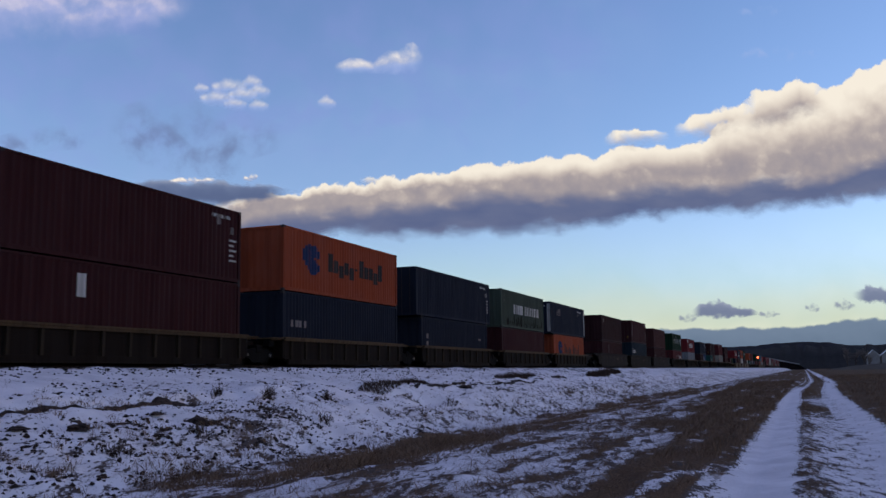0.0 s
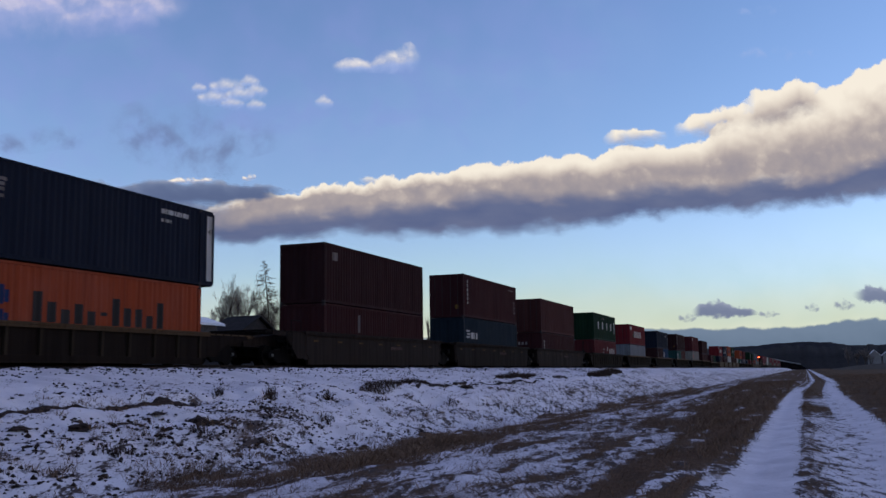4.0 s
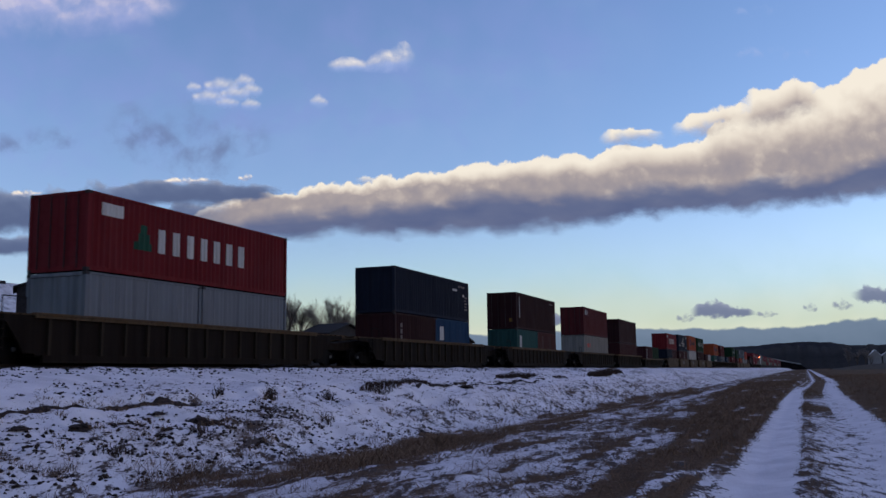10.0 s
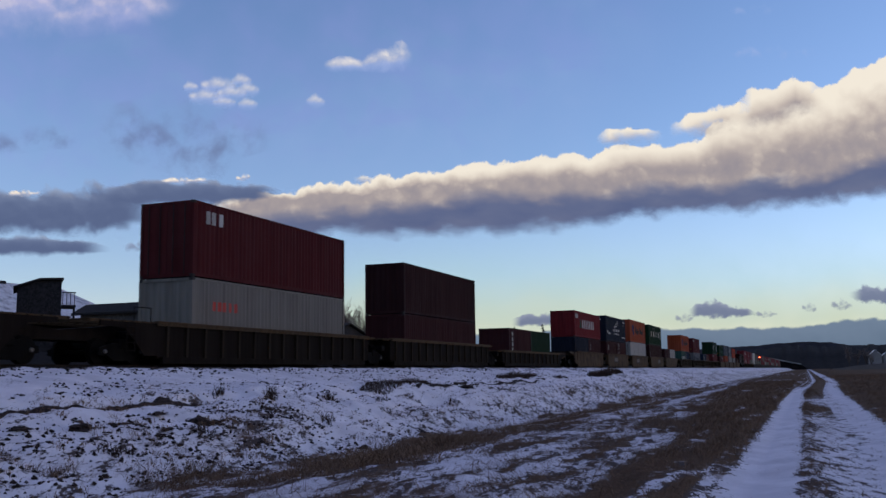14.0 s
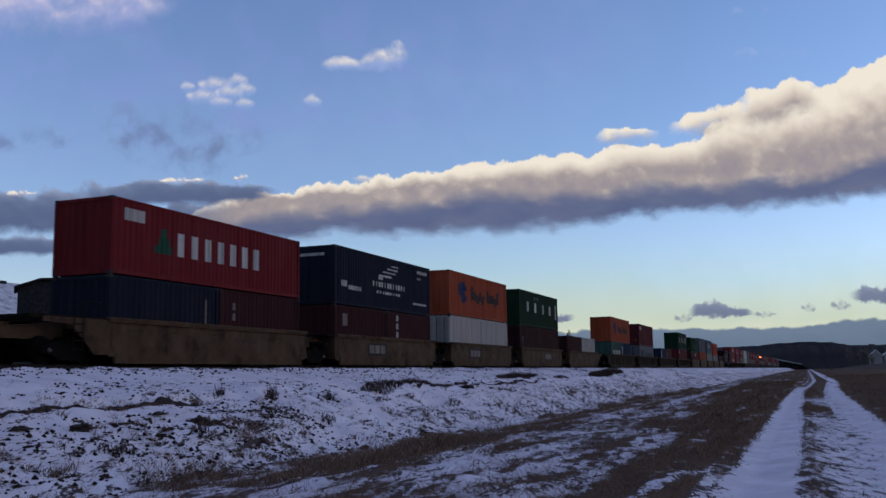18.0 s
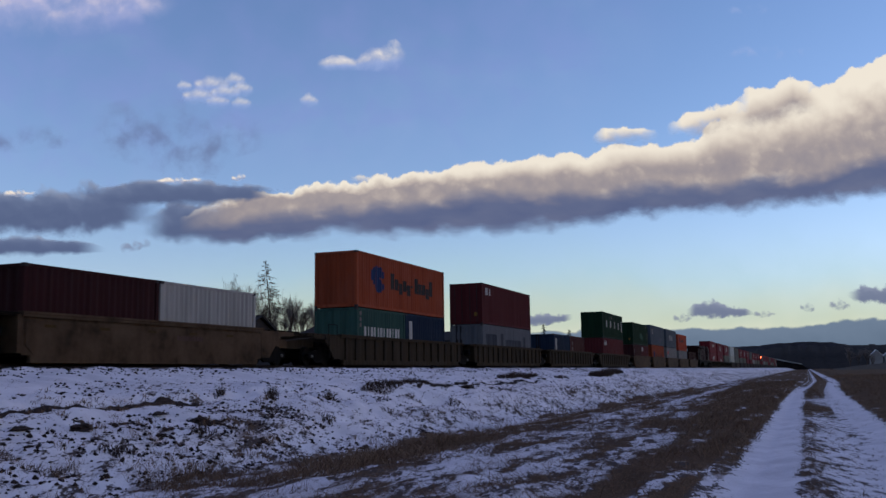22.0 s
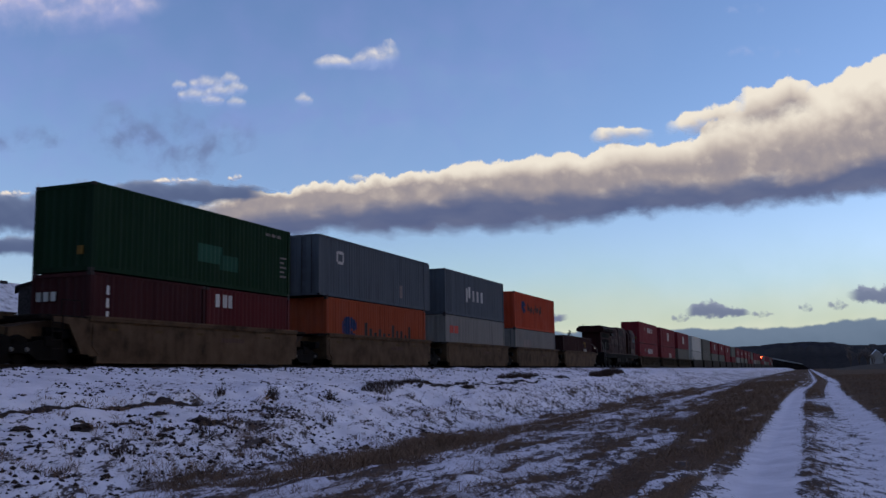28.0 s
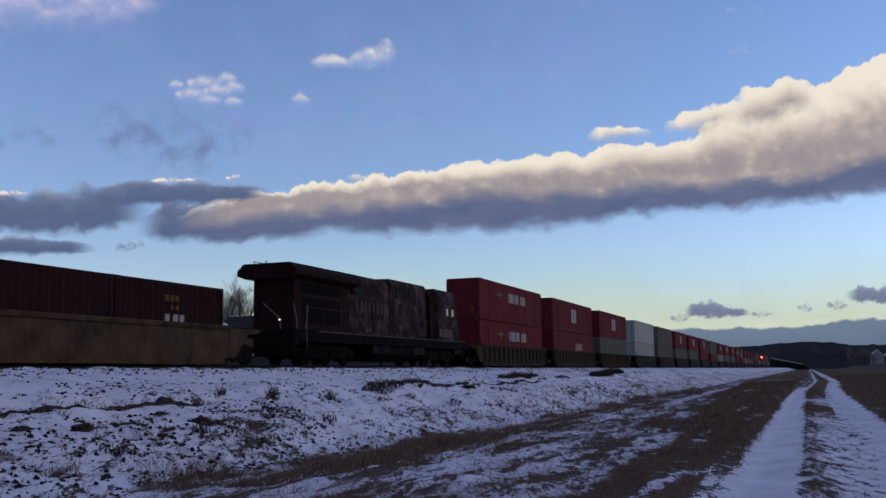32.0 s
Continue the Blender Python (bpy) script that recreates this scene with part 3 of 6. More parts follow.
def clod(x, y, w, d, h, seed):
    bm = B()
    bmesh.ops.create_icosphere(bm, subdivisions=3, radius=1.0)
    for v in bm.verts:
        k = 1 + 0.7 * noise.noise(v.co * 1.5 + Vector((seed, 0, 0))) + 0.35 * noise.noise(v.co * 4.0 + Vector((0, seed, 0)))
        v.co = Vector((v.co.x * w * k, v.co.y * d * k, max(-0.3, v.co.z) * h * k))
    ob = part("soil_clod", bm, SOIL, at=(x, y, ground_height(x, y)))
    tagged(ob, "dark lump of frozen soil jutting from the snowy bank", "clod", "clods on the bank")


for i, (x, y, w, d, h) in enumerate([(-12.5, 17.3, 0.16, 0.22, 0.17), (-12.4, 17.6, 0.14, 0.2, 0.06), (-12.7, 13.9, 0.16, 0.26, 0.09), (-12.9, 15.3, 0.08, 0.22, 0.05), (-13.2, 14.3, 0.10, 0.2, 0.06), (-13.1, 16.6, 0.09, 0.16, 0.06),
                                     (-13.7, 37.8, 0.25, 0.4, 0.10), (-12.9, 12.6, 0.08, 0.2, 0.05), (-12.2, 15.8, 0.07, 0.18, 0.05)]):
    clod(x, y, w, d, h, i * 3.3)


def bare_edge(name, x0, pts, label, seed):
    """A ragged strip of bare soil where the turf of the bank has slipped: (y, drop) along it."""
    ys = np.arange(pts[0][0], pts[-1][0], 0.06)
    st = np.array(pts, float)
    vs, fs = [], []
    for i, y in enumerate(ys):
        x = x0 + 0.16 * fbm(y * 0.5, seed, 3) + 0.05 * fbm(y * 3, seed, 3)
        h = float(np.interp(y, st[:, 0], st[:, 1])) * (0.75 + 0.9 * abs(fbm(y * 1.7, seed, 3, 2.0)))
        z = ground_height(x, y)
        vs += [(x - 0.12, y, z + 0.02), (x, y, z + h * 0.9), (x + 0.07, y, z + h * 0.55), (x + 0.14, y, z - 0.06)]
        if i:
            k = 4 * i
            for q in range(3):
                fs.append((k - 4 + q, k - 3 + q, k + 1 + q, k + q))
    me = raw_mesh(name, vs, np.array(fs).ravel(), np.full(len(fs), 4), [SOIL])
    return tagged(new(name, me), label, "soil", kind="structure")


bare_edge("slipped_turf_edge", -13.95, [(8, 0.10), (13, 0.10), (15.5, 0.06), (17, 0.10), (18.8, 0.13), (19.6, 0.02)], "dark line of bare soil where the bank has slipped", 2.0)
bare_edge("slipped_turf_edge", -14.1, [(33, 0.01), (36, 0.06), (37, 0.01), (39, 0.07), (41, 0.0), (43, 0.02), (47, 0.06), (49, 0.01), (52, 0.01)], "broken dark soil edge along the snowy bank", 7.0)


# ---- clouds: far backdrop, drifting slowly to the left ----
CLOUD_D = 4200.0
SKY = aim()


GLOW = 2.0 ** -EXPOSURE


def cloud_material(name, top, middle, base, soft_top=0.08, soft_base=0.2, rag=0.8, scale=1.0, alpha=1.0, gap=0.0, relief=1.0, rise=1.0, grow=0.0):
    """Billows of noise cut to a ragged outline; pale above, blue-grey below."""
    m, nd, lk, b = material(name)
    nd.remove(b)
    uv, tc = nd.new("ShaderNodeUVMap"), nd.new("ShaderNodeTexCoord")
    uv.uv_map = "strip"
    sep = nd.new("ShaderNodeSeparateXYZ")
    lk.new(uv.outputs["UV"], sep.inputs[0])
    v = sep.outputs["Y"]
    warp = nd.new("ShaderNodeTexNoise")
    warp.inputs["Scale"].default_value, warp.inputs["Detail"].default_value = 1.1 * scale, 3
    lk.new(tc.outputs["Object"], warp.inputs["Vector"])
    add = nd.new("ShaderNodeVectorMath")
    add.operation = "MULTIPLY_ADD"
    lk.new(warp.outputs["Color"], add.inputs[0])
    add.inputs[1].default_value = (0.35 / scale, 0.35 / scale, 0.0)
    lk.new(tc.outputs["Object"], add.inputs[2])
    co = add.outputs[0]
    up = nd.new("ShaderNodeVectorMath")
    lk.new(co, up.inputs[0])
    up.inputs[1].default_value = (0.05 / scale, 0.14 / scale, 0.0)
    n_big = noise_node(nd, lk, co, 0.8 * scale, 2, 0.5)
    n_puff = noise_node(nd, lk, co, 1.9 * scale, 5, 0.47)
    n_up = noise_node(nd, lk, up.outputs[0], 1.9 * scale, 5, 0.47)
    n_flat = noise_node(nd, lk, co, 1.5 * scale, 4, 0.5, (0.45, 1.5, 1.0))
    n_wisp = noise_node(nd, lk, co, 2.4 * scale, 6, 0.5)
    p0 = calc(nd, lk, "SUBTRACT", n_puff, 0.5)
    b0 = calc(nd, lk, "SUBTRACT", n_big, 0.5)
    puff = calc(nd, lk, "ADD", calc(nd, lk, "MULTIPLY", p0, 0.95 * rag), calc(nd, lk, "MULTIPLY", b0, 0.55 * rag))
    wisp = calc(nd, lk, "MULTIPLY", calc(nd, lk, "SUBTRACT", n_wisp, 0.5), 0.6 * rag)
    above = calc(nd, lk, "ADD", calc(nd, lk, "SUBTRACT", 0.83 + grow, v), puff)
    below = calc(nd, lk, "ADD", calc(nd, lk, "SUBTRACT", v, 0.11 - grow), wisp)
    a = calc(nd, lk, "MULTIPLY", smooth(nd, lk, above, 0.0, soft_top), smooth(nd, lk, below, 0.0, soft_base))
    edge = calc(nd, lk, "MULTIPLY", smooth(nd, lk, v, 0.0, 0.08), smooth(nd, lk, v, 1.0, 0.92))
    ends = calc(nd, lk, "MULTIPLY", smooth(nd, lk, sep.outputs["X"], 0.0, 0.16), smooth(nd, lk, sep.outputs["X"], 1.0, 0.84))
    a = calc(nd, lk, "MULTIPLY", a, calc(nd, lk, "MULTIPLY", edge, ends))
    if gap:
        a = calc(nd, lk, "MULTIPLY", a, smooth(nd, lk, n_wisp, 0.5 - gap * 0.2, 0.5 + gap * 0.3))
    a = calc(nd, lk, "MULTIPLY", a, alpha)
    lit = calc(nd, lk, "MULTIPLY", calc(nd, lk, "SUBTRACT", n_puff, n_up), 1.1 * relief)
    rim = smooth(nd, lk, above, 0.30, 0.0, 0.0, 0.26 * relief)
    vn = calc(nd, lk, "MULTIPLY", calc(nd, lk, "SUBTRACT", v, 0.12), 1.3 * rise)
    shade = calc(nd, lk, "ADD", calc(nd, lk, "ADD", calc(nd, lk, "ADD", vn, lit), calc(nd, lk, "MULTIPLY", calc(nd, lk, "SUBTRACT", n_flat, 0.5), 0.9 * relief)), calc(nd, lk, "SUBTRACT", rim, calc(nd, lk, "MULTIPLY", b0, 0.35)))
    half = tuple(0.5 * p + 0.5 * q for p, q in zip(middle, top))
    col = ramp_node(nd, lk, shade, [(0.22, base), (0.40, tuple(0.7 * p + 0.3 * q for p, q in zip(base, middle))), (0.57, middle), (0.74, half), (0.90, top)])
    em, tr, mx = nd.new("ShaderNodeEmission"), nd.new("ShaderNodeBsdfTransparent"), nd.new("ShaderNodeMixShader")
    em.inputs["Strength"].default_value = GLOW
    lk.new(col, em.inputs["Color"])
    lk.new(a, mx.inputs["Fac"])
    lk.new(tr.outputs[0], mx.inputs[1])
    lk.new(em.outputs[0], mx.inputs[2])
    lk.new(mx.outputs[0], nd["Material Output"].inputs["Surface"])
    return m


CLOUDS = []


def cloud(name, stations, mat, label, drift, rise=0.0, depth=0.0):
    """stations: (x, bottom y, top y) along the cloud, in the sky's own scale; drift over the whole clip."""
    cx = sum(s[0] for s in stations) / len(stations)
    cy = sum((s[1] + s[2]) / 2 for s in stations) / len(stations)
    d = CLOUD_D + depth
    xs = np.linspace(stations[0][0], stations[-1][0], 40)
    st = np.array(stations, float)
    lo, hi = np.interp(xs, st[:, 0], st[:, 1]), np.interp(xs, st[:, 0], st[:, 2])
    lo, hi = lo + 0.18 * (lo - hi), hi - 0.22 * (lo - hi)
    vs = [((x - cx) / 100, (cy - (l + (h - l) * k / 4)) / 100, 0.0) for x, l, h in zip(xs, lo, hi) for k in range(5)]
    quads = [(i * 5 + k, i * 5 + 5 + k, i * 5 + 6 + k, i * 5 + 1 + k) for i in range(39) for k in range(4)]
    me = raw_mesh(name, vs, np.array(quads).ravel(), np.full(len(quads), 4), [mat])
    uv = me.uv_layers.new(name="strip")
    idx = np.array(quads).ravel()
    uv.data.foreach_set("uv", np.stack(((idx // 5) / 39, (idx % 5) / 4), -1).astype(np.float32).ravel())
    ob = tagged(new(name, me), label, "cloud", "clouds in the sky", "structure")
    ob.scale = (100 * d / FOCAL,) * 3

    def at(shift, up):
        return SKY @ Matrix.Translation(((cx + shift - 784) / FOCAL * d, (441 - cy + up) / FOCAL * d, -d))
    ob.matrix_basis = at(0, 0) @ Matrix.Diagonal((*ob.scale, 1))
    CLOUDS.append((ob, at(0, 0), at(drift, rise)))
    return ob




def long_cloud_material(name):
    """Heaped billows: a sunlit rim above, warm grey flanks, a slate underside with torn wisps."""
    m, nd, lk, b = material(name)
    nd.remove(b)
    tc = nd.new("ShaderNodeTexCoord")

    def attr(key):
        at = nd.new("ShaderNodeAttribute")
        at.attribute_name = key
        return at.outputs["Fac"]

    def heap(vector, scale, detail):
        v = nd.new("ShaderNodeTexVoronoi")
        v.feature, v.normalize = "SMOOTH_F1", True
        v.inputs["Scale"].default_value, v.inputs["Detail"].default_value, v.inputs["Roughness"].default_value, v.inputs["Smoothness"].default_value = scale, detail, 0.5, 0.55
        lk.new(vector, v.inputs["Vector"])
        return v.outputs["Distance"]

    def centred(x, k):
        return calc(nd, lk, "MULTIPLY", calc(nd, lk, "SUBTRACT", x, 0.5), k)

    def total(*xs):
        out = xs[0]
        for x in xs[1:]:
            out = calc(nd, lk, "ADD", out, x)
        return out
    warp = nd.new("ShaderNodeTexNoise")
    warp.inputs["Scale"].default_value, warp.inputs["Detail"].default_value = 2.6, 4
    lk.new(tc.outputs["Object"], warp.inputs["Vector"])
    add = nd.new("ShaderNodeVectorMath")
    add.operation = "MULTIPLY_ADD"
    add.inputs[1].default_value = (0.20, 0.20, 0.0)
    lk.new(warp.outputs["Color"], add.inputs[0])
    lk.new(tc.outputs["Object"], add.inputs[2])
    co = add.outputs[0]
    up = nd.new("ShaderNodeVectorMath")
    lk.new(co, up.inputs[0])
    up.inputs[1].default_value = (0.03, 0.07, 0.0)
    h0, h1 = heap(co, 1.25, 1.5), heap(up.outputs[0], 1.25, 1.5)
    knob = heap(co, 3.0, 3.0)
    big = noise_node(nd, lk, co, 0.75, 3, 0.5)
    fine = noise_node(nd, lk, co, 5.5, 5, 0.55)
    flat = noise_node(nd, lk, co, 1.5, 4, 0.5, (0.5, 1.4, 1.0))
    wisp = noise_node(nd, lk, co, 2.0, 6, 0.56, (0.8, 1.2, 1.0))
    top, low, lit, under = attr("depth_top"), attr("depth_base"), attr("lit"), attr("under")
    d = total(top, calc(nd, lk, "MULTIPLY", calc(nd, lk, "SUBTRACT", 0.40, h0), 0.40), calc(nd, lk, "MULTIPLY", calc(nd, lk, "SUBTRACT", 0.40, knob), 0.50), centred(fine, 0.16), -0.01)
    e = total(low, centred(wisp, 0.46), centred(big, 0.25))
    a = calc(nd, lk, "MULTIPLY", smooth(nd, lk, d, 0.0, 0.06), smooth(nd, lk, e, -0.08, 0.20))
    a = calc(nd, lk, "MULTIPLY", a, attr("ends"))
    lumps = calc(nd, lk, "MULTIPLY", calc(nd, lk, "SUBTRACT", h1, h0), 2.2)
    rim = calc(nd, lk, "SUBTRACT", 1.0, calc(nd, lk, "DIVIDE", d, lit))
    r = total(calc(nd, lk, "MAXIMUM", rim, -0.4), lumps, centred(big, 1.2), centred(fine, 0.22), calc(nd, lk, "MULTIPLY", calc(nd, lk, "SUBTRACT", 0.40, knob), 1.5), 0.16)
    col = ramp_node(nd, lk, smooth(nd, lk, r, -0.7, 1.1), [(0.0, (0.30, 0.275, 0.315)), (0.30, (0.40, 0.35, 0.355)), (0.52, (0.56, 0.485, 0.445)), (0.74, (0.75, 0.665, 0.58)), (0.97, (0.93, 0.85, 0.73))])
    dark = smooth(nd, lk, total(under, centred(flat, 0.55), centred(big, 0.35), calc(nd, lk, "MULTIPLY", lumps, -0.35)), -0.22, 0.11)
    col = mix_node(nd, lk, dark, col, ramp_node(nd, lk, flat, [(0.3, (0.100, 0.130, 0.255)), (0.7, (0.150, 0.175, 0.290))]))
    em, tr, mx = nd.new("ShaderNodeEmission"), nd.new("ShaderNodeBsdfTransparent"), nd.new("ShaderNodeMixShader")
    em.inputs["Strength"].default_value = GLOW
    lk.new(col, em.inputs["Color"])
    lk.new(a, mx.inputs["Fac"])
    lk.new(tr.outputs[0], mx.inputs[1])
    lk.new(em.outputs[0], mx.inputs[2])
    lk.new(mx.outputs[0], nd["Material Output"].inputs["Surface"])
    return m


def long_cloud(name, stations, mat, label, drift, rise, depth=0.0, ends=(90, 60)):
    """stations: (x, base, underside line, top, lit depth) along the cloud, in the sky's own scale."""
    st = np.array(stations, float)
    n, rows = 120, 12
    xs = np.linspace(st[0, 0], st[-1, 0], n)
    base, line, top, lit = (np.interp(xs, st[:, 0], st[:, k]) for k in (1, 2, 3, 4))
    cx, cy, d = float(xs.mean()), float((base.mean() + top.mean()) / 2), CLOUD_D + depth
    vs, val = [], []
    for x, b0, l0, t0, k0 in zip(xs, base, line, top, lit):
        fade = min(1.0, (x - xs[0]) / ends[0], (xs[-1] - x) / ends[1])
        for k in range(rows):
            y = b0 + 32 + (t0 - 36 - b0 - 32) * k / (rows - 1)
            vs.append(((x - cx) / 100, (cy - y) / 100, 0.0))
            val.append(((y - t0) / 100, (b0 - y) / 100, k0 / 100, (y - l0) / 100, fade))
    quads = [(i * rows + k, (i + 1) * rows + k, (i + 1) * rows + k + 1, i * rows + k + 1) for i in range(n - 1) for k in range(rows - 1)]
    me = raw_mesh(name, vs, np.array(quads).ravel(), np.full(len(quads), 4), [mat])
    val = np.array(val, np.float32)
    for k, key in enumerate(("depth_top", "depth_base", "lit", "under", "ends")):
        me.attributes.new(key, "FLOAT", "POINT").data.foreach_set("value", np.ascontiguousarray(val[:, k]))
    ob = tagged(new(name, me), label, "cloud", "clouds in the sky", "structure")

    def at(shift, lift):
        return SKY @ Matrix.Translation(((cx + shift - 784) / FOCAL * d, (441 - cy + lift) / FOCAL * d, -d))
    ob.scale = (100 * d / FOCAL,) * 3
    ob.matrix_basis = at(0, 0) @ Matrix.Diagonal((*ob.scale, 1))
    CLOUDS.append((ob, at(0, 0), at(drift, rise)))
    return ob


BILLOW = long_cloud_material("long_cloud_bank")
long_cloud("long_cloud", [(330, 425, 420, 395, 10), (400, 430, 398, 364, 12), (455, 430, 392, 350, 14), (500, 425, 392, 352, 12), (560, 418, 390, 340, 14), (620, 418, 384, 338, 14), (680, 420, 378, 326, 18), (745, 420, 370, 319, 18), (800, 420, 362, 308, 20), (850, 418, 357, 302, 24), (880, 416, 354, 300, 26),
                          (935, 412, 352, 288, 30), (985, 410, 352, 292, 30), (1022, 408, 352, 280, 28), (1050, 404, 352, 290, 30), (1085, 398, 350, 272, 34), (1140, 388, 347, 262, 34), (1190, 382, 344, 260, 34), (1240, 378, 342, 256, 40), (1265, 377, 341, 232, 46), (1320, 374, 339, 210, 56), (1370, 372, 332, 194, 66),
                          (1430, 368, 324, 176, 74), (1470, 366, 314, 158, 80), (1520, 352, 302, 136, 84), (1568, 346, 292, 112, 86), (1650, 336, 280, 84, 90), (1800, 325, 262, 40, 95), (2000, 320, 250, 0, 100)], BILLOW,
           "long billowing cloud bank, cream above and slate grey below", -26, 4)
long_cloud("billow", [(1192, 244, 300, 240, 30), (1215, 240, 300, 220, 34), (1250, 236, 300, 204, 34), (1285, 232, 300, 188, 34), (1315, 222, 300, 192, 32), (1345, 214, 300, 205, 30)], BILLOW, "pale billow heaped on the cloud bank", -24, 5, -142, (26, 30))
long_cloud("billow", [(1308, 232, 300, 196, 36), (1340, 228, 300, 172, 40), (1380, 216, 300, 160, 40), (1415, 206, 300, 138, 40), (1440, 202, 300, 150, 40), (1480, 200, 300, 186, 40)], BILLOW, "pale billow heaped on the cloud bank", -24, 5, -145, (30, 40))
long_cloud("billow", [(1068, 256, 300, 250, 20), (1090, 256, 300, 242, 24), (1130, 254, 300, 226, 26), (1160, 252, 300, 232, 24), (1186, 250, 300, 244, 20)], BILLOW, "small pale puff beside the cloud bank", -36, 5, -140, (24, 24))
long_cloud("billow", [(636, 330, 360, 324, 14), (648, 330, 360, 316, 14), (662, 330, 360, 314, 14), (680, 330, 360, 324, 14)], BILLOW, "tiny pale puff above the cloud bank", -30, 5, -140, (14, 14))
low_mat = cloud_material("low_cloud_bank", (0.165, 0.225, 0.32), (0.135, 0.190, 0.275), (0.125, 0.175, 0.26), 0.035, 0.02, 0.12, 1.6, relief=0.25)
cloud("horizon_cloud", [(600, 690, 600), (900, 690, 588), (1100, 690, 580), (1160, 690, 577), (1240, 690, 581), (1300, 690, 574), (1400, 690, 577), (1480, 690, 564), (1568, 690, 560), (1800, 690, 545), (2000, 690, 540)], low_mat,
      "low grey-mauve cloud bank lying on the ridge", -10, 0, 300)
grey_mat = cloud_material("grey_cloud", (0.31, 0.35, 0.47), (0.150, 0.195, 0.330), (0.105, 0.142, 0.265), 0.16, 0.2, 0.55, 1.2, rise=0.7, relief=0.6)
cloud("grey_cloud", [(-160, 425, 330), (-20, 420, 334), (60, 420, 330), (160, 420, 322), (260, 405, 328), (310, 392, 345)], grey_mat, "dull blue-grey cloud trailing from the bank", -40, 0, -60)
cloud("grey_cloud", [(170, 368, 330), (260, 366, 318), (380, 366, 314), (460, 358, 322), (520, 346, 336)], grey_mat, "dull blue-grey cloud trailing from the bank", -40, 0, -80)
cloud("grey_cloud", [(-160, 462, 412), (0, 456, 414), (60, 454, 413), (150, 452, 420), (215, 447, 438)], grey_mat, "thin flat dark grey cloud", -40, 0, -90)
cloud("grey_cloud", [(265, 420, 385), (320, 432, 352), (420, 436, 352), (520, 424, 352), (600, 412, 368)], grey_mat, "blue-grey cloud trailing from the bank", -34, 0, 60)
small_mat = cloud_material("small_dark_cloud", (0.24, 0.27, 0.40), (0.165, 0.195, 0.32), (0.145, 0.175, 0.30), 0.22, 0.22, 1.0, 2.8, 0.92, relief=0.5, grow=0.07)
cloud("small_cloud", [(1222, 560, 552), (1240, 561, 538), (1264, 562, 530), (1302, 561, 539), (1346, 558, 553)], small_mat, "small dark grey cloud low in the sky", -21, 0, -120)
cloud("small_cloud", [(1506, 526, 518), (1530, 535, 508), (1600, 538, 505), (1680, 535, 515)], small_mat, "small dark grey cloud low in the sky", -21, 0, -120)
wisp_mat = cloud_material("small_dark_wisp", (0.26, 0.29, 0.42), (0.20, 0.23, 0.35), (0.18, 0.21, 0.33), 0.6, 0.6, 1.6, 5.0, 0.75, relief=0.5, grow=0.12)
cloud("grey_cloud", [(232, 446, 436), (258, 444, 426), (290, 436, 426)], wisp_mat, "small dark wisp of cloud", -38, 0, -90)
cloud("small_cloud", [(1199, 569, 560), (1217, 570, 555), (1236, 567, 560)], wisp_mat, "wisp of dark cloud low in the sky", -21, 0, -125)
cloud("small_cloud", [(1340, 560, 554), (1358, 562, 550), (1384, 558, 553)], wisp_mat, "wisp of dark cloud low in the sky", -20, 0, -125)
cloud("small_cloud", [(1423, 547, 541), (1438, 551, 536), (1452, 552, 543)], wisp_mat, "wisp of dark cloud low in the sky", -20, 0, -125)
cloud("small_cloud", [(1474, 546, 536), (1494, 549, 530), (1516, 545, 536)], wisp_mat, "wisp of dark cloud low in the sky", -20, 0, -125)
cloud("small_cloud", [(920, 578, 566), (955, 577, 556), (1000, 574, 554), (1040, 566, 558)], small_mat, "small dark grey cloud low in the sky", -42, 0, -125)
puff_mat = cloud_material("white_puff", (0.90, 0.84, 0.80), (0.56, 0.58, 0.70), (0.36, 0.46, 0.78), 0.6, 0.65, 0.95, 1.7, 1.0, relief=0.6, rise=1.2, grow=0.15)
cloud("white_cloud", [(590, 128, 116), (620, 130, 106), (660, 128, 108), (700, 128, 88), (732, 126, 82), (752, 116, 96)], puff_mat, "small white puff of cloud", -51, 8, -140)
cloud("white_cloud", [(560, 186, 177), (578, 193, 169), (597, 189, 179)], puff_mat, "tiny white puff of cloud", -52, 6, -145)
for i, (x, y, w, h) in enumerate([(357, 157, 28, 18), (406, 154, 62, 28), (384, 174, 60, 24), (447, 146, 36, 24), (417, 184, 42, 20), (459, 162, 40, 24), (458, 187, 36, 20), (430, 168, 52, 24)]):
    cloud("white_cloud", [(x - 0.55 * w, y + 0.3 * h, y - 0.2 * h), (x - 0.2 * w, y + 0.5 * h, y - 0.5 * h), (x + 0.2 * w, y + 0.5 * h, y - 0.45 * h), (x + 0.55 * w, y + 0.25 * h, y - 0.2 * h)], puff_mat, "broken white puff in a cluster of small clouds", -51, 7, -150 - 3 * i)
veil_mat = cloud_material("thin_pale_cloud", (0.76, 0.70, 0.82), (0.58, 0.56, 0.76), (0.38, 0.43, 0.73), 0.6, 0.6, 0.8, 1.2, 0.9, grow=0.12)
cloud("pale_cloud", [(-120, 60, -60), (0, 66, -60), (60, 62, -50), (150, 60, -40), (240, 52, -24), (300, 40, -10), (350, 24, 0)], veil_mat, "thin pale pinkish cloud high up", -50, 8, -160)
faint_mat = cloud_material("faint_wisp", (0.46, 0.54, 0.82), (0.42, 0.50, 0.80), (0.36, 0.46, 0.78), 0.6, 0.6, 0.8, 2.0, 0.45, 0.5)
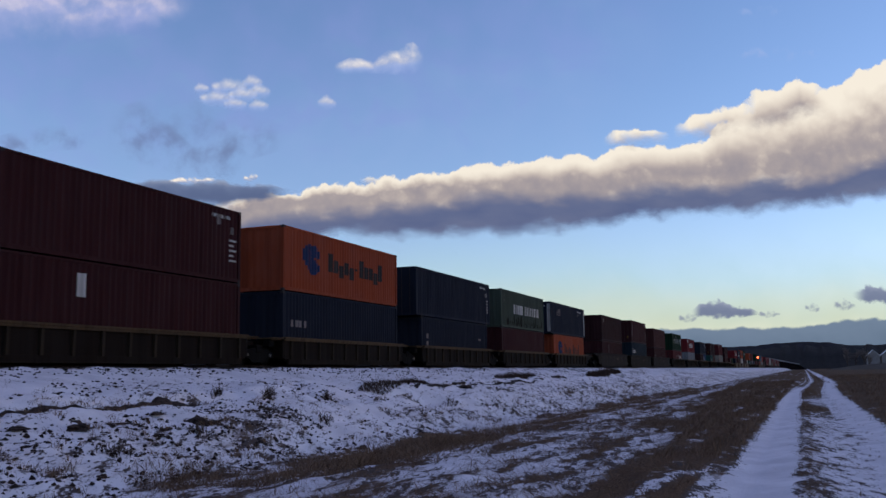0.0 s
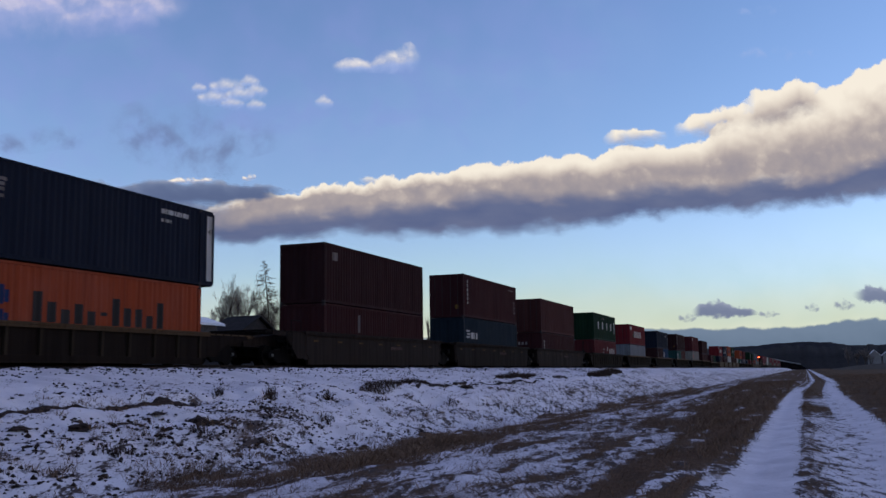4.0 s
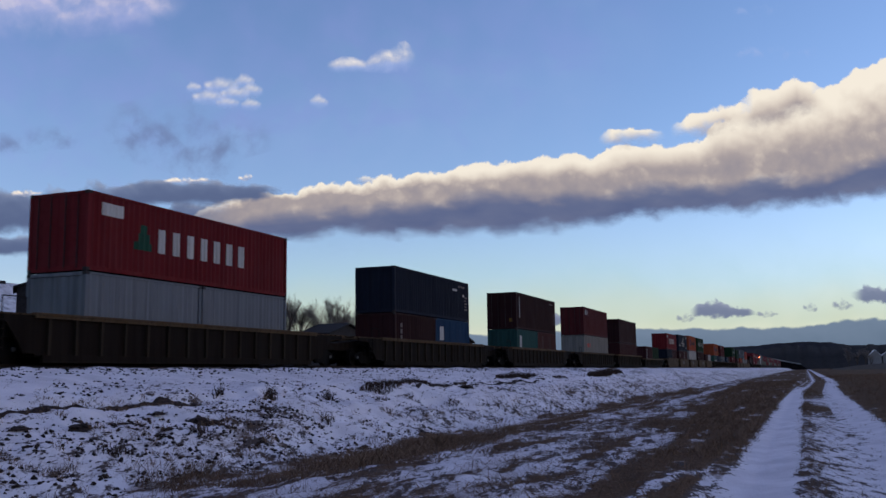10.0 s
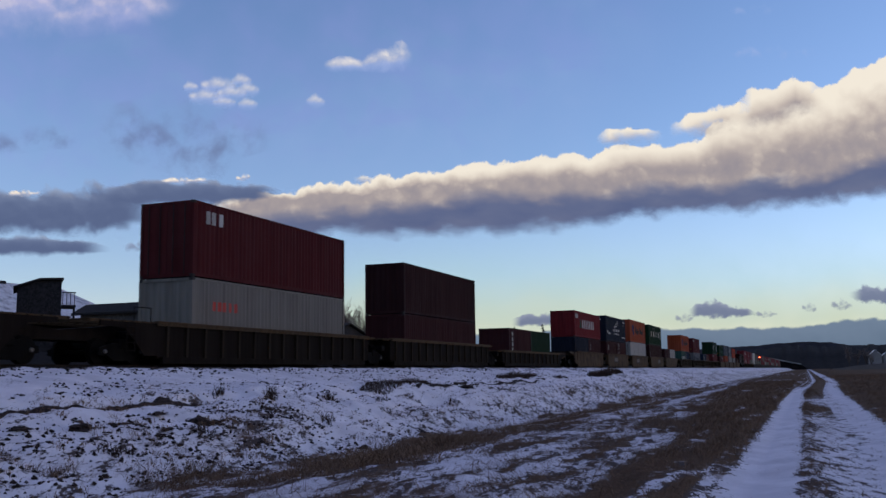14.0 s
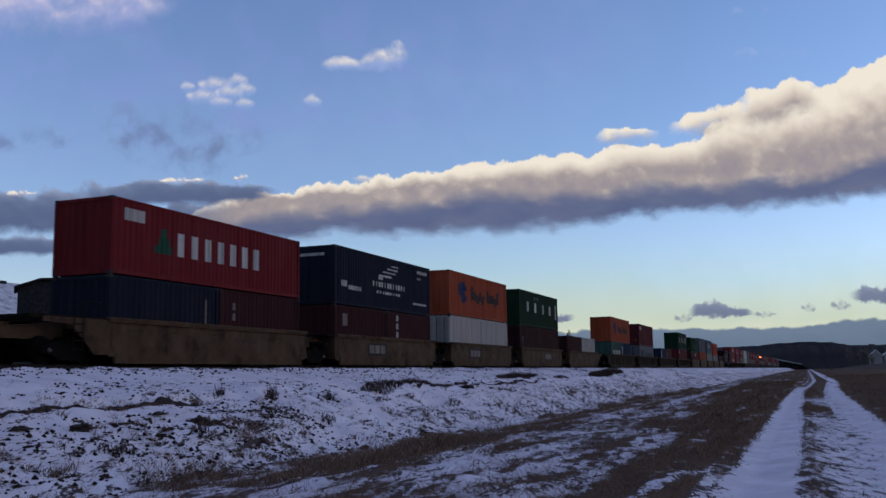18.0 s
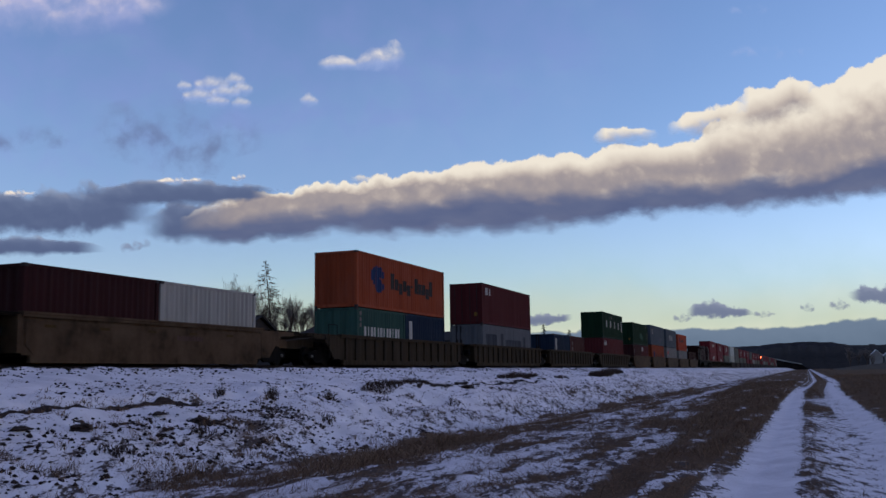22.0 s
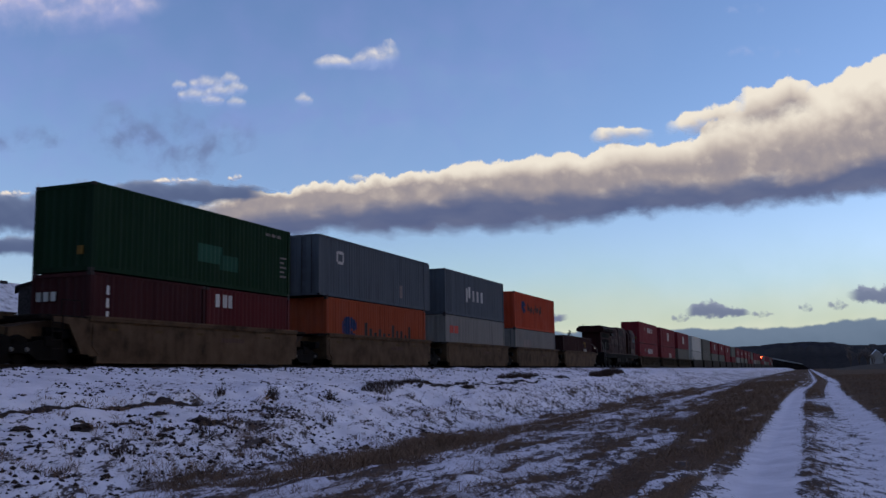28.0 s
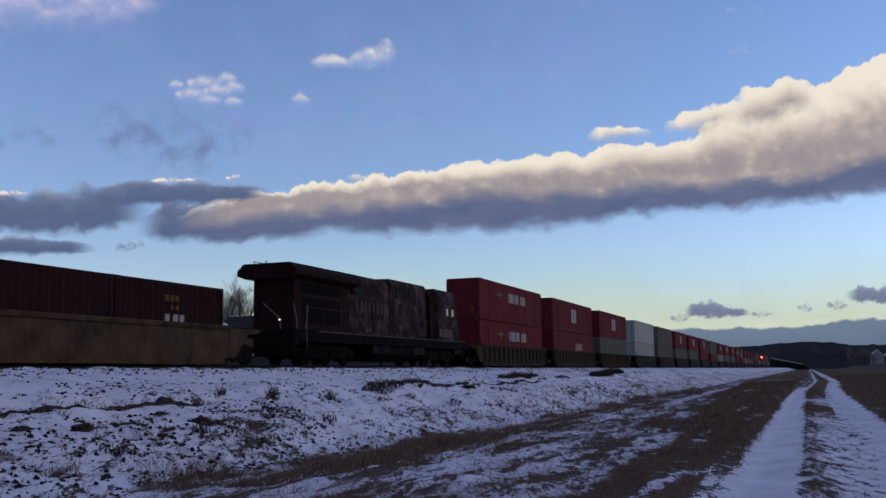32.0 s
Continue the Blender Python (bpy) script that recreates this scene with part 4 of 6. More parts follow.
cloud("pale_cloud", [(1300, 104, 88), (1340, 108, 82), (1400, 108, 80), (1460, 104, 86)], faint_mat, "faint wisp of pale cloud", -34, 3, -160)
cloud("pale_cloud", [(1300, 30, 18), (1340, 32, 8), (1400, 24, 2)], faint_mat, "faint wisp of pale cloud", -34, 3, -160)
dim_mat = cloud_material("thin_dark_cloud", (0.155, 0.20, 0.37), (0.15, 0.195, 0.36), (0.145, 0.19, 0.355), 0.7, 0.7, 0.8, 1.0, 0.76, 0.8, grow=0.22)
cloud("dim_cloud", [(185, 262, 205), (270, 285, 188), (350, 308, 186), (410, 306, 205), (440, 275, 210), (510, 260, 225)], dim_mat, "thin dull veil of darker cloud", -48, 4, -170)
cloud("dim_cloud", [(-20, 280, 250), (60, 268, 230), (110, 262, 226), (160, 262, 238)], dim_mat, "small dull veil of darker cloud", -46, 4, -170)
haze_mat = cloud_material("thin_lavender_haze", (0.34, 0.34, 0.79), (0.345, 0.365, 0.79), (0.36, 0.47, 0.79), 0.8, 0.8, 0.5, 0.6, 0.85)
cloud("thin_haze", [(-300, 600, -160), (0, 600, -160), (300, 580, -160), (600, 500, -160), (900, 380, -160), (1250, 180, -160)], haze_mat, "faint lavender haze of high thin cloud", -20, 0, 250)
low_haze_mat = cloud_material("pale_horizon_haze", (0.35, 0.58, 0.74), (0.42, 0.63, 0.67), (0.58, 0.66, 0.52), 0.6, 0.25, 0.2, 0.6, 0.90, relief=0.1)
cloud("thin_haze", [(200, 640, 390), (700, 640, 390), (1200, 640, 380), (1700, 640, 370), (2300, 640, 370)], low_haze_mat, "pale yellowish haze low over the horizon", 0, 0, 420)
glint_mat = cloud_material("lit_cloud_rim", (0.97, 0.86, 0.74), (0.72, 0.66, 0.66), (0.40, 0.42, 0.55), 0.5, 0.5, 1.4, 5.0, 1.0, rise=1.4, grow=0.10)
cloud("lit_cloud", [(296, 324, 318), (330, 325, 314), (384, 322, 316)], glint_mat, "bright sunlit rim of a cloud", -40, 0, -180)
cloud("lit_cloud", [(28, 347, 340), (55, 348, 336), (88, 345, 339)], glint_mat, "bright sunlit rim of a cloud", -42, 0, -180)
cloud("lit_cloud", [(430, 320, 314), (446, 320, 308), (458, 314, 310)], glint_mat, "bright sunlit rim of a cloud", -38, 0, -180)


# added fill light: an unseen patchy pinkish glowing sheet overhead and behind
def build_overhead_fill():
    m, nd, lk, b = material("overhead_fill_glow")
    nd.remove(b)
    tc = nd.new("ShaderNodeTexCoord")
    n = noise_node(nd, lk, tc.outputs["Object"], 0.0016, 6, 0.6)
    em, tr, mx = nd.new("ShaderNodeEmission"), nd.new("ShaderNodeBsdfTransparent"), nd.new("ShaderNodeMixShader")
    em.inputs["Color"].default_value, em.inputs["Strength"].default_value = (0.50, 0.42, 0.56, 1), GLOW
    lk.new(smooth(nd, lk, n, 0.32, 0.62, 0.08, 0.45), mx.inputs["Fac"])
    lk.new(tr.outputs[0], mx.inputs[1])
    lk.new(em.outputs[0], mx.inputs[2])
    lk.new(mx.outputs[0], nd["Material Output"].inputs["Surface"])
    bm = B()
    bmesh.ops.create_grid(bm, x_segments=12, y_segments=12, size=2300)
    tagged(part("high_cloud", bm, m, at=(0, -300, 1500)), "unseen glowing sheet overhead that adds pinkish fill light", "cloud", "clouds in the sky", "structure")


build_overhead_fill()


# ---- far ridge, woods and fields beyond the track ----
def ridge(name, x0, x1, y, heights, mat, label, seed, step=12.0, rag=3.0):
    xs = np.arange(x0, x1, step)
    st = np.array(heights, float)
    vs, fs = [], []
    for i, x in enumerate(xs):
        h = float(np.interp(x, st[:, 0], st[:, 1])) + rag * fbm(x * 0.012, seed, 4) + 0.6 * rag * fbm(x * 0.09, seed, 3, 5) + 0.35 * rag * abs(fbm(x * 0.31, seed, 2, 9))
        vs += [(x, y - 130, 0.0), (x, y - 60, h * 0.55), (x, y, h), (x, y + 160, 0.0)]
        if i:
            k = 4 * i
            fs += [(k - 4, k, k + 1, k - 3), (k - 3, k + 1, k + 2, k - 2), (k - 2, k + 2, k + 3, k - 1)]
    me = raw_mesh(name, vs, np.array(fs).ravel(), np.full(len(fs), 4), [mat])
    return tagged(new(name, me), label, "hill", kind="structure")


ridge("wooded_ridge", -1500, 2600, 2400, [(-1500, 30), (-400, 40), (-240, 52), (-130, 57), (-60, 61), (0, 64), (60, 58), (110, 54), (180, 52), (420, 58), (900, 66), (2600, 60)], HAZED_WOODS, "dark wooded ridge far beyond the fields", 1.0)
ridge("near_woods", -330, 1500, 1150, [(-330, 6), (-200, 18), (-60, 22), (20, 26), (120, 24), (240, 22), (1500, 24)], WOODS, "dark belt of leafless woods across the fields", 4.0, 2.5, 6.0)
ridge("field_rise", 14, 420, 600, [(14, 0.6), (40, 3.6), (70, 4.2), (200, 3.6), (420, 3.0)], FIELD_BROWN, "brown rise of rough field before the farm", 6.0, 6.0, 0.8)


def build_far_strip():
    """Stand-in for an unidentified pale strip far along the line, on an added dark wedge."""
    bm = B()
    prism(bm, [(-34, 0), (2, 0), (-4, 4.4), (-31, 10.2)], 900, 930)
    part("road_bank", bm, WOODS)
    tagged(bpy.data.objects["road_bank"], "dark wedge added under the far pale strip", "bank", kind="structure")
    bm = B()
    prism(bm, [(-31, 10.2), (-4, 4.4), (-4, 5.2), (-31, 11.3)], 899, 931)
    part("snowy_ramp_top", bm, FAR_PALE)
    tagged(bpy.data.objects["snowy_ramp_top"], "stand-in for an unidentified pale strip far along the railway", "bank", kind="structure")


build_far_strip()


# ---- the train ----
SPEED, GAIN = 16.251, 0.01025
TRAIN = []


def rides(ob, s, z=BASE_Z, x=TRACK_X):
    """Marks a thing that rides on the train, s metres along the line at the start."""
    TRAIN.append((ob, s, z, x))
    ob.matrix_basis = Matrix.Translation((x, s, z))
    return ob


MESHES = {}


def cached(key, build):
    if key not in MESHES:
        MESHES[key] = build()
    return MESHES[key]


HALF = 1.219


def corrugation(y, length, depth=0.046, pitch=0.278):
    """Depth of the pressed side sheet at y along a container."""
    if y < 0.16 or y > length - 0.16:
        return 0.0
    f = ((y - 0.16) / pitch) % 1.0
    if f < 0.25:
        return 0.0
    if f < 0.5:
        return depth * (f - 0.25) / 0.25
    if f < 0.75:
        return depth
    return depth * (1 - (f - 0.75) / 0.25)


def breaks(y0, y1, length, pitch=0.278):
    ys = {y0, y1}
    k = 0
    while 0.16 + k * pitch / 4 < length - 0.16:
        y = 0.16 + k * pitch / 4
        if y0 < y < y1:
            ys.add(y)
        k += 1
    if y0 < length - 0.16 < y1:
        ys.add(length - 0.16)
    return sorted(ys)


def side_sheet(length, height, mat, depth):
    ys = breaks(0.10, length - 0.10, length)
    vs = []
    for y in ys:
        x = HALF - 0.006 - corrugation(y, length, depth)
        vs += [(x, y, 0.14), (x, y, height - 0.09)]
    fs = [(2 * i, 2 * i + 2, 2 * i + 3, 2 * i + 1) for i in range(len(ys) - 1)]
    return raw_mesh("side_panel", vs, np.array(fs).ravel(), np.full(len(fs), 4), [mat])


def end_sheet(height, mat, depth=0.04):
    xs, x, k = [], -HALF + 0.12, 0
    while x < HALF - 0.12:
        xs.append((x, 0.0 if k % 4 in (0, 1) else depth))
        x += (0.11, 0.06)[k % 2]
        k += 1
    xs.append((HALF - 0.10, 0.0))
    vs = []
    for x, d in xs:
        vs += [(x, 0.03 + d, 0.14), (x, 0.03 + d, height - 0.09)]
    fs = [(2 * i, 2 * i + 2, 2 * i + 3, 2 * i + 1) for i in range(len(xs) - 1)]
    return raw_mesh("end_panel", vs, np.array(fs).ravel(), np.full(len(fs), 4), [mat])


def door_leaf(height, mat):
    bm = B()
    box(bm, 0.0, 1.11, 0.02, 0.06, 0.16, height - 0.12, 0.006)
    for z in np.linspace(0.55, height - 0.5, 4):
        box(bm, 0.12, 0.99, 0.008, 0.022, z - 0.10, z + 0.10, 0.006)
    return mesh_of(bm, "door", mat)


def roof_sheet(length, height, mat):
    ys = breaks(0.06, length - 0.06, length)
    vs = []
    for y in ys:
        z = height - 0.012 - 0.6 * corrugation(y, length)
        vs += [(-HALF + 0.05, y, z), (HALF - 0.05, y, z)]
    fs = [(2 * i, 2 * i + 1, 2 * i + 3, 2 * i + 2) for i in range(len(ys) - 1)]
    return raw_mesh("roof_panel", vs, np.array(fs).ravel(), np.full(len(fs), 4), [mat])


def single_box(name, mat, *dims, bevel=0.006):
    return mesh_of(box(B(), *dims, bevel), name, mat)


def container(s, z, length, height, colour, label, doors=False, detail=2, end_colour=None, locks=0):
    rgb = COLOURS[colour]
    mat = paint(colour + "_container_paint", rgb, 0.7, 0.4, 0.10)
    k = (round(length, 2), round(height, 2), colour)
    depth = 0.046 if length < 15 else 0.016
    ob = tagged(new("shipping_container"), label, "container", "containers on the train")
    wide = {12.19: 40, 6.06: 20, 13.72: 45, 16.15: 53}.get(round(length, 2), 40)
    side = cached(("side", k), lambda: side_sheet(length, height, mat, depth))
    part("side_panel", side, None, ob)
    part("side_panel", side, None, ob, at=Matrix.Translation((0, length, 0)) @ pose(0, 0, 0, 0, 0, 180))
    part("roof_panel", cached(("roof", k), lambda: roof_sheet(length, height, mat)), None, ob)
    part("floor_frame", cached(("floor", k), lambda: single_box("floor_frame", IRON, -HALF + 0.02, HALF - 0.02, 0.03, length - 0.03, 0.03, 0.13)), None, ob)
    emat = mat if not end_colour else paint(end_colour + "_container_paint", COLOURS[end_colour], 0.7, 0.4, 0.1)
    ends = cached(("end", k[1], end_colour or colour), lambda: end_sheet(height, emat))
    if doors:
        leaf = cached(("door", k[1], end_colour or colour), lambda: door_leaf(height, emat))
        bar = cached(("bar", k[1], colour), lambda: mesh_of(rod(B(), (0, -0.012, 0.1), (0, -0.012, height - 0.1), 0.017), "lock_rod", CASTING))
        for x0 in (-1.115, 0.005):
            d = part("door", leaf, None, ob, at=(x0, 0, 0))
            if detail > 1:
                for bx in (0.3, 0.82):
                    part("lock_rod", bar, None, d, "grimy steel locking bar", at=(bx, 0, 0))
    else:
        part("end_panel", ends, None, ob)
    part("end_panel", ends, None, ob, at=Matrix.Translation((0, length, 0)) @ pose(0, 0, 0, 0, 0, 180))
    rail = cached(("toprail", k), lambda: single_box("top_rail", mat, HALF - 0.07, HALF, 0.1, length - 0.1, height - 0.09, height - 0.006))
    low = cached(("lowrail", k), lambda: single_box("bottom_rail", mat, HALF - 0.08, HALF - 0.002, 0.1, length - 0.1, 0.02, 0.16))
    post = cached(("post", k[1], colour), lambda: single_box("corner_post", mat, HALF - 0.14, HALF, 0.0, 0.16, 0.1, height - 0.1))
    cross = cached(("header", k[1], colour), lambda: single_box("end_header", mat, -HALF + 0.1, HALF - 0.1, 0.004, 0.1, height - 0.13, height - 0.008))
    sill = cached(("sill", colour), lambda: single_box("end_sill", mat, -HALF + 0.1, HALF - 0.1, 0.004, 0.1, 0.01, 0.17))
    flip = Matrix.Translation((0, length, 0)) @ pose(0, 0, 0, 0, 0, 180)
    for m in (Matrix.Identity(4), flip):
        part("top_rail", rail, None, ob, at=m)
        part("bottom_rail", low, None, ob, at=m)
        part("end_header", cross, None, ob, at=m)
        part("end_sill", sill, None, ob, at=m)
        part("corner_post", post, None, ob, at=m)
        part("corner_post", post, None, ob, at=m @ Matrix.Translation((-2 * HALF + 0.14, 0, 0)))
    cast = cached(("casting",), lambda: single_box("corner_casting", CASTING, -0.083, 0.083, -0.09, 0.09, -0.06, 0.06, bevel=0.012))
    off = (length - 12.192) / 2 if wide in (45, 53) else 0.0
    for y in ((0.088, length - 0.088) if not off else (off + 0.088, length - off - 0.088)):
        for x in (-HALF + 0.08, HALF - 0.08):
            for zz in (0.058, height - 0.056):
                part("corner_casting", cast, None, ob, at=(x, y, zz))
    if locks and detail > 1:
        lock = cached(("lock",), lambda: single_box("twist_lock", CASTING, -0.06, 0.06, -0.07, 0.07, -0.028, 0.002, bevel=0.004))
        for y in (off + 0.088, length - off - 0.088):
            for x in (-HALF + 0.08, HALF - 0.08):
                part("twist_lock", lock, None, ob, at=(x, y, 0))
    if off:
        inner = cached(("inner", k), lambda: single_box("side_post", mat, HALF - 0.03, HALF + 0.004, off - 0.02, off + 0.14, 0.12, height - 0.1))
        part("side_post", inner, None, ob)
        part("side_post", inner, None, ob, at=(0, length - 2 * off - 0.12, 0))
    ob["length"] = length
    return rides(ob, s, z)


def marks(ob, name, rects, mat, label=""):
    """Painted bars on the side sheet that faces the field: (y, z, width, height) each, following the pressings.
    Large bars are parts of their own, small print stays joined."""
    length = ob["length"]
    depth = 0.046 if length < 15 else 0.016

    def sheet(rs):
        vs, fs = [], []
        for y, z, w, h in rs:
            ys = breaks(max(0.11, y), min(length - 0.11, y + w), length)
            for i, yy in enumerate(ys):
                x = HALF - 0.0025 - corrugation(yy, length, depth)
                if i:
                    k = len(vs)
                    fs.append((k - 2, k, k + 1, k - 1))
                vs += [(x, yy, z), (x, yy, z + h)]
        return raw_mesh(name, vs, np.array(fs).ravel(), np.full(len(fs), 4), [mat])
    large = [r for r in rects if r[2] * r[3] > 0.1]
    small = [r for r in rects if r[2] * r[3] <= 0.1]
    for r in large:
        part("letter_bar" if "letter" in name else name, sheet([r]), None, ob, label)
    if small:
        p = part(name, sheet(small), None, ob, label)
        if len(small) > 1:
            p["kind"] = "stuff"


def end_marks(ob, name, rects, mat, label=""):
    bm = B()
    for x, z, w, h in rects:
        box(bm, x, x + w, -0.004, 0.03, z, z + h)
    p = part(name, bm, mat, ob, label)
    if len(rects) > 1:
        p["kind"] = "stuff"


def row(y, z, n, pitch, h, fill=0.62):
    return [(y + i * pitch, z, pitch * fill, h) for i in range(n)]


def column(y, z, n, pitch, w, fill=0.62):
    return [(y, z - i * pitch, w, pitch * fill) for i in range(n)]


# well cars
def well_profile(kind):
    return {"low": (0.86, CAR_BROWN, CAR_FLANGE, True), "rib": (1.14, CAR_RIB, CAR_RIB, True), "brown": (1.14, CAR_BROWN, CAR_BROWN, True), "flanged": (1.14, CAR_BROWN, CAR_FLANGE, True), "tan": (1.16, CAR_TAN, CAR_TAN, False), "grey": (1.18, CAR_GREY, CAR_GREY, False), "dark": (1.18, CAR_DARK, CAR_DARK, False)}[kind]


CAR_LABELS = {"low": "brown ribbed well car with a worn yellowish top flange", "flanged": "dark brown ribbed well car with a worn yellowish flange", "rib": "dusty brown well car with ribbed sides", "brown": "dark brown well car with ribbed sides",
              "tan": "tan well car with plain stained sides", "grey": "dusty grey-brown well car with plain sides", "dark": "dark grimy well car with plain sides"}


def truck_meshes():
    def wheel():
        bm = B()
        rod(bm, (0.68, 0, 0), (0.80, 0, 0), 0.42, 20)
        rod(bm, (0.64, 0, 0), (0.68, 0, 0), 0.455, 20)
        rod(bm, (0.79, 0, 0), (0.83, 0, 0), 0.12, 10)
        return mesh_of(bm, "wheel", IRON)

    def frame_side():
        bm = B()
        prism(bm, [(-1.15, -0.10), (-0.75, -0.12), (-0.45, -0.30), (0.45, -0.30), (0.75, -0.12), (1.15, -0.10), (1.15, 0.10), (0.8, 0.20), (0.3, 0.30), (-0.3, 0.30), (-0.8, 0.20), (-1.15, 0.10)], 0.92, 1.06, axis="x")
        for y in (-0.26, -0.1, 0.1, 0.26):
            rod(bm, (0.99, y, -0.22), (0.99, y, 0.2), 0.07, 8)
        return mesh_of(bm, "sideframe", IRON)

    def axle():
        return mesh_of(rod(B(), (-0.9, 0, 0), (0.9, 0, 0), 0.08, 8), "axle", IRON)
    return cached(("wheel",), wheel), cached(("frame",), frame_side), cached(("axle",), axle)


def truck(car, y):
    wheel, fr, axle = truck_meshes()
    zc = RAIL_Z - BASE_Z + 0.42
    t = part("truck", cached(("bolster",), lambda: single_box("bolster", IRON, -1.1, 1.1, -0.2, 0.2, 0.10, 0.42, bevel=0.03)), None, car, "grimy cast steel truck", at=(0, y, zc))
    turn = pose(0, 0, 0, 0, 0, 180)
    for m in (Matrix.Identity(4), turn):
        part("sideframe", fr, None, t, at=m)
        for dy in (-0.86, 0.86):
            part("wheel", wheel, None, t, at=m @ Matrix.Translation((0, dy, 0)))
    cap = cached(("cap",), lambda: mesh_of(rod(B(), (1.06, 0, 0), (1.11, 0, 0), 0.075, 10, 0.055), "axle_cap", CAP_GLINT))
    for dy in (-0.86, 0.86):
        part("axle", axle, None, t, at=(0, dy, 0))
        part("axle_cap", cap, None, t, "axle cap painted pale for its glint", at=(0, dy, 0))


def well_car(s, kind, length, before, after, front_truck, rear_trucks, logo=0.0, detail=2, stands=()):
    """A well s metres along, with end decks that reach 'before' ahead of it and 'after' behind it."""
    top, mat, flange, ribbed = well_profile(kind)
    car = tagged(new("well_car"), CAR_LABELS[kind], "well car", "well cars of the train")
    k = (kind, round(length, 2))

    def plate():
        bm = B()
        box(bm, 1.36, 1.40, 0, length, -0.10, top - 0.06)
        if not ribbed:
            prism(bm, [(0.5, -0.16), (length - 0.5, -0.16), (length - 0.1, 0.2), (length - 0.1, top - 0.25), (0.1, top - 0.25), (0.1, 0.2)], 1.40, 1.43, axis="x")
        # sill extended down to shut out the bright gap above the rail
        box(bm, 1.30, 1.43, 0.3, length - 0.3, -0.33, -0.08, 0.01)
        return mesh_of(bm, "side_plate", mat)

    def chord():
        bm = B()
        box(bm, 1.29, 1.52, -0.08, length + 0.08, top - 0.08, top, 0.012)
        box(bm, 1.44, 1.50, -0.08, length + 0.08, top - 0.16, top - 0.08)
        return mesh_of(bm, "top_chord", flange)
    pl, ch = cached(("plate", k), plate), cached(("chord", k), chord)
    flip = Matrix.Translation((0, length, 0)) @ pose(0, 0, 0, 0, 0, 180)
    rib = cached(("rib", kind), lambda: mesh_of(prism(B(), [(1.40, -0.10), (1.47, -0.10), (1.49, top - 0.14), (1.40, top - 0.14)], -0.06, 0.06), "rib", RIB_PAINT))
    n = int(length / (1.22 if kind == "low" else 1.05))
    for m in (Matrix.Identity(4), flip):
        side = part("side_plate", pl, None, car, at=m)
        part("top_chord", ch, None, car, at=m)
        if ribbed and detail > 1:
            for i in range(n):
                part("rib", rib, None, side, at=(0, 0.5 + i * (length - 1.0) / (n - 1), 0))
    part("floor", cached(("wfloor", k), lambda: single_box("floor", IRON, -1.34, 1.34, 0.05, length - 0.05, -0.14, -0.003)), None, car)

    def deck(reach):
        """The end structure: sloped centre sill, bulkhead, side brackets, a grated platform over the truck."""
        out = reach - 0.9 if reach > 2 else 0.10
        bm = B()
        prism(bm, [(-reach, 0.42), (-reach, 0.74 if reach > 2 else 0.62), (-0.9, top - 0.16), (0.0, top - 0.10), (0.0, 0.0), (-0.35, 0.05), (-0.9, 0.40)], -0.55, 0.55, axis="x")
        box(bm, -1.40, 1.40, -0.16, 0.0, -0.05, top - 0.09, 0.01)
        for sx in (-1, 1):
            lo, hi = sorted((sx * 1.36, sx * 1.41))
            prism(bm, [(0.0, -0.05), (0.0, top - 0.09), (-out, top - 0.09), (-out, top - 0.24), (-0.6 * out, top - 0.30), (-0.34 * out, 0.25), (-0.24 * out, -0.05)], lo, hi, axis="x")
        return mesh_of(bm, "end_deck", mat)

    def platform(reach):
        out = reach - 0.4 if reach > 2 else 0.9
        bm = B()
        for k in range(7):
            y = -out + 0.05 + k * (out - 0.2) / 6
            box(bm, -1.42, 1.42, y - 0.05, y + 0.05, top - 0.09, top - 0.04, 0.008)
        for x in (-1.3, -0.6, 0.6, 1.3):
            box(bm, x - 0.045, x + 0.045, -out, -0.02, top - 0.15, top - 0.03, 0.01)
        return mesh_of(bm, "platform", flange if ribbed else CAR_DARK)

    def grab(reach):
        bm = B()
        for y in (-1.3, -0.45):
            rod(bm, (1.47, y, top - 0.05), (1.47, y, top + 0.42), 0.018)
        rod(bm, (1.47, -1.3, top + 0.42), (1.47, -0.45, top + 0.42), 0.018)
        return mesh_of(bm, "grab_iron", CAR_DARK)

    def ladder():
        bm = B()
        for y in (-1.62, -1.22):
            rod(bm, (1.47, y, 0.05), (1.47, y, top - 0.1), 0.02)
        for k in range(4):
            rod(bm, (1.47, -1.62, 0.1 + 0.26 * k), (1.47, -1.22, 0.1 + 0.26 * k), 0.018)
        return mesh_of(bm, "step_ladder", CAR_DARK)

    def cylinder():
        return mesh_of(rod(B(), (0.55, -1.1, 0.62), (0.55, -0.45, 0.62), 0.17, 12), "brake_cylinder", IRON)

    def valve():
        return mesh_of(box(B(), 0.9, 1.25, -0.95, -0.55, 0.42, 0.72, 0.03), "valve_box", IRON)

    def hose():
        bm = B()
        pts = [Vector((0.35, -reach_hose + 0.25, 0.5)), Vector((0.36, -reach_hose + 0.1, 0.28)), Vector((0.34, -reach_hose, 0.16))]
        for p, q in zip(pts, pts[1:]):
            rod(bm, p, q, 0.025, 6)
        return mesh_of(bm, "air_hose", IRON)
    a, b = round(before, 1), round(after, 1)
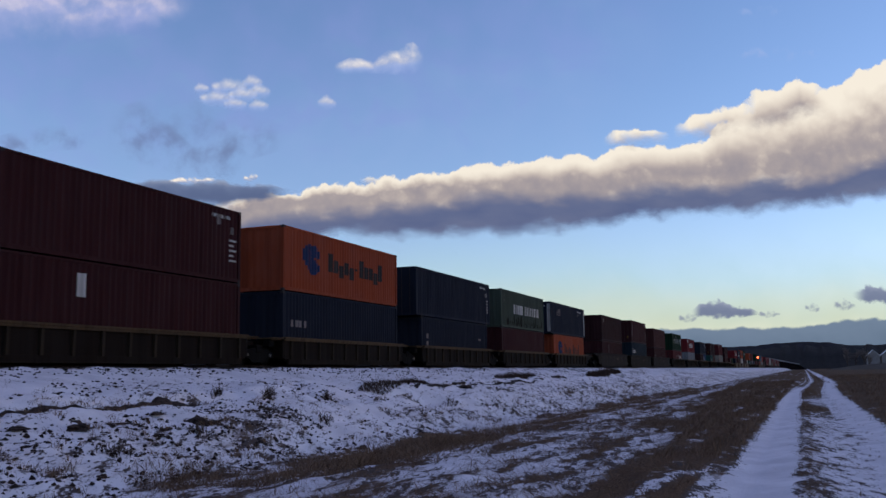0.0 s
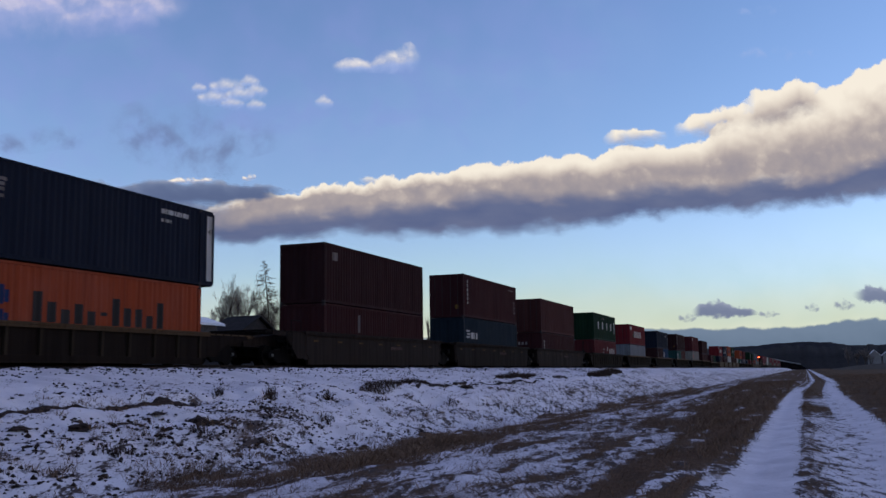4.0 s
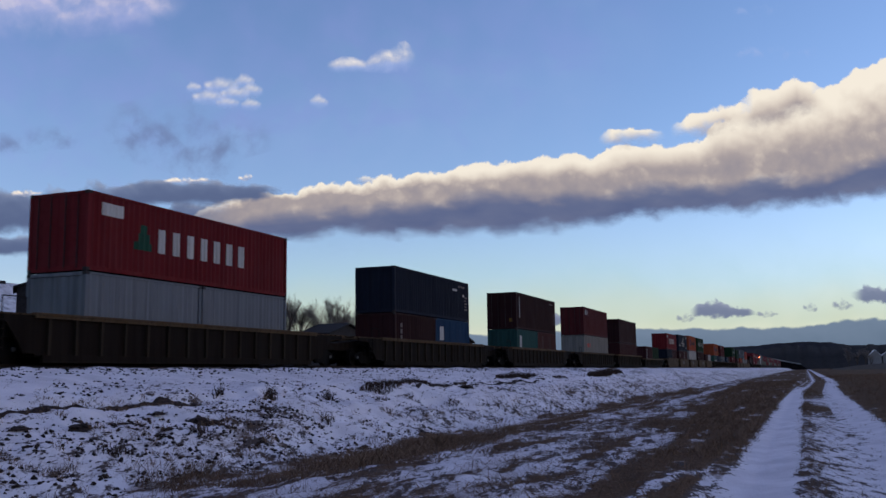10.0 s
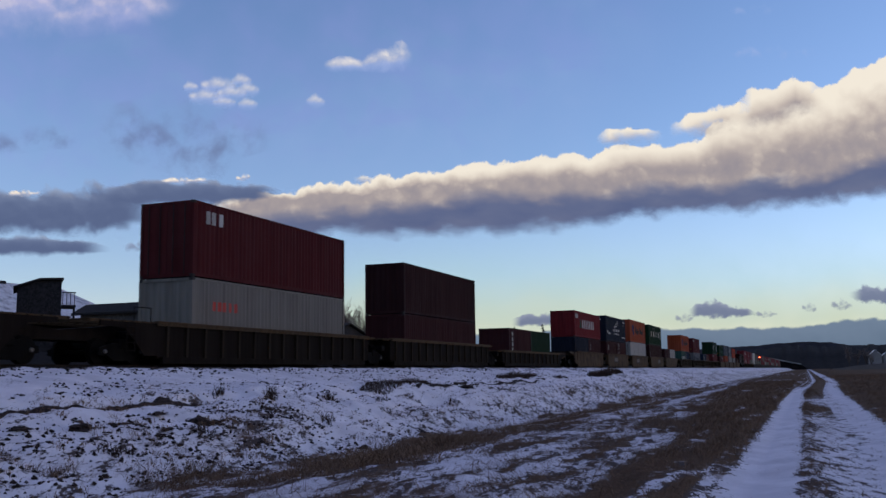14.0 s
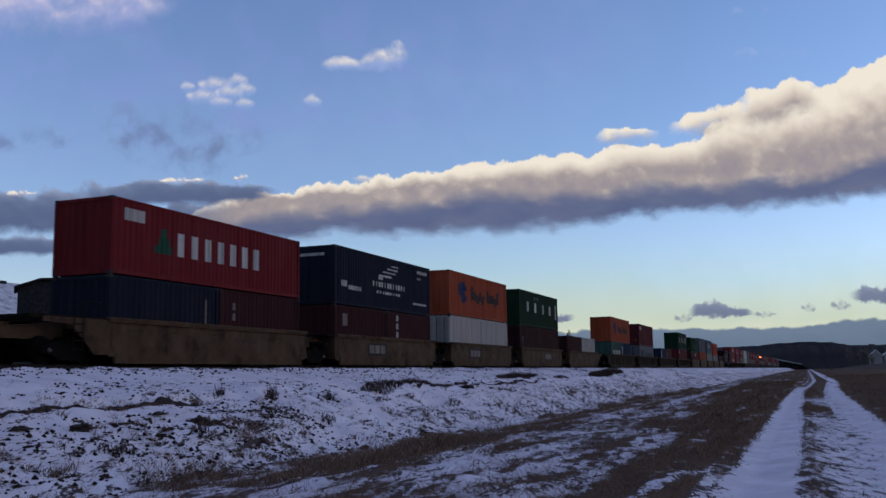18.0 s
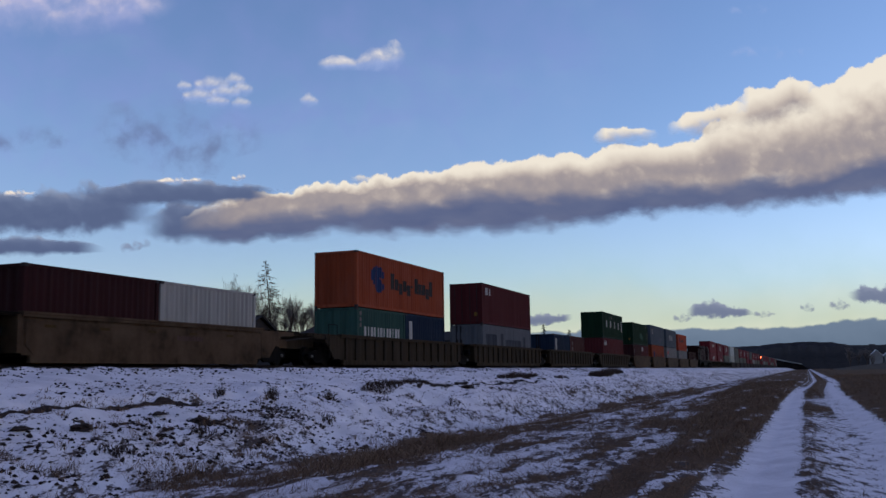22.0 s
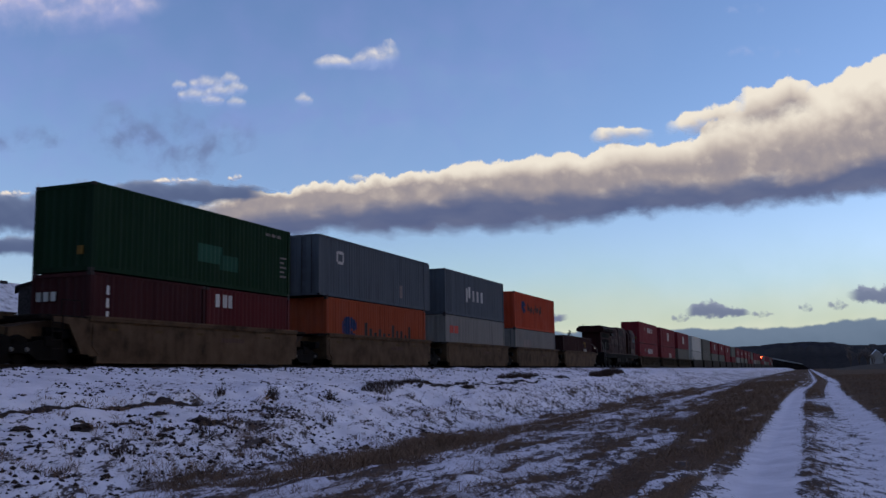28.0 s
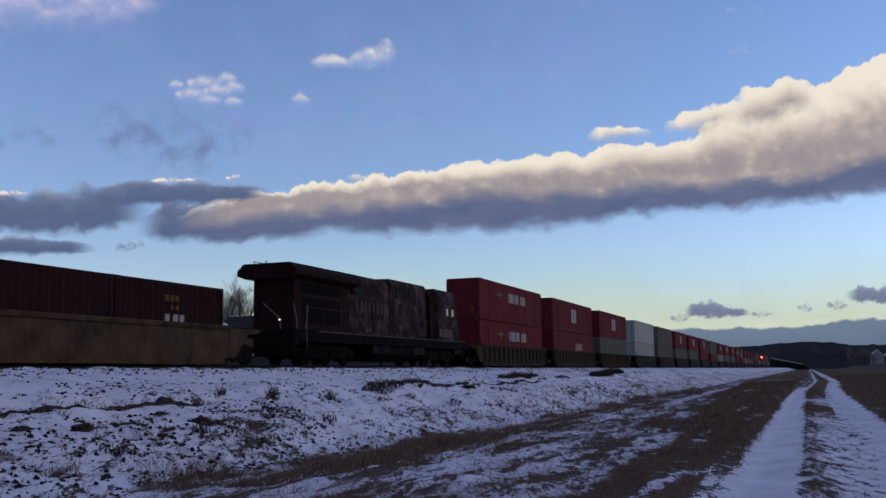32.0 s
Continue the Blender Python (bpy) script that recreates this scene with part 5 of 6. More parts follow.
    for reach, m in ((a, Matrix.Identity(4)), (b, flip)):
        end = part("end_deck", cached(("deck", k, reach), lambda: deck(reach)), None, car, at=m)
        part("platform", cached(("platform", k, reach), lambda: platform(reach)), None, end)
        if detail > 1:
            part("brake_cylinder", cached(("cylinder",), cylinder), None, end)
            part("valve_box", cached(("valve",), valve), None, end)
            if reach > 2:
                reach_hose = reach
                part("grab_iron", cached(("grab", kind), lambda: grab(reach)), None, end)
                part("step_ladder", cached(("ladder", kind), ladder), None, end)
                part("air_hose", cached(("hose", reach), hose), None, end)
                part("coupler", cached(("coupler", reach), lambda: mesh_of(box(box(B(), -0.12, 0.12, -reach - 0.02, -reach + 0.5, 0.46, 0.64, 0.02), -0.2, 0.2, -reach - 0.12, -reach + 0.12, 0.40, 0.70, 0.05), "coupler", IRON)), None, end)
    stand = cached(("stand",), lambda: mesh_of(rod(rod(rod(box(B(), -0.05, 0.05, -0.09, 0.09, 0.5, 1.4, 0.01), (0, -0.07, 0.5), (0, -0.07, 2.3), 0.03), (0, 0.08, 1.9), (0, 0.08, 2.3), 0.02), (0, -0.07, 2.28), (0, 0.08, 2.28), 0.025), "brake_stand", CAR_DARK))
    for y in stands:
        part("brake_stand", stand, None, car, "dark upright brake stand", at=(0.95, y, 0))
    if front_truck:
        truck(car, -front_truck)
    if rear_trucks:
        truck(car, length + rear_trucks)
    if logo:  # metres from the well's end to the emblem
        y0 = logo
        part("emblem_panel", single_box("emblem_panel", MARK_DARK, 1.431, 1.436, y0, y0 + 2.35, 0.16, 0.80, bevel=0), None, car, "black panel with pale bars")
        for i in range(3):
            part("emblem_bar", box(B(), 1.436, 1.44, y0 + 0.24 + i * 0.66, y0 + 0.78 + i * 0.66, 0.28, 0.70), MARK_FADED, car, "pale painted bar")
    if not ribbed:
        bm = B()
        for i in range(11):
            box(bm, 1.431, 1.434, length * 0.56 + i * 0.14, length * 0.56 + 0.09 + i * 0.14, 0.5, 0.66)
        part("number_bars", bm, MARK_DIM, car, "faded painted number")["kind"] = "stuff"
        bm = B()
        for y in np.arange(0.8, length - 0.5, 2.3):
            box(bm, 1.431, 1.434, y, y + 0.45, 0.72, 0.80)
        part("reflector_strips", bm, REFLECTOR, car, "dull yellow reflector strips")["kind"] = "stuff"
    return rides(car, s)


LO, HI, L40, L20, L45, L53 = 2.591, 2.896, 12.192, 6.058, 13.716, 16.154


def strokes(rs, slim=0.42):
    """Slimmer bars, each in the middle of its place."""
    return [(y + (0.5 - slim) * w, z, 2 * slim * w, h) for y, z, w, h in rs]


def brand_crest(c, z=1.2, y=1.75, k=1.0):
    fit = lambda rs: [(y + k * (p - y), z + k * (q - z), k * w, k * h) for p, q, w, h in rs]
    crest = [(0.30, 0.86), (0.10, 1.02), (-0.10, 1.10), (-0.26, 1.12), (-0.30, 1.06), (-0.28, 0.42), (-0.20, 0.30), (-0.12, 0.20)]
    high = [(0.52, 1.10), (0.44, 1.00), (0.50, 0.86)]
    marks(c, "emblem", fit([(y + 0.2 * i, z + a, 0.19, b - a) for i, (a, b) in enumerate(crest)] + [(y + 1.0 + 0.2 * i, z + a, 0.19, b - a) for i, (a, b) in enumerate(high)]), MARK_BLUE, "dark blue painted emblem")
    name = [(y + 2.45 + i * 0.56, z - (0.2 if i in (2, 4, 9) else 0), 0.42, 0.9 if i in (0, 6, 10) else 0.62) for i in range(11) if i != 5]
    marks(c, "lettering", fit(name + [(y + 5.28, z + 0.3, 0.3, 0.12)]), MARK_DARK, "dark painted bars of a line's name")


def brand_wide(c, n, y, z, pitch, h, mat=None, fill=0.6):
    marks(c, "lettering", strokes(row(y, z, n, pitch, h, fill)), mat or MARK_WHITE, "painted bars of a line's name")


def rust_runs(c):
    """Thin dark runs of rust, thickest low on the sheet."""
    rng = random.Random(17)
    runs = []
    for i in range(90):
        y, h = rng.uniform(1.2, 11.6), 0.12 + 0.75 * rng.random() ** 2.2
        runs.append((y, 0.16 + rng.uniform(0.0, 0.25), rng.uniform(0.03, 0.12), h))
    marks(c, "rust_stain", runs, RUST, "dark rust stains")


def id_marks(c, height, faint=True):
    length = c["length"]
    mat = MARK_FADED if faint else MARK_WHITE
    marks(c, "number_bars", row(length - 2.0, height - 0.42, 8, 0.17, 0.13), mat, "small painted number")
    marks(c, "weight_panel", [(length - 0.75, height * 0.28 + i * 0.2, 0.42 - 0.1 * (i % 2), 0.08) for i in range(5)], mat, "small painted weight panel")


def vertical_name(c, n, y, ztop, pitch=0.29, w=0.24, mat=None):
    marks(c, "vertical_lettering", strokes(column(y, ztop, n, pitch, w, 0.72), 0.36), mat or MARK_WHITE, "white painted vertical bars of a name")


def placards(c, mat=None):
    end_marks(c, "placard", [(0.62, 0.55, 0.24, 0.28)], mat or MARK_YELLOW, "small yellow placards")


def brand_column(c, h):
    vertical_name(c, 6, 0.78, h - 0.55)


def brand_stripes(c):
    marks(c, "emblem", [(0.62, 1.95, 0.62, 0.12), (0.70, 1.75, 0.62, 0.12), (0.62, 1.55, 0.62, 0.12)], MARK_WHITE, "three slanting white bars")
    marks(c, "lettering", row(1.5, 1.5, 3, 0.46, 0.42, 0.75), MARK_WHITE, "white painted bars of a name")


def brand_spaced(c, h):
    marks(c, "lettering", strokes([(2.1 + i * 2.35, h * 0.42, 0.66, 0.80) for i in range(4)], 0.36), MARK_WHITE, "widely spaced white painted bars")
    marks(c, "emblem", [(4.55, h * 0.42 + 1.05, 0.28, 0.25), (5.2, h * 0.42 + 1.05, 0.28, 0.25)], MARK_FADED, "two small pale emblems")
    marks(c, "vertical_plate", [(11.25, h * 0.32, 0.30, 1.3)], MARK_WHITE, "white vertical painted plate")


def brand_triangle(c, h):
    brand_wide(c, 7, 3.44, h * 0.36, 0.83, 0.85, None, 0.60)
    marks(c, "emblem", [(2.25, h * 0.36, 0.92, 0.28), (2.42, h * 0.36 + 0.28, 0.62, 0.3), (2.58, h * 0.36 + 0.58, 0.32, 0.3)], MARK_GREEN, "dark green slanted emblem")
    marks(c, "plate", [(0.66, h - 0.72, 1.05, 0.42)], MARK_WHITE, "white painted plate")


def brand_wing(c, h):
    marks(c, "emblem", [(5.1, h * 0.62, 1.6, 0.10), (5.6, h * 0.70, 1.6, 0.09), (6.1, h * 0.77, 1.4, 0.09), (6.7, h * 0.84, 0.9, 0.08), (5.0, h * 0.56, 0.5, 0.18)], MARK_WHITE, "white painted wing of bars")
    marks(c, "lettering", row(4.3, h * 0.42, 12, 0.36, 0.28, 0.5) + row(4.8, h * 0.30, 9, 0.34, 0.14), MARK_WHITE, "white painted bars of a name")
    marks(c, "number_bars", row(10.3, h - 0.5, 9, 0.17, 0.18, 0.8) + row(10.3, h - 0.85, 4, 0.15, 0.13) + row(9.6, 0.55, 10, 0.2, 0.12, 0.9) + row(0.7, h * 0.32, 3, 0.22, 0.3) + row(1.5, h * 0.28, 6, 0.25, 0.22), MARK_WHITE, "white painted numbers")
    end_marks(c, "end_number", [(-0.7 + i * 0.15, h - 0.5, 0.11, 0.14) for i in range(9)], MARK_WHITE, "white painted number")


def brand_three(c, h, y=0.75):
    marks(c, "lettering", strokes(row(y, h * 0.72, 3, 0.42, 0.5, 0.80), 0.40), MARK_WHITE, "three white painted bars")


def size_number(c, at, turn, size):
    """The container's length in feet, painted white."""
    txt = bpy.data.curves.new("size_number", "FONT")
    txt.body, txt.size, txt.extrude, txt.align_x = "45", size, 0.002, "CENTER"
    txt.materials.append(MARK_WHITE)
    part("size_number", txt, None, c, "white painted size number", at=Matrix.Translation(at) @ pose(0, 0, 0, 90, 0, turn))


def build_train():
    units = []

    def load(s, kind, well, lower, upper=None, logo=0.0, detail=2):
        """lower, upper: lists of (offset, length, height, colour, label, doors, painter)."""
        start = s + L40 / 2 - well / 2
        units.append((start, well, kind, logo, detail))
        z = BASE_Z
        for k, level in enumerate((lower, upper or [])):
            for off, length, h, colour, label, doors, painter in level:
                c = container(s + off, z + 0.028 * k, length, h, colour, label, doors, detail, locks=k)
                if painter:
                    painter(c)
            if level:
                z += max(e[2] for e in level)

    def one(colour, h, label, doors=False, painter=None, length=L40):
        return [((L40 - length) / 2, length, h, colour, label, doors, painter)]

    def two(c1, c2, h, l1, l2, p1=None, p2=None):
        return [(0.0, L20, h, c1, l1, False, p1), (L20 + 0.076, L20, h, c2, l2, False, p2)]
    W40, W53 = 12.5, 16.5
    maroon = "maroon corrugated steel shipping container, faded and grimy"
    # five low ribbed wells
    load(3.9, "low", W40, one("maroon", HI, maroon), one("maroon", HI, maroon))
    load(19.44, "low", W40, one("maroon", HI, maroon, painter=lambda c: marks(c, "plate", [(3.2, 1.75, 0.42, 0.75)], MARK_WHITE, "white painted plate")), one("maroon", HI, maroon, painter=lambda c: (id_marks(c, HI, False), marks(c, "plate", [(10.6, 2.2, 0.2, 0.4), (11.5, 1.9, 0.25, 0.3)], MARK_FADED))))
    load(34.95, "low", W40, one("navy", HI, "dark blue corrugated container in a well car", painter=lambda c: marks(c, "lettering", row(0.7, 1.35, 4, 0.38, 0.3), MARK_FADED)), one("orange", HI, "bright orange container with a blue emblem on a blue one", painter=brand_crest))
    load(50.66, "low", W40, one("navy", LO, "dark navy container in a well car", painter=lambda c: marks(c, "plate", [(0.9, 1.3, 0.3, 0.3), (0.9, 0.9, 0.3, 0.25), (10.4, 1.4, 0.5, 0.15)], MARK_FADED)), one("navy", HI, "long dark navy container stacked on another", True, lambda c: (id_marks(c, HI, False), size_number(c, (-0.30, -0.012, 2.15), 0, 0.42), size_number(c, (HALF + 0.003, 12.9, 1.95), 90, 0.36)), L45))
    load(66.4, "low", W40, one("maroon", LO, maroon), one("grey_green", HI, "dull grey-green container with rust stains and white lettering bars", painter=lambda c: (brand_wide(c, 5, 3.2, 1.15, 0.54, 0.72, None, 0.8), brand_wide(c, 8, 6.35, 1.15, 0.54, 0.72, None, 0.8), rust_runs(c), vertical_name(c, 2, 0.7, 2.3, mat=MARK_FADED))))

    def long45(c):
        marks(c, "post_stripe", [(13.24, 0.2, 0.36, 2.5)], MARK_WHITE, "white painted post stripe")
        marks(c, "emblem", [(2.1, 1.95, 1.5, 0.10), (2.4, 2.1, 1.2, 0.1), (2.8, 2.25, 0.9, 0.1), (2.2, 1.75, 1.4, 0.1)], MARK_FADED, "small pale painted wing")
        marks(c, "number_bars", row(10.6, 2.4, 9, 0.17, 0.17, 0.8) + row(10.6, 2.1, 4, 0.15, 0.12), MARK_WHITE, "white painted number")
        end_marks(c, "end_stripe", [(0.86, 0.2, 0.30, 2.5)], MARK_WHITE, "white painted post stripe")
        end_marks(c, "end_number", [(-0.8 + i * 0.17, 2.45, 0.12, 0.12) for i in range(9)], MARK_WHITE, "white painted number")
        for at, turn in (((1.01, -0.006, 2.0), 0), ((HALF + 0.003, 13.42, 2.0), 90)):
            txt = bpy.data.curves.new("size_number", "FONT")
            txt.body, txt.size, txt.extrude, txt.align_x = "45", 0.26, 0.002, "CENTER"
            txt.materials.append(MARK_DARK)
            part("size_number", txt, None, c, "black painted size number", at=Matrix.Translation(at) @ pose(0, 0, 0, 90, 0, turn))
    load(81.9, "low", W40, one("orange", LO, "bright orange container with a blue emblem in a well car", painter=lambda c: brand_crest(c, 0.9, 1.6)), one("navy", HI, "long dark navy container with white post stripes", True, long45, L45))
    # three plain 53-foot wells
    load(103.7, "grey", W53, one("maroon", LO, maroon, painter=lambda c: marks(c, "plate", [(3.6, 1.3, 0.2, 0.9)], MARK_FADED)), one("dark_maroon", HI, maroon, painter=lambda c: marks(c, "plate", [(0.9, 2.1, 0.5, 0.4)], MARK_FADED)))
    load(122.95, "dark", W53, one("dull_blue", HI, "dull blue corrugated container with three white bars", painter=brand_stripes), one("maroon", HI, "maroon container with white vertical lettering bars", True, lambda c: (brand_column(c, HI), id_marks(c, HI), placards(c))))
    load(142.5, "grey", W53, one("maroon", LO, maroon, painter=lambda c: (vertical_name(c, 3, 0.8, 1.7, 0.3, 0.2), end_marks(c, "end_lettering", [(-0.9 + i * 0.32, 1.55, 0.18, 0.26) for i in range(3)], MARK_FADED))), one("brown_maroon", HI, "brownish maroon corrugated container, plain", True))
    # separate ribbed wells
    load(164.0, "brown", W53, two("dull_red", "dull_red", LO, "faded red twenty-foot container", "faded red twenty-foot container with white bars", lambda c: marks(c, "plate", [(4.6, 1.5, 0.9, 0.2), (4.6, 1.2, 0.6, 0.15), (4.6, 0.9, 0.5, 0.5)], MARK_FADED),
                                      lambda c: (marks(c, "plate", [(0.8, 1.5, 0.45, 0.42)], MARK_WHITE), brand_wide(c, 6, 2.0, 1.12, 0.52, 0.62))), one("green", HI, "dark green container with widely spaced white bars", painter=lambda c: brand_spaced(c, HI)))
    load(185.95, "flanged", W53, two("blue_grey", "blue_grey", LO, "pale grey twenty-foot container", "pale grey twenty-foot container"), one("red", LO, "red container with a row of large white bars", True, lambda c: brand_triangle(c, LO)))
    load(209.66, "flanged", W53, two("dark_maroon", "bright_blue", LO, "dark maroon twenty-foot container", "bright blue twenty-foot container", lambda c: vertical_name(c, 3, 0.8, 1.8, 0.34, 0.26, MARK_FADED), lambda c: marks(c, "plate", [(0.7, 1.25, 0.62, 0.85)], MARK_WHITE)), one("navy", LO, "dark navy corrugated container", painter=lambda c: (marks(c, "plate", [(9.2, 1.9, 0.9, 0.14), (11.0, 1.6, 0.3, 0.14)], MARK_WHITE), id_marks(c, LO))))
    load(233.0, "flanged", W53, two("teal", "brown_maroon", LO, "teal green twenty-foot container", "brown maroon twenty-foot container", lambda c: marks(c, "plate", [(0.9, 0.95, 0.45, 1.15)], MARK_WHITE), lambda c: marks(c, "pale_streaks", [(0.5 + 0.25 * i, 0.35, 0.07, 1.9) for i in range(21)], MARK_DIM)), one("dark_maroon", HI, "dark maroon container with white vertical lettering bars", True, lambda c: (brand_column(c, HI), id_marks(c, HI), placards(c))))
    # three ribbed wells
    load(256.9, "flanged", W53, one("off_white", HI, "off-white container with small red lettering bars", painter=lambda c: marks(c, "lettering", row(1.3, 1.7, 5, 0.36, 0.36), MARK_RED)), one("dull_red", HI, "faded red container with three white bars", True, lambda c: brand_three(c, HI)))
    load(276.4, "flanged", W53, one("maroon", LO, maroon), one("dark_maroon", HI, "very dark maroon corrugated container"))
    load(296.3, "low", W53, two("maroon", "green", LO, "maroon twenty-foot container with white vertical bars", "dark green twenty-foot container", lambda c: (vertical_name(c, 4, 0.8, 2.0, 0.4, 0.32), placards(c)), None))
    # five tan wells
    load(318.15, "tan", W40, two("navy", "maroon", LO, "dark blue twenty-foot container", maroon, lambda c: marks(c, "plate", [(5.2, 1.2, 0.15, 0.9)], MARK_FADED), lambda c: vertical_name(c, 2, 0.9, 1.8, 0.4, 0.2, MARK_FADED)), one("red", LO, "red container with a row of large white bars", False, lambda c: brand_triangle(c, LO)))
    load(333.7, "tan", W40, two("maroon", "maroon", LO, maroon, "maroon twenty-foot container with white vertical bars", lambda c: marks(c, "plate", [(0.9, 1.6, 0.42, 0.6)], MARK_FADED), lambda c: vertical_name(c, 4, 1.1, 2.1, 0.45, 0.3)), one("navy", HI, "dark navy container with a white painted wing", painter=lambda c: brand_wing(c, HI)), 3.3)
    load(349.2, "tan", W40, one("white", HI, "white insulated container, slightly stained", True), one("orange", HI, "bright orange container with a blue emblem on a white one", painter=brand_crest), 3.17)
    load(364.8, "tan", W40, one("dark_maroon", HI, maroon, painter=lambda c: vertical_name(c, 3, 0.7, 1.9, 0.34, 0.24)), one("green", HI, "dark green container with widely spaced white bars", painter=lambda c: brand_spaced(c, HI)), 6.6)
    load(380.4, "tan", W40, two("maroon", "white", LO, maroon, "clean white twenty-foot container in a tan well"))
    # three ribbed wells
    load(401.85, "rib", W53, two("sea_green", "blue", LO, "grey-green twenty-foot container with white bars", "blue twenty-foot container with a white plate", lambda c: (brand_wide(c, 12, 0.9, 1.15, 0.38, 0.5), vertical_name(c, 3, 0.35, 2.2, 0.3, 0.25, MARK_FADED)), lambda c: marks(c, "plate", [(0.55, 0.9, 0.42, 1.3)], MARK_WHITE)), one("orange", HI, "bright orange container with a blue emblem", False, brand_crest))
    load(421.4, "rib", W53, one("stained_grey", LO, "dull grey container with dark painted-over patches", painter=lambda c: marks(c, "patch", [(0.9, 1.15, 2.3, 0.8), (4.1, 0.45, 0.75, 1.6), (5.3, 0.5, 4.2, 1.15), (9.9, 0.45, 0.7, 1.5)], PATCH_GREY, "dark painted-over patch")), one("dull_red", HI, "faded red container with three white bars", True, lambda c: (brand_three(c, HI), placards(c))))
    load(441.1, "rib", W53, two("blue", "brown_maroon", LO, "blue twenty-foot container with a white plate", "brownish maroon twenty-foot container", lambda c: marks(c, "plate", [(0.6, 0.7, 0.55, 1.5)], MARK_WHITE), lambda c: vertical_name(c, 2, 0.9, 1.7, 0.5, 0.28, MARK_FADED)))
    load(462.75, "rib", W53, one("dull_red", HI, "faded red container with three white bars", painter=lambda c: brand_three(c, HI)), one("green", HI, "dark green container with widely spaced white bars", painter=lambda c: brand_spaced(c, HI)))
    # five tan wells
    load(482.15, "tan", W40, two("maroon", "dull_red", LO, "maroon twenty-foot container with white bars", "faded red twenty-foot container with three white bars", lambda c: (vertical_name(c, 3, 0.7, 1.9, 0.42, 0.26), end_marks(c, "end_lettering", [(-1.0 + i * 0.3, 1.7, 0.2, 0.3) for i in range(3)], MARK_WHITE)), lambda c: brand_three(c, LO, 0.6)), one("green", HI, "plain dark green container with a yellow placard", False, lambda c: (placards(c), marks(c, "patch", [(5.6, 0.9, 1.5, 0.7), (7.0, 0.7, 1.2, 0.6)], MARK_GREEN), id_marks(c, HI))))
    load(497.7, "tan", W40, one("orange", HI, "bright orange container with a blue emblem in a well car", painter=lambda c: brand_crest(c, 0.95, 1.6)), one("slate", HI, "long slate grey container with a round white emblem", True, lambda c: (marks(c, "emblem", [(1.9, 2.15, 0.65, 0.14), (1.8, 1.75, 0.2, 0.5), (2.4, 1.75, 0.2, 0.5), (1.9, 1.65, 0.65, 0.14)], MARK_WHITE, "round white painted emblem"), marks(c, "plate", [(9.3, 0.5, 0.35, 0.7)], MARK_FADED)), L45))
    load(513.2, "tan", W40, one("light_grey", HI, "pale grey container with small red bars", painter=lambda c: marks(c, "lettering", row(0.75, 1.75, 4, 0.42, 0.48, 0.8), MARK_RED)), one("slate", HI, "slate grey container with white lettering bars", painter=lambda c: (marks(c, "emblem", [(4.0, 1.0, 0.3, 0.95), (4.4, 1.3, 0.45, 0.75)], MARK_WHITE), brand_wide(c, 3, 5.2, 1.1, 0.85, 0.75))))
    load(528.2, "tan", W40, one("light_grey", LO, "pale grey container stacked beneath an orange one", True, lambda c: marks(c, "plate", [(2.3, 1.2, 2.2, 0.6)], MARK_FADED)), one("red_orange", HI, "bright orange container with dark lettering bars", painter=lambda c: brand_crest(c, 1.5, 1.9, 0.7)))
    load(543.35, "tan", W40, two("dark_maroon", "dark_maroon", LO, maroon, "dark maroon twenty-foot container with yellow and white bars", None, lambda c: (marks(c, "lettering", row(2.6, 1.9, 3, 0.28, 0.22) + row(2.9, 1.6, 2, 0.28, 0.18), MARK_YELLOW), marks(c, "white_lettering", row(2.6, 1.1, 3, 0.42, 0.34), MARK_WHITE))))
    # behind the locomotive: domestic 53-foot boxes
    tire = lambda c: (brand_wide(c, 8, 6.8, 1.55, 0.34, 0.72, None, 0.75), marks(c, "second_word", row(10.1, 1.55, 4, 0.32, 0.68, 0.75), MARK_WHITE, "painted bars of a name"), marks(c, "emblem", [(4.0, 1.95, 1.6, 0.12), (4.7, 1.7, 0.2, 0.6)], MARK_FADED, "pale painted cross emblem"), placards(c))
    cross = lambda c: marks(c, "emblem", [(7.2, 0.95, 0.8, 1.3), (8.25, 0.95, 0.8, 1.3)], MARK_WHITE, "large white painted emblem")
    base = lambda s: s - (L40 - L53) / 2
    red53 = "red 53-foot container with large white bars"
    load(base(585.9), "rib", W53, one("rail_red", HI, red53, True, tire, L53), one("rail_red", HI, red53, True, tire, L53))
    load(base(605.9), "rib", W53, one("rail_red", HI, red53, True, lambda c: brand_wide(c, 6, 8.5, 1.2, 0.5, 0.7), L53), one("rail_red", HI, "red 53-foot container with a white emblem", True, cross, L53))
    load(base(625.9), "rib", W53, one("warm_grey", HI, "dull grey 53-foot container, plain sided", True, None, L53), one("rail_red", HI, "red 53-foot container with a white emblem", True, cross, L53))
    load(base(648.2), "grey", W53, one("dull_white", HI, "white 53-foot container in a well car", True, None, L53), one("dull_white", HI, "white 53-foot container with a dark end", True, None, L53))
    load(base(668.2), "grey", W53, one("warm_grey", HI, "dull grey 53-foot container, plain sided", True, None, L53), one("warm_grey", HI, "dull grey 53-foot container, plain sided", True, None, L53), detail=1)
    s = 688.2
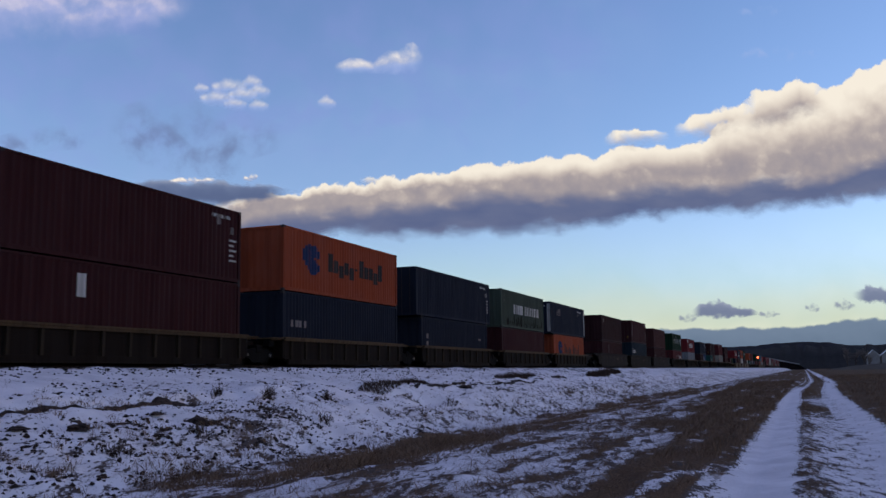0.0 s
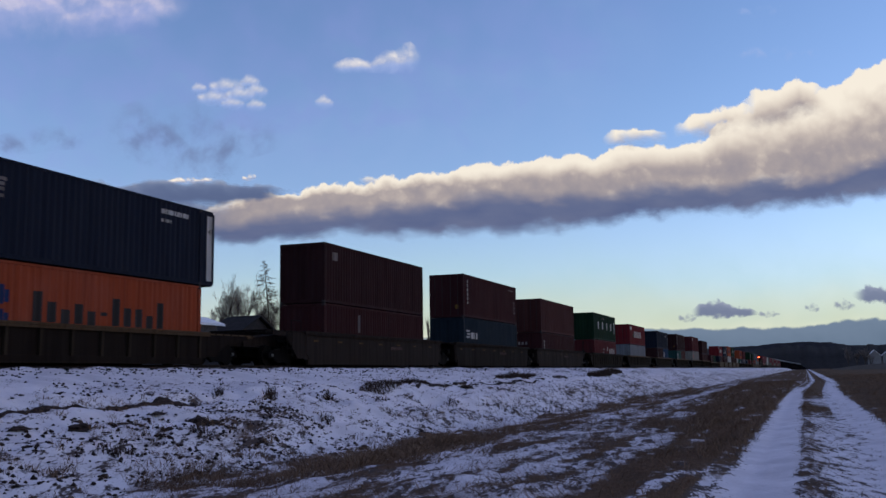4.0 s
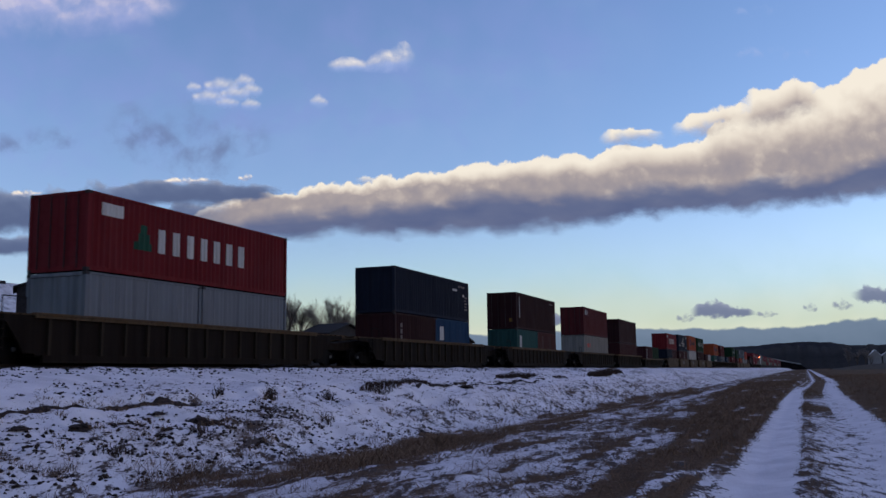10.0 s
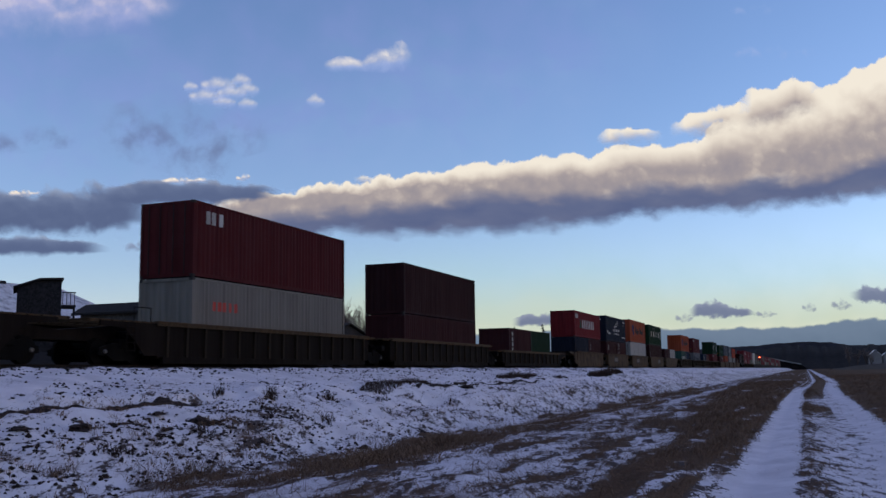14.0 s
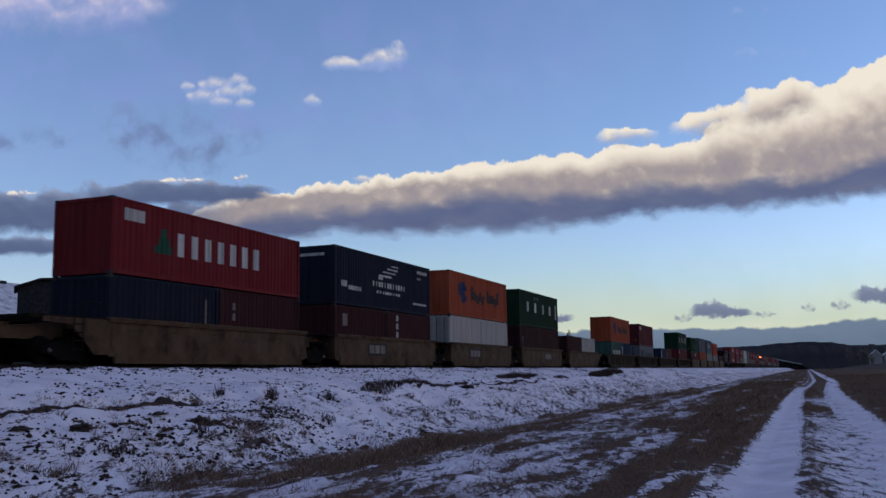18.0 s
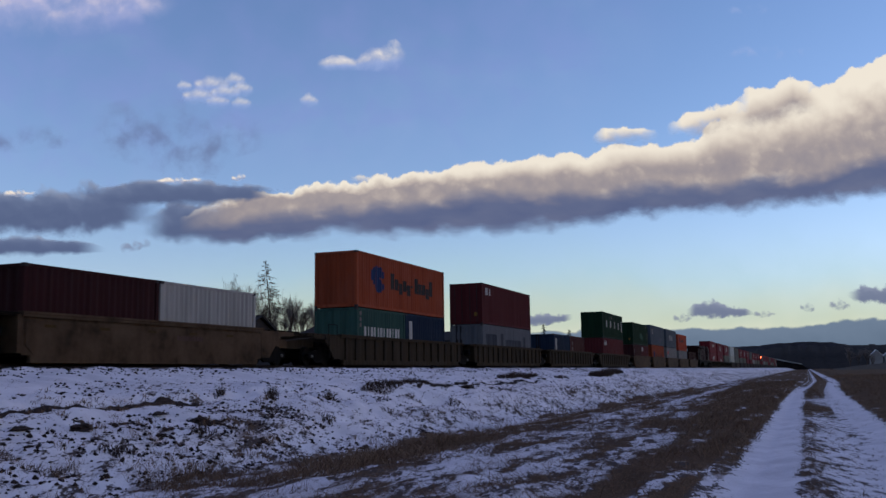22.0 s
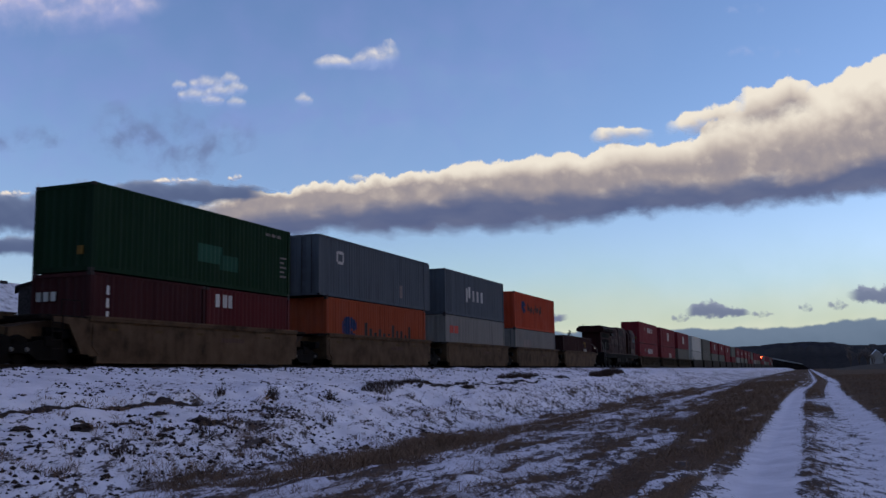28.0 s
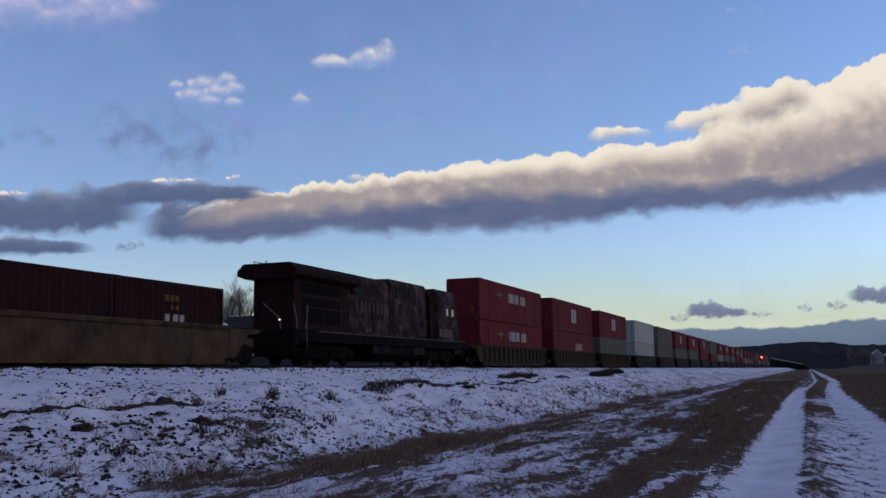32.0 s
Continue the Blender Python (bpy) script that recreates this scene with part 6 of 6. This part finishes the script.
    for i in range(20):
        up = ("rail_red", "rail_red", "rail_red", "warm_grey", "rail_red")[i % 5]
        lowc = ("warm_grey", "rail_red", "warm_grey", "light_grey", "rail_red")[(i * 2) % 5]
        load(base(s), "grey", W53, one(lowc, HI, "53-foot container far along the train", False, None, L53), one(up, HI, "red 53-foot container far along the train", False, cross if up == "rail_red" and i < 8 else None, L53), detail=1)
        s += (20.0, 20.0, 22.0)[i % 3]
    units.sort(key=lambda u: u[0])
    for i, (start, well, kind, logo, detail) in enumerate(units):
        prev_end = units[i - 1][0] + units[i - 1][1] if i else start - 5.5
        next_start = units[i + 1][0] if i + 1 < len(units) else start + well + 5.5
        g0, g1 = start - prev_end, next_start - (start + well)
        g0, g1 = (6.0 if g0 > 12 else g0), (6.0 if g1 > 12 else g1)
        well_car(start, kind, well, g0 / 2 - 0.02, g1 / 2 - 0.02, 0.0 if g0 < 4.6 else 1.3, g1 / 2 if g1 < 4.6 else 1.3, logo, detail, {162: (-2.45, -1.85), 400: (well + 0.75, well + 1.5), 419: (well + 0.55, well + 1.2)}.get(round(start), ()))


build_train()


# ---- the locomotive in the middle of the train, cab end trailing ----
def build_locomotive(s):
    L = 22.3
    loco = tagged(new("locomotive"), "grimy red diesel locomotive with a wide radiator hood, mid-train", "locomotive")
    z0 = RAIL_Z - BASE_Z
    bm = B()
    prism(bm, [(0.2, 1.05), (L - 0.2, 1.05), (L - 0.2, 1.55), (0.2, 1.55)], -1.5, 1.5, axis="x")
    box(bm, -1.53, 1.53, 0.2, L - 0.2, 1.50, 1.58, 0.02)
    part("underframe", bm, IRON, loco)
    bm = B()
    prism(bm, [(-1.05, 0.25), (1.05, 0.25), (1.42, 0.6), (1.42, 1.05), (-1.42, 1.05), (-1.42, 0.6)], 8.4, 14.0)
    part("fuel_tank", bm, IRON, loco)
    for y in (8.0, 9.2, 13.4, 14.2):
        part("equipment_box", box(B(), 1.15, 1.45, y, y + 0.75, 0.62, 1.04, 0.02), LOCO_BLACK, loco)
    # long hood
    part("engine_hood", prism(B(), [(-1.0, 1.58), (1.0, 1.58), (1.0, 4.25), (0.86, 4.62), (-0.86, 4.62), (-1.0, 4.25)], 6.1, 11.1), LOCO_GRIME, loco)
    part("alternator_hood", prism(B(), [(-1.06, 1.58), (1.06, 1.58), (1.06, 4.50), (0.92, 4.78), (-0.92, 4.78), (-1.06, 4.50)], 11.0, 16.2), LOCO_GRIME, loco)
    bm = B()
    prism(bm, [(-1.05, 1.58), (1.05, 1.58), (1.05, 3.87), (-1.05, 3.87)], 0.75, 6.1)
    part("radiator_cabinet", bm, LOCO_RED, loco)
    bm = B()
    prism(bm, [(-1.05, 3.85), (-1.52, 4.02), (-1.52, 4.24), (-1.2, 4.55), (1.2, 4.55), (1.52, 4.24), (1.52, 4.02), (1.05, 3.85)], 0.1, 6.6)
    part("radiator_wing", bm, LOCO_RED, loco, "wide dark red overhanging radiator housing")
    for y in np.arange(1.0, 5.8, 0.24):
        part("radiator_slat", box(B(), 1.521, 1.54, y, y + 0.14, 4.05, 4.21), LOCO_BLACK, loco)
    # side doors with frames, grilles and panel joints
    for i in range(6):
        y = 6.5 + i * 0.76
        d = part("hood_door", box(B(), 1.0, 1.018, y, y + 0.68, 1.75, 3.55, 0.012), LOCO_GRIME, loco)
        part("door_latch", box(B(), 1.018, 1.035, y + 0.56, y + 0.62, 2.5, 2.62), LOCO_BLACK, d)
    for i in range(9):
        part("grille_slat", box(B(), 1.05, 1.075, 1.5 + i * 0.42, 1.78 + i * 0.42, 1.9, 3.1), IRON, loco)
    part("air_intake", box(B(), 1.05, 1.07, 1.3, 5.4, 3.28, 3.78, 0.01), IRON, loco)
    part("sill_stripe", box(B(), 1.531, 1.536, 2.2, L - 0.6, 1.50, 1.56), LOCO_MARK, loco, "worn pale sill stripe")
    for y in (11.7, 12.3, 12.9, 13.5):
        part("hood_vent", box(B(), 1.06, 1.08, y, y + 0.42, 3.75, 4.36), LOCO_BLACK, loco)
    for y in (11.4, 12.6, 13.8, 15.0):
        part("hood_door", box(B(), 1.06, 1.078, y, y + 1.1, 1.75, 3.45, 0.012), LOCO_GRIME, loco)
    bm = B()
    for i in range(8):
        box(bm, 1.019, 1.025, 7.0 + i * 0.48, 7.16 + i * 0.48, 2.75, 3.3)
    part("lettering", bm, LOCO_MARK, loco, "faded pale bars of a railway's name")["kind"] = "stuff"
    part("exhaust_stack", box(box(B(), -0.4, 0.4, 8.7, 9.7, 4.4, 4.62, 0.04), -0.5, 0.5, 6.6, 8.4, 4.4, 4.55, 0.05), LOCO_BLACK, loco)
    part("blower_housing", prism(B(), [(-1.25, 3.6), (-0.9, 4.32), (0.9, 4.32), (1.25, 3.6)], 6.3, 7.4), LOCO_BLACK, loco)
    # cab and nose
    part("cab", prism(B(), [(-1.5, 1.58), (1.5, 1.58), (1.5, 4.1), (1.2, 4.68), (-1.2, 4.68), (-1.5, 4.1)], 17.0, 20.2), LOCO_GRIME, loco)
    part("equipment_cabinet", prism(B(), [(-1.32, 1.58), (1.32, 1.58), (1.32, 4.0), (1.0, 4.5), (-1.0, 4.5), (-1.32, 4.0)], 16.2, 17.1), LOCO_RED, loco)
    part("nose", prism(B(), [(20.2, 1.58), (22.0, 1.58), (21.7, 2.9), (20.2, 3.2)], -1.1, 1.1, axis="x"), LOCO_RED, loco)
    for y in (18.2, 19.1):
        w = part("cab_window", box(B(), 1.5, 1.515, y, y + 0.6, 3.0, 3.6, 0.01), LOCO_BLACK, loco)
        part("pane", box(B(), 1.515, 1.52, y + 0.14, y + 0.46, 3.08, 3.52), GLASS, w)
    part("number_panel", box(B(), 1.50, 1.512, 17.2, 19.4, 1.75, 2.25), LOCO_MARK, loco, "faded pale painted panel")
    # walkway rails and steps
    for y in np.arange(1.2, 17.0, 1.55):
        part("stanchion", rod(B(), (1.5, y, 1.56), (1.5, y, 2.6), 0.016), DIM_RAIL, loco)
    part("handrail", rod(B(), (1.5, 1.2, 2.6), (1.5, 16.9, 2.6), 0.016), DIM_RAIL, loco)
    bm = B()
    for a, b in (((1.25, 0.35, 2.75), (1.45, 0.35, 2.0)), ((1.45, 0.35, 2.0), (1.45, 0.35, 1.0)), ((-0.15, 0.15, 2.75), (0.75, 0.1, 2.05)), ((0.75, 0.1, 2.05), (0.75, 0.1, 1.6)), ((1.5, 1.2, 2.7), (1.5, 1.05, 1.7)), ((1.5, 1.05, 1.7), (1.5, 1.2, 0.8))):
        rod(bm, a, b, 0.022)
    part("grab_rail", bm, RAIL_GREY, loco, "pale bent grab rails")
    for k in range(4):
        part("step", box(B(), 0.95, 1.5, 0.25, 0.75, 0.35 + 0.3 * k, 0.39 + 0.3 * k, 0.005), LOCO_BLACK, loco)
    part("end_plate", box(B(), -1.5, 1.5, 0.1, 0.24, 0.4, 1.6, 0.02), IRON, loco)
    part("coupler", box(B(), -0.17, 0.17, -0.55, 0.2, 0.62, 0.98, 0.05), IRON, loco)
    part("headlight", rod(B(), (0.35, 0.68, 2.05), (0.35, 0.74, 2.05), 0.05, 12), glowing("lit_headlight", (1.0, 0.95, 0.8), 0.8), loco, "small lit lamp")
    part("roof_rail", rod(rod(rod(B(), (-0.9, 0.5, 4.55), (-0.9, 0.5, 4.7), 0.02), (-0.9, 0.5, 4.7), (-0.9, 1.5, 4.7), 0.02), (-0.9, 1.5, 4.7), (-0.9, 1.5, 4.55), 0.02), LOCO_BLACK, loco)
    part("horn", rod(B(), (0.7, 6.9, 4.5), (0.7, 7.6, 4.55), 0.06, 8), LOCO_BLACK, loco)
    # six-wheel trucks
    for yc in (4.1, 18.2):
        t = part("truck", prism(B(), [(-2.3, 0.45), (2.3, 0.45), (2.3, 0.95), (-2.3, 0.95)], -0.9, 0.9, axis="x"), IRON, loco, "grimy six-wheel truck", at=(0, yc, 0))
        for side in (-1, 1):
            bm = B()
            prism(bm, [(-2.5, 0.5), (-2.2, 0.35), (2.2, 0.35), (2.5, 0.5), (2.5, 0.75), (1.6, 0.95), (-1.6, 0.95), (-2.5, 0.75)], side * 0.98 - 0.08, side * 0.98 + 0.08, axis="x")
            part("sideframe", bm, IRON, t)
            for dy in (-1.95, 0.0, 1.95):
                part("wheel", rod(B(), (side * 0.68, dy, 0.51), (side * 0.82, dy, 0.51), 0.51, 24), IRON, t)
                part("axle_box", box(B(), min(side * 1.06, side * 1.16), max(side * 1.06, side * 1.16), dy - 0.18, dy + 0.18, 0.36, 0.68, 0.03), IRON, t)
    rides(loco, s, RAIL_Z)
    return loco


build_locomotive(560.4)


# ---- line-side signal, lit red ----
def build_signal(x, y):
    z = ground_height(x, y) - 0.1
    sig = tagged(new("railway_signal"), "slim railway signal mast with a glowing red light", "signal")
    sig.matrix_basis = Matrix.Translation((x, y, z))
    part("mast", rod(B(), (0, 0, 0), (0, 0, 5.4), 0.08, 10), LOCO_BLACK, sig)
    part("base", box(B(), -0.35, 0.35, -0.35, 0.35, -0.3, 0.35, 0.03), WHITE_WALL, sig)
    head = part("signal_head", box(B(), -0.3, 0.3, -0.16, 0.06, 3.9, 5.5, 0.05), LOCO_BLACK, sig)
    for k, zz in enumerate((5.15, 4.7, 4.25)):
        lit = k == 1
        part("lens", rod(B(), (0, -0.16, zz), (0, -0.22, zz), 0.14 if not lit else 0.30, 16), glowing("red_signal_lens", (1.0, 0.045, 0.016), 16.0) if lit else GLASS, head, "glowing red lens" if lit else "dark lens")
        part("hood", prism(B(), [(-0.2, zz), (-0.2, zz + 0.22), (0.2, zz + 0.22), (0.2, zz), (0.17, zz), (0.17, zz + 0.19), (-0.17, zz + 0.19), (-0.17, zz)], -0.45, -0.16), LOCO_BLACK, head)
    for k in range(12):
        part("rung", rod(B(), (-0.2, 0.1, 0.6 + 0.28 * k), (0.2, 0.1, 0.6 + 0.28 * k), 0.015, 5), LOCO_BLACK, sig)
    return sig


build_signal(-18.6, 426.0)


# ---- houses, sheds and trees beyond the railway ----
def plot_height(x, y):
    """Footings beyond the railway lie a metre under the raised ground."""
    return 1.9 if x < -30 else ground_height(x, y) - 0.1


ROOF_SNOW = road_grime("patchy_roof_snow", (0.50, 0.50, 0.54), (0.70, 0.71, 0.75))


def building(name, x, y, w, d, eave, peak, wall, roof, label, turn=0.0, windows=(), snow=False, axis="y"):
    """A gabled house: w along y, d along x, the ridge along y or x."""
    z = plot_height(x, y)
    ob = tagged(new(name), label, "house")
    ob.matrix_basis = Matrix.Translation((x, y, z)) @ pose(0, 0, 0, 0, 0, turn)
    bm = B()
    if axis == "y":
        prism(bm, [(-d / 2, 0), (d / 2, 0), (d / 2, eave), (0, peak), (-d / 2, eave)], -w / 2, w / 2)
    else:
        prism(bm, [(-w / 2, 0), (w / 2, 0), (w / 2, eave), (0, peak), (-w / 2, eave)], -d / 2, d / 2, axis="x")
    part("wall", bm, wall, ob)
    run, o = (d / 2, 0.5) if axis == "y" else (w / 2, 0.5)
    k = (peak - eave) / run
    for sgn in (-1, 1):
        bm = B()
        pts = [(0, peak + 0.03), (sgn * (run + o), eave - k * o + 0.03), (sgn * (run + o), eave - k * o + 0.22), (0, peak + 0.22)]
        if axis == "y":
            prism(bm, pts, -w / 2 - o, w / 2 + o)
        else:
            prism(bm, pts, -d / 2 - o, d / 2 + o, axis="x")
        part("roof", bm, SNOW if snow else roof, ob)
    for yy, zz, ww, hh in windows:
        f = part("window", box(B(), d / 2, d / 2 + 0.06, yy - ww / 2, yy + ww / 2, zz, zz + hh, 0.01), WHITE_WALL, ob)
        part("pane", box(B(), d / 2 + 0.06, d / 2 + 0.07, yy - ww / 2 + 0.08, yy + ww / 2 - 0.08, zz + 0.08, zz + hh - 0.08), GLASS, f)
    return ob


def bare_tree(name, x, y, height, spread, seed, label, upright=0.5, twigs=5, levels=4):
    rng = random.Random(seed)
    z = plot_height(x, y)
    ob = tagged(new(name), label, "tree")
    ob.matrix_basis = Matrix.Translation((x, y, z))
    trunk, limbs, fine = B(), B(), []

    def grow(p, d, length, r, level):
        q = p + d * length
        if level < 3:
            rod((trunk, limbs, limbs)[level], p, q, r, 5 if level < 2 else 3, r * 0.6)
        else:
            fine.append((p, q, max(0.7 * r, 0.011)))
        if level >= levels:
            return
        for i in range((twigs + 4, twigs + 1, twigs, 5, 4)[level]):
            a = rng.uniform(0, 6.28)
            side = Vector((math.cos(a), math.sin(a), 0))
            nd_ = (d * upright + side * spread * rng.uniform(0.5, 1.0) + Vector((0, 0, 0.35))).normalized()
            f = rng.uniform(0.35, 1.0)
            grow(p.lerp(q, f), nd_, length * rng.uniform(0.42, 0.72), r * 0.40, level + 1)
    grow(Vector((0, 0, 0)), Vector((rng.uniform(-0.05, 0.05), rng.uniform(-0.05, 0.05), 1)).normalized(), height * 0.42, height * 0.018, 0)
    part("trunk", trunk, BARK, ob)
    part("branchwork", limbs, BARK, ob)["kind"] = "stuff"
    part("crown", thin_mesh("crown", fine, TWIG), None, ob)["kind"] = "stuff"
    return ob


def conifer(name, x, y, height, width, seed, label, sparse=1.0):
    rng = random.Random(seed)
    z = plot_height(x, y)
    ob = tagged(new(name), label, "tree")
    ob.matrix_basis = Matrix.Translation((x, y, z))
    lean = Vector((0, -0.19 * height, 0)) if sparse < 0.7 else Vector((0, 0, 0))
    part("trunk", rod(B(), (0, 0, 0), Vector((0, 0, height)) + lean, height * 0.012, 6, 0.02), BARK, ob)
    needles, branch = [], []
    n = int(90 * sparse + (30 if sparse > 0.7 else 75))
    for i in range(n):
        f = 0.12 + 0.88 * i / n
        a = rng.uniform(0, 6.28)
        r = width * (1 - f) ** (0.65 if sparse > 0.7 else 0.8) * rng.uniform(0.5, 1.15) + 0.12
        p = Vector((0, 0, height * f)) + lean * f
        q = p + Vector((math.cos(a) * r, math.sin(a) * r, -0.22 * r + 0.1))
        branch.append((p, q, 0.03))
        for k in range(int(10 + 22 * sparse)):
            g = p.lerp(q, rng.uniform(0.2, 1.0))
            t = Vector((rng.uniform(-1, 1), rng.uniform(-1, 1), rng.uniform(-0.8, 0.3))) * (0.16 + 0.15 * r)
            needles.append((g, g + t, 0.10 * sparse if sparse > 0.7 else 0.038))
    part("branchwork", thin_mesh("branchwork", branch, BARK), None, ob)["kind"] = "stuff"
    part("foliage", thin_mesh("foliage", needles, NEEDLES if sparse > 0.7 else BARK), None, ob)["kind"] = "stuff"
    return ob


HOUSE_ROW = [
    ("house", -49.9, 59.94, 2.3, 8.8, 4.85, 5.42, SIDING, DARK_PAINT_ROOF, "long grey house with wide dark eaves", 0, (), False, "x"),
    ("snowy_shed", -50, 67.3, 4.0, 3.0, 4.2, 4.7, SIDING, SNOW, "low shed with a snow-dusted roof", 0, (), True, "y"),
    ("low_house", -60, 91.0, 7.0, 3.5, 4.6, 6.3, BARN_WALL, DARK_PAINT_ROOF, "low house with a dark roof among bare trees", 0, (), False, "x"),
    ("low_house", -60, 113.0, 11.0, 4.0, 5.0, 6.4, BARN_WALL, DARK_PAINT_ROOF, "low house with a dark roof among bare trees", 0, (), False, "x"),
    ("far_house", -62, 163.0, 13.0, 4.0, 5.4, 7.2, BARN_WALL, DARK_PAINT_ROOF, "small house with a gabled dark roof", 0, (), False, "x")]
for spec in HOUSE_ROW:
    building(*spec)


def build_hip_house(x, y, w, d, eave, peak, hip):
    """A house with a snow-covered hipped roof; the ridge runs along the railway."""
    ob = tagged(new("snowy_roofed_house"), "house with a snow-covered hipped roof behind the shed", "house")
    ob.matrix_basis = Matrix.Translation((x, y, plot_height(x, y)))
    part("wall", box(B(), -d / 2 + 0.5, d / 2 - 0.5, -w / 2 + 0.5, w / 2 - 0.5, 0.0, eave, 0.02), SIDING, ob)
    bm = B()
    low = [bm.verts.new(p) for p in ((-d / 2, -w / 2, eave), (d / 2, -w / 2, eave), (d / 2, w / 2, eave), (-d / 2, w / 2, eave))]
    base = [bm.verts.new((v.co.x, v.co.y, eave - 0.25)) for v in low]
    r0, r1 = bm.verts.new((0, -w / 2 + hip, peak)), bm.verts.new((0, w / 2 - hip, peak))
    for f in ((low[0], low[1], r0), (low[1], low[2], r1, r0), (low[2], low[3], r1), (low[3], low[0], r0, r1), tuple(reversed(base))):
        bm.faces.new(f)
    for k in range(4):
        bm.faces.new((base[k], base[(k + 1) % 4], low[(k + 1) % 4], low[k]))
    part("roof", bm, ROOF_SNOW, ob, "snow-covered roof with dark bare patches")
    for k in (-0.3, 0.05):
        part("chimney", box(B(), -0.4, 0.4, k * w - 0.4, k * w + 0.4, peak - 1.2, peak + 0.1, 0.03), BARN_WALL, ob)


build_hip_house(-75, 68.5, 29.0, 15.0, 5.2, 9.4, 5.0)


def build_barn():
    """A tall shed with a lean-to slope on one side and a railed landing on the other."""
    w = 2.45
    ob = tagged(new("shed"), "tall dark timber shed with a railed landing", "shed")
    ob.matrix_basis = Matrix.Translation((-41.0, 39.3, plot_height(-41, 40))) @ pose(0, 0, 0, 0, 0, -44)
    part("wall", prism(B(), [(0.1, 0), (w - 0.05, 0), (w - 0.05, 5.22), (1.25, 5.17), (0.1, 4.74)], -3.5, -0.1, axis="x"), BARN_WALL, ob)
    part("roof", prism(B(), [(-0.1, 4.68), (1.25, 5.19), (w + 0.05, 5.24), (w + 0.05, 5.35), (1.25, 5.30), (-0.1, 4.80)], -3.7, 0.15, axis="x"), DARK_PAINT_ROOF, ob)
    for i in range(8):
        part("board", box(B(), -0.1, -0.07, 0.12 + i * 0.29, 0.39 + i * 0.29, 0.0, 4.7), BARN_WALL, ob)
    part("landing", box(B(), -2.0, -0.2, w, w + 0.75, 3.7, 3.82, 0.01), BARN_WALL, ob)
    for i in range(4):
        part("post", rod(B(), (-0.3, w + 0.05 + i * 0.21, 3.82), (-0.3, w + 0.05 + i * 0.21, 4.55), 0.02, 5), BARN_WALL, ob)
    part("handrail", box(B(), -0.33, -0.27, w, w + 0.75, 4.5, 4.57), BARN_WALL, ob)
    part("leg", box(B(), -0.4, -0.28, w + 0.6, w + 0.72, 0.0, 3.7), BARN_WALL, ob)


build_barn()


def build_line_post(x, y):
    ob = tagged(new("line_side_post"), "dark steel post with a crossbar beside the track", "post")
    ob.matrix_basis = Matrix.Translation((x, y, ground_height(x, y) - 0.05))
    part("post", box(B(), -0.07, 0.07, -0.08, 0.08, 0.0, 3.1, 0.02), LOCO_BLACK, ob)
    part("crossbar", box(B(), -0.05, 0.05, -2.6, -0.08, 1.5, 1.6, 0.01), LOCO_BLACK, ob)
    part("crossbar_post", box(B(), -0.06, 0.06, -2.6, -2.48, 0.0, 1.5, 0.01), LOCO_BLACK, ob)


build_line_post(-26.5, 58.7)
bare = "bare leafless deciduous tree beyond the railway"
for i, (x, y, h) in enumerate([(-66, 96.0, 9.6), (-66, 100.0, 11.0), (-65, 103.5, 9.6), (-66, 110.0, 10.4), (-66, 114.0, 9.8), (-66, 119.0, 9.6), (-66, 125.0, 11.0), (-67, 128.5, 10.6), (-66, 132.5, 9.0)]):
    bare_tree("bare_tree", x, y, 1.27 * h, 0.62, 3 + i, bare, 0.8, 5, 5)
bare_tree("poplar", -62, 153.2, 11.4, 0.26, 28, "slim bare upright poplar", 1.4, 5, 3)
bare_tree("poplar", -62, 156.5, 11.2, 0.24, 29, "slim bare upright poplar", 1.4, 5, 3)
conifer("larch", -60, 97.6, 13.4, 4.6, 10, "thin half-bare leaning conifer", 0.66)
spruce = "dark spruce beyond the railway"
for i, (x, y, h, w) in enumerate([(-60, 124.8, 8.6, 2.0), (-60, 135.4, 7.6, 1.5), (-60, 141.4, 8.8, 1.8), (-66, 217.6, 10.6, 2.2), (-66, 244.0, 12.4, 2.2), (-66, 273.0, 12.0, 3.4)]):
    conifer("spruce", x, y, h, w, 11 + i, spruce)
building("farmhouse", 40.5, 640.0, 7.2, 8.4, 8.2, 11.6, FARM_WALL, DARK_PAINT_ROOF, "pale farmhouse standing across the fields", 90, (), True, "x")
building("farm_shed", 49.6, 640.0, 9.0, 8.4, 8.6, 12.0, FARM_WALL, DARK_PAINT_ROOF, "pale farm building across the fields", 90, (), True, "x")
for i, (x, y, h) in enumerate([(24.0, 600.0, 17.0), (29.0, 612.0, 15.0), (33.0, 605.0, 18.0), (35.5, 596.0, 14.0)]):
    bare_tree("field_tree", x, y, h, 0.7, 60 + i, "dark leafless tree beside the far farm", 0.7, 5, 4)


# ---- everything that moves ----
def motions():
    times = (0.0, 8.0, 16.0, 24.0, 32.0)
    for ob, s, z, x in TRAIN:
        walk(ob, [(t, Matrix.Translation((x, s - SPEED * t - GAIN * t * t / 2, z))) for t in times])
    for ob, a, b in CLOUDS:
        walk(ob, [(0.0, a), (32.0, b)])


motions()
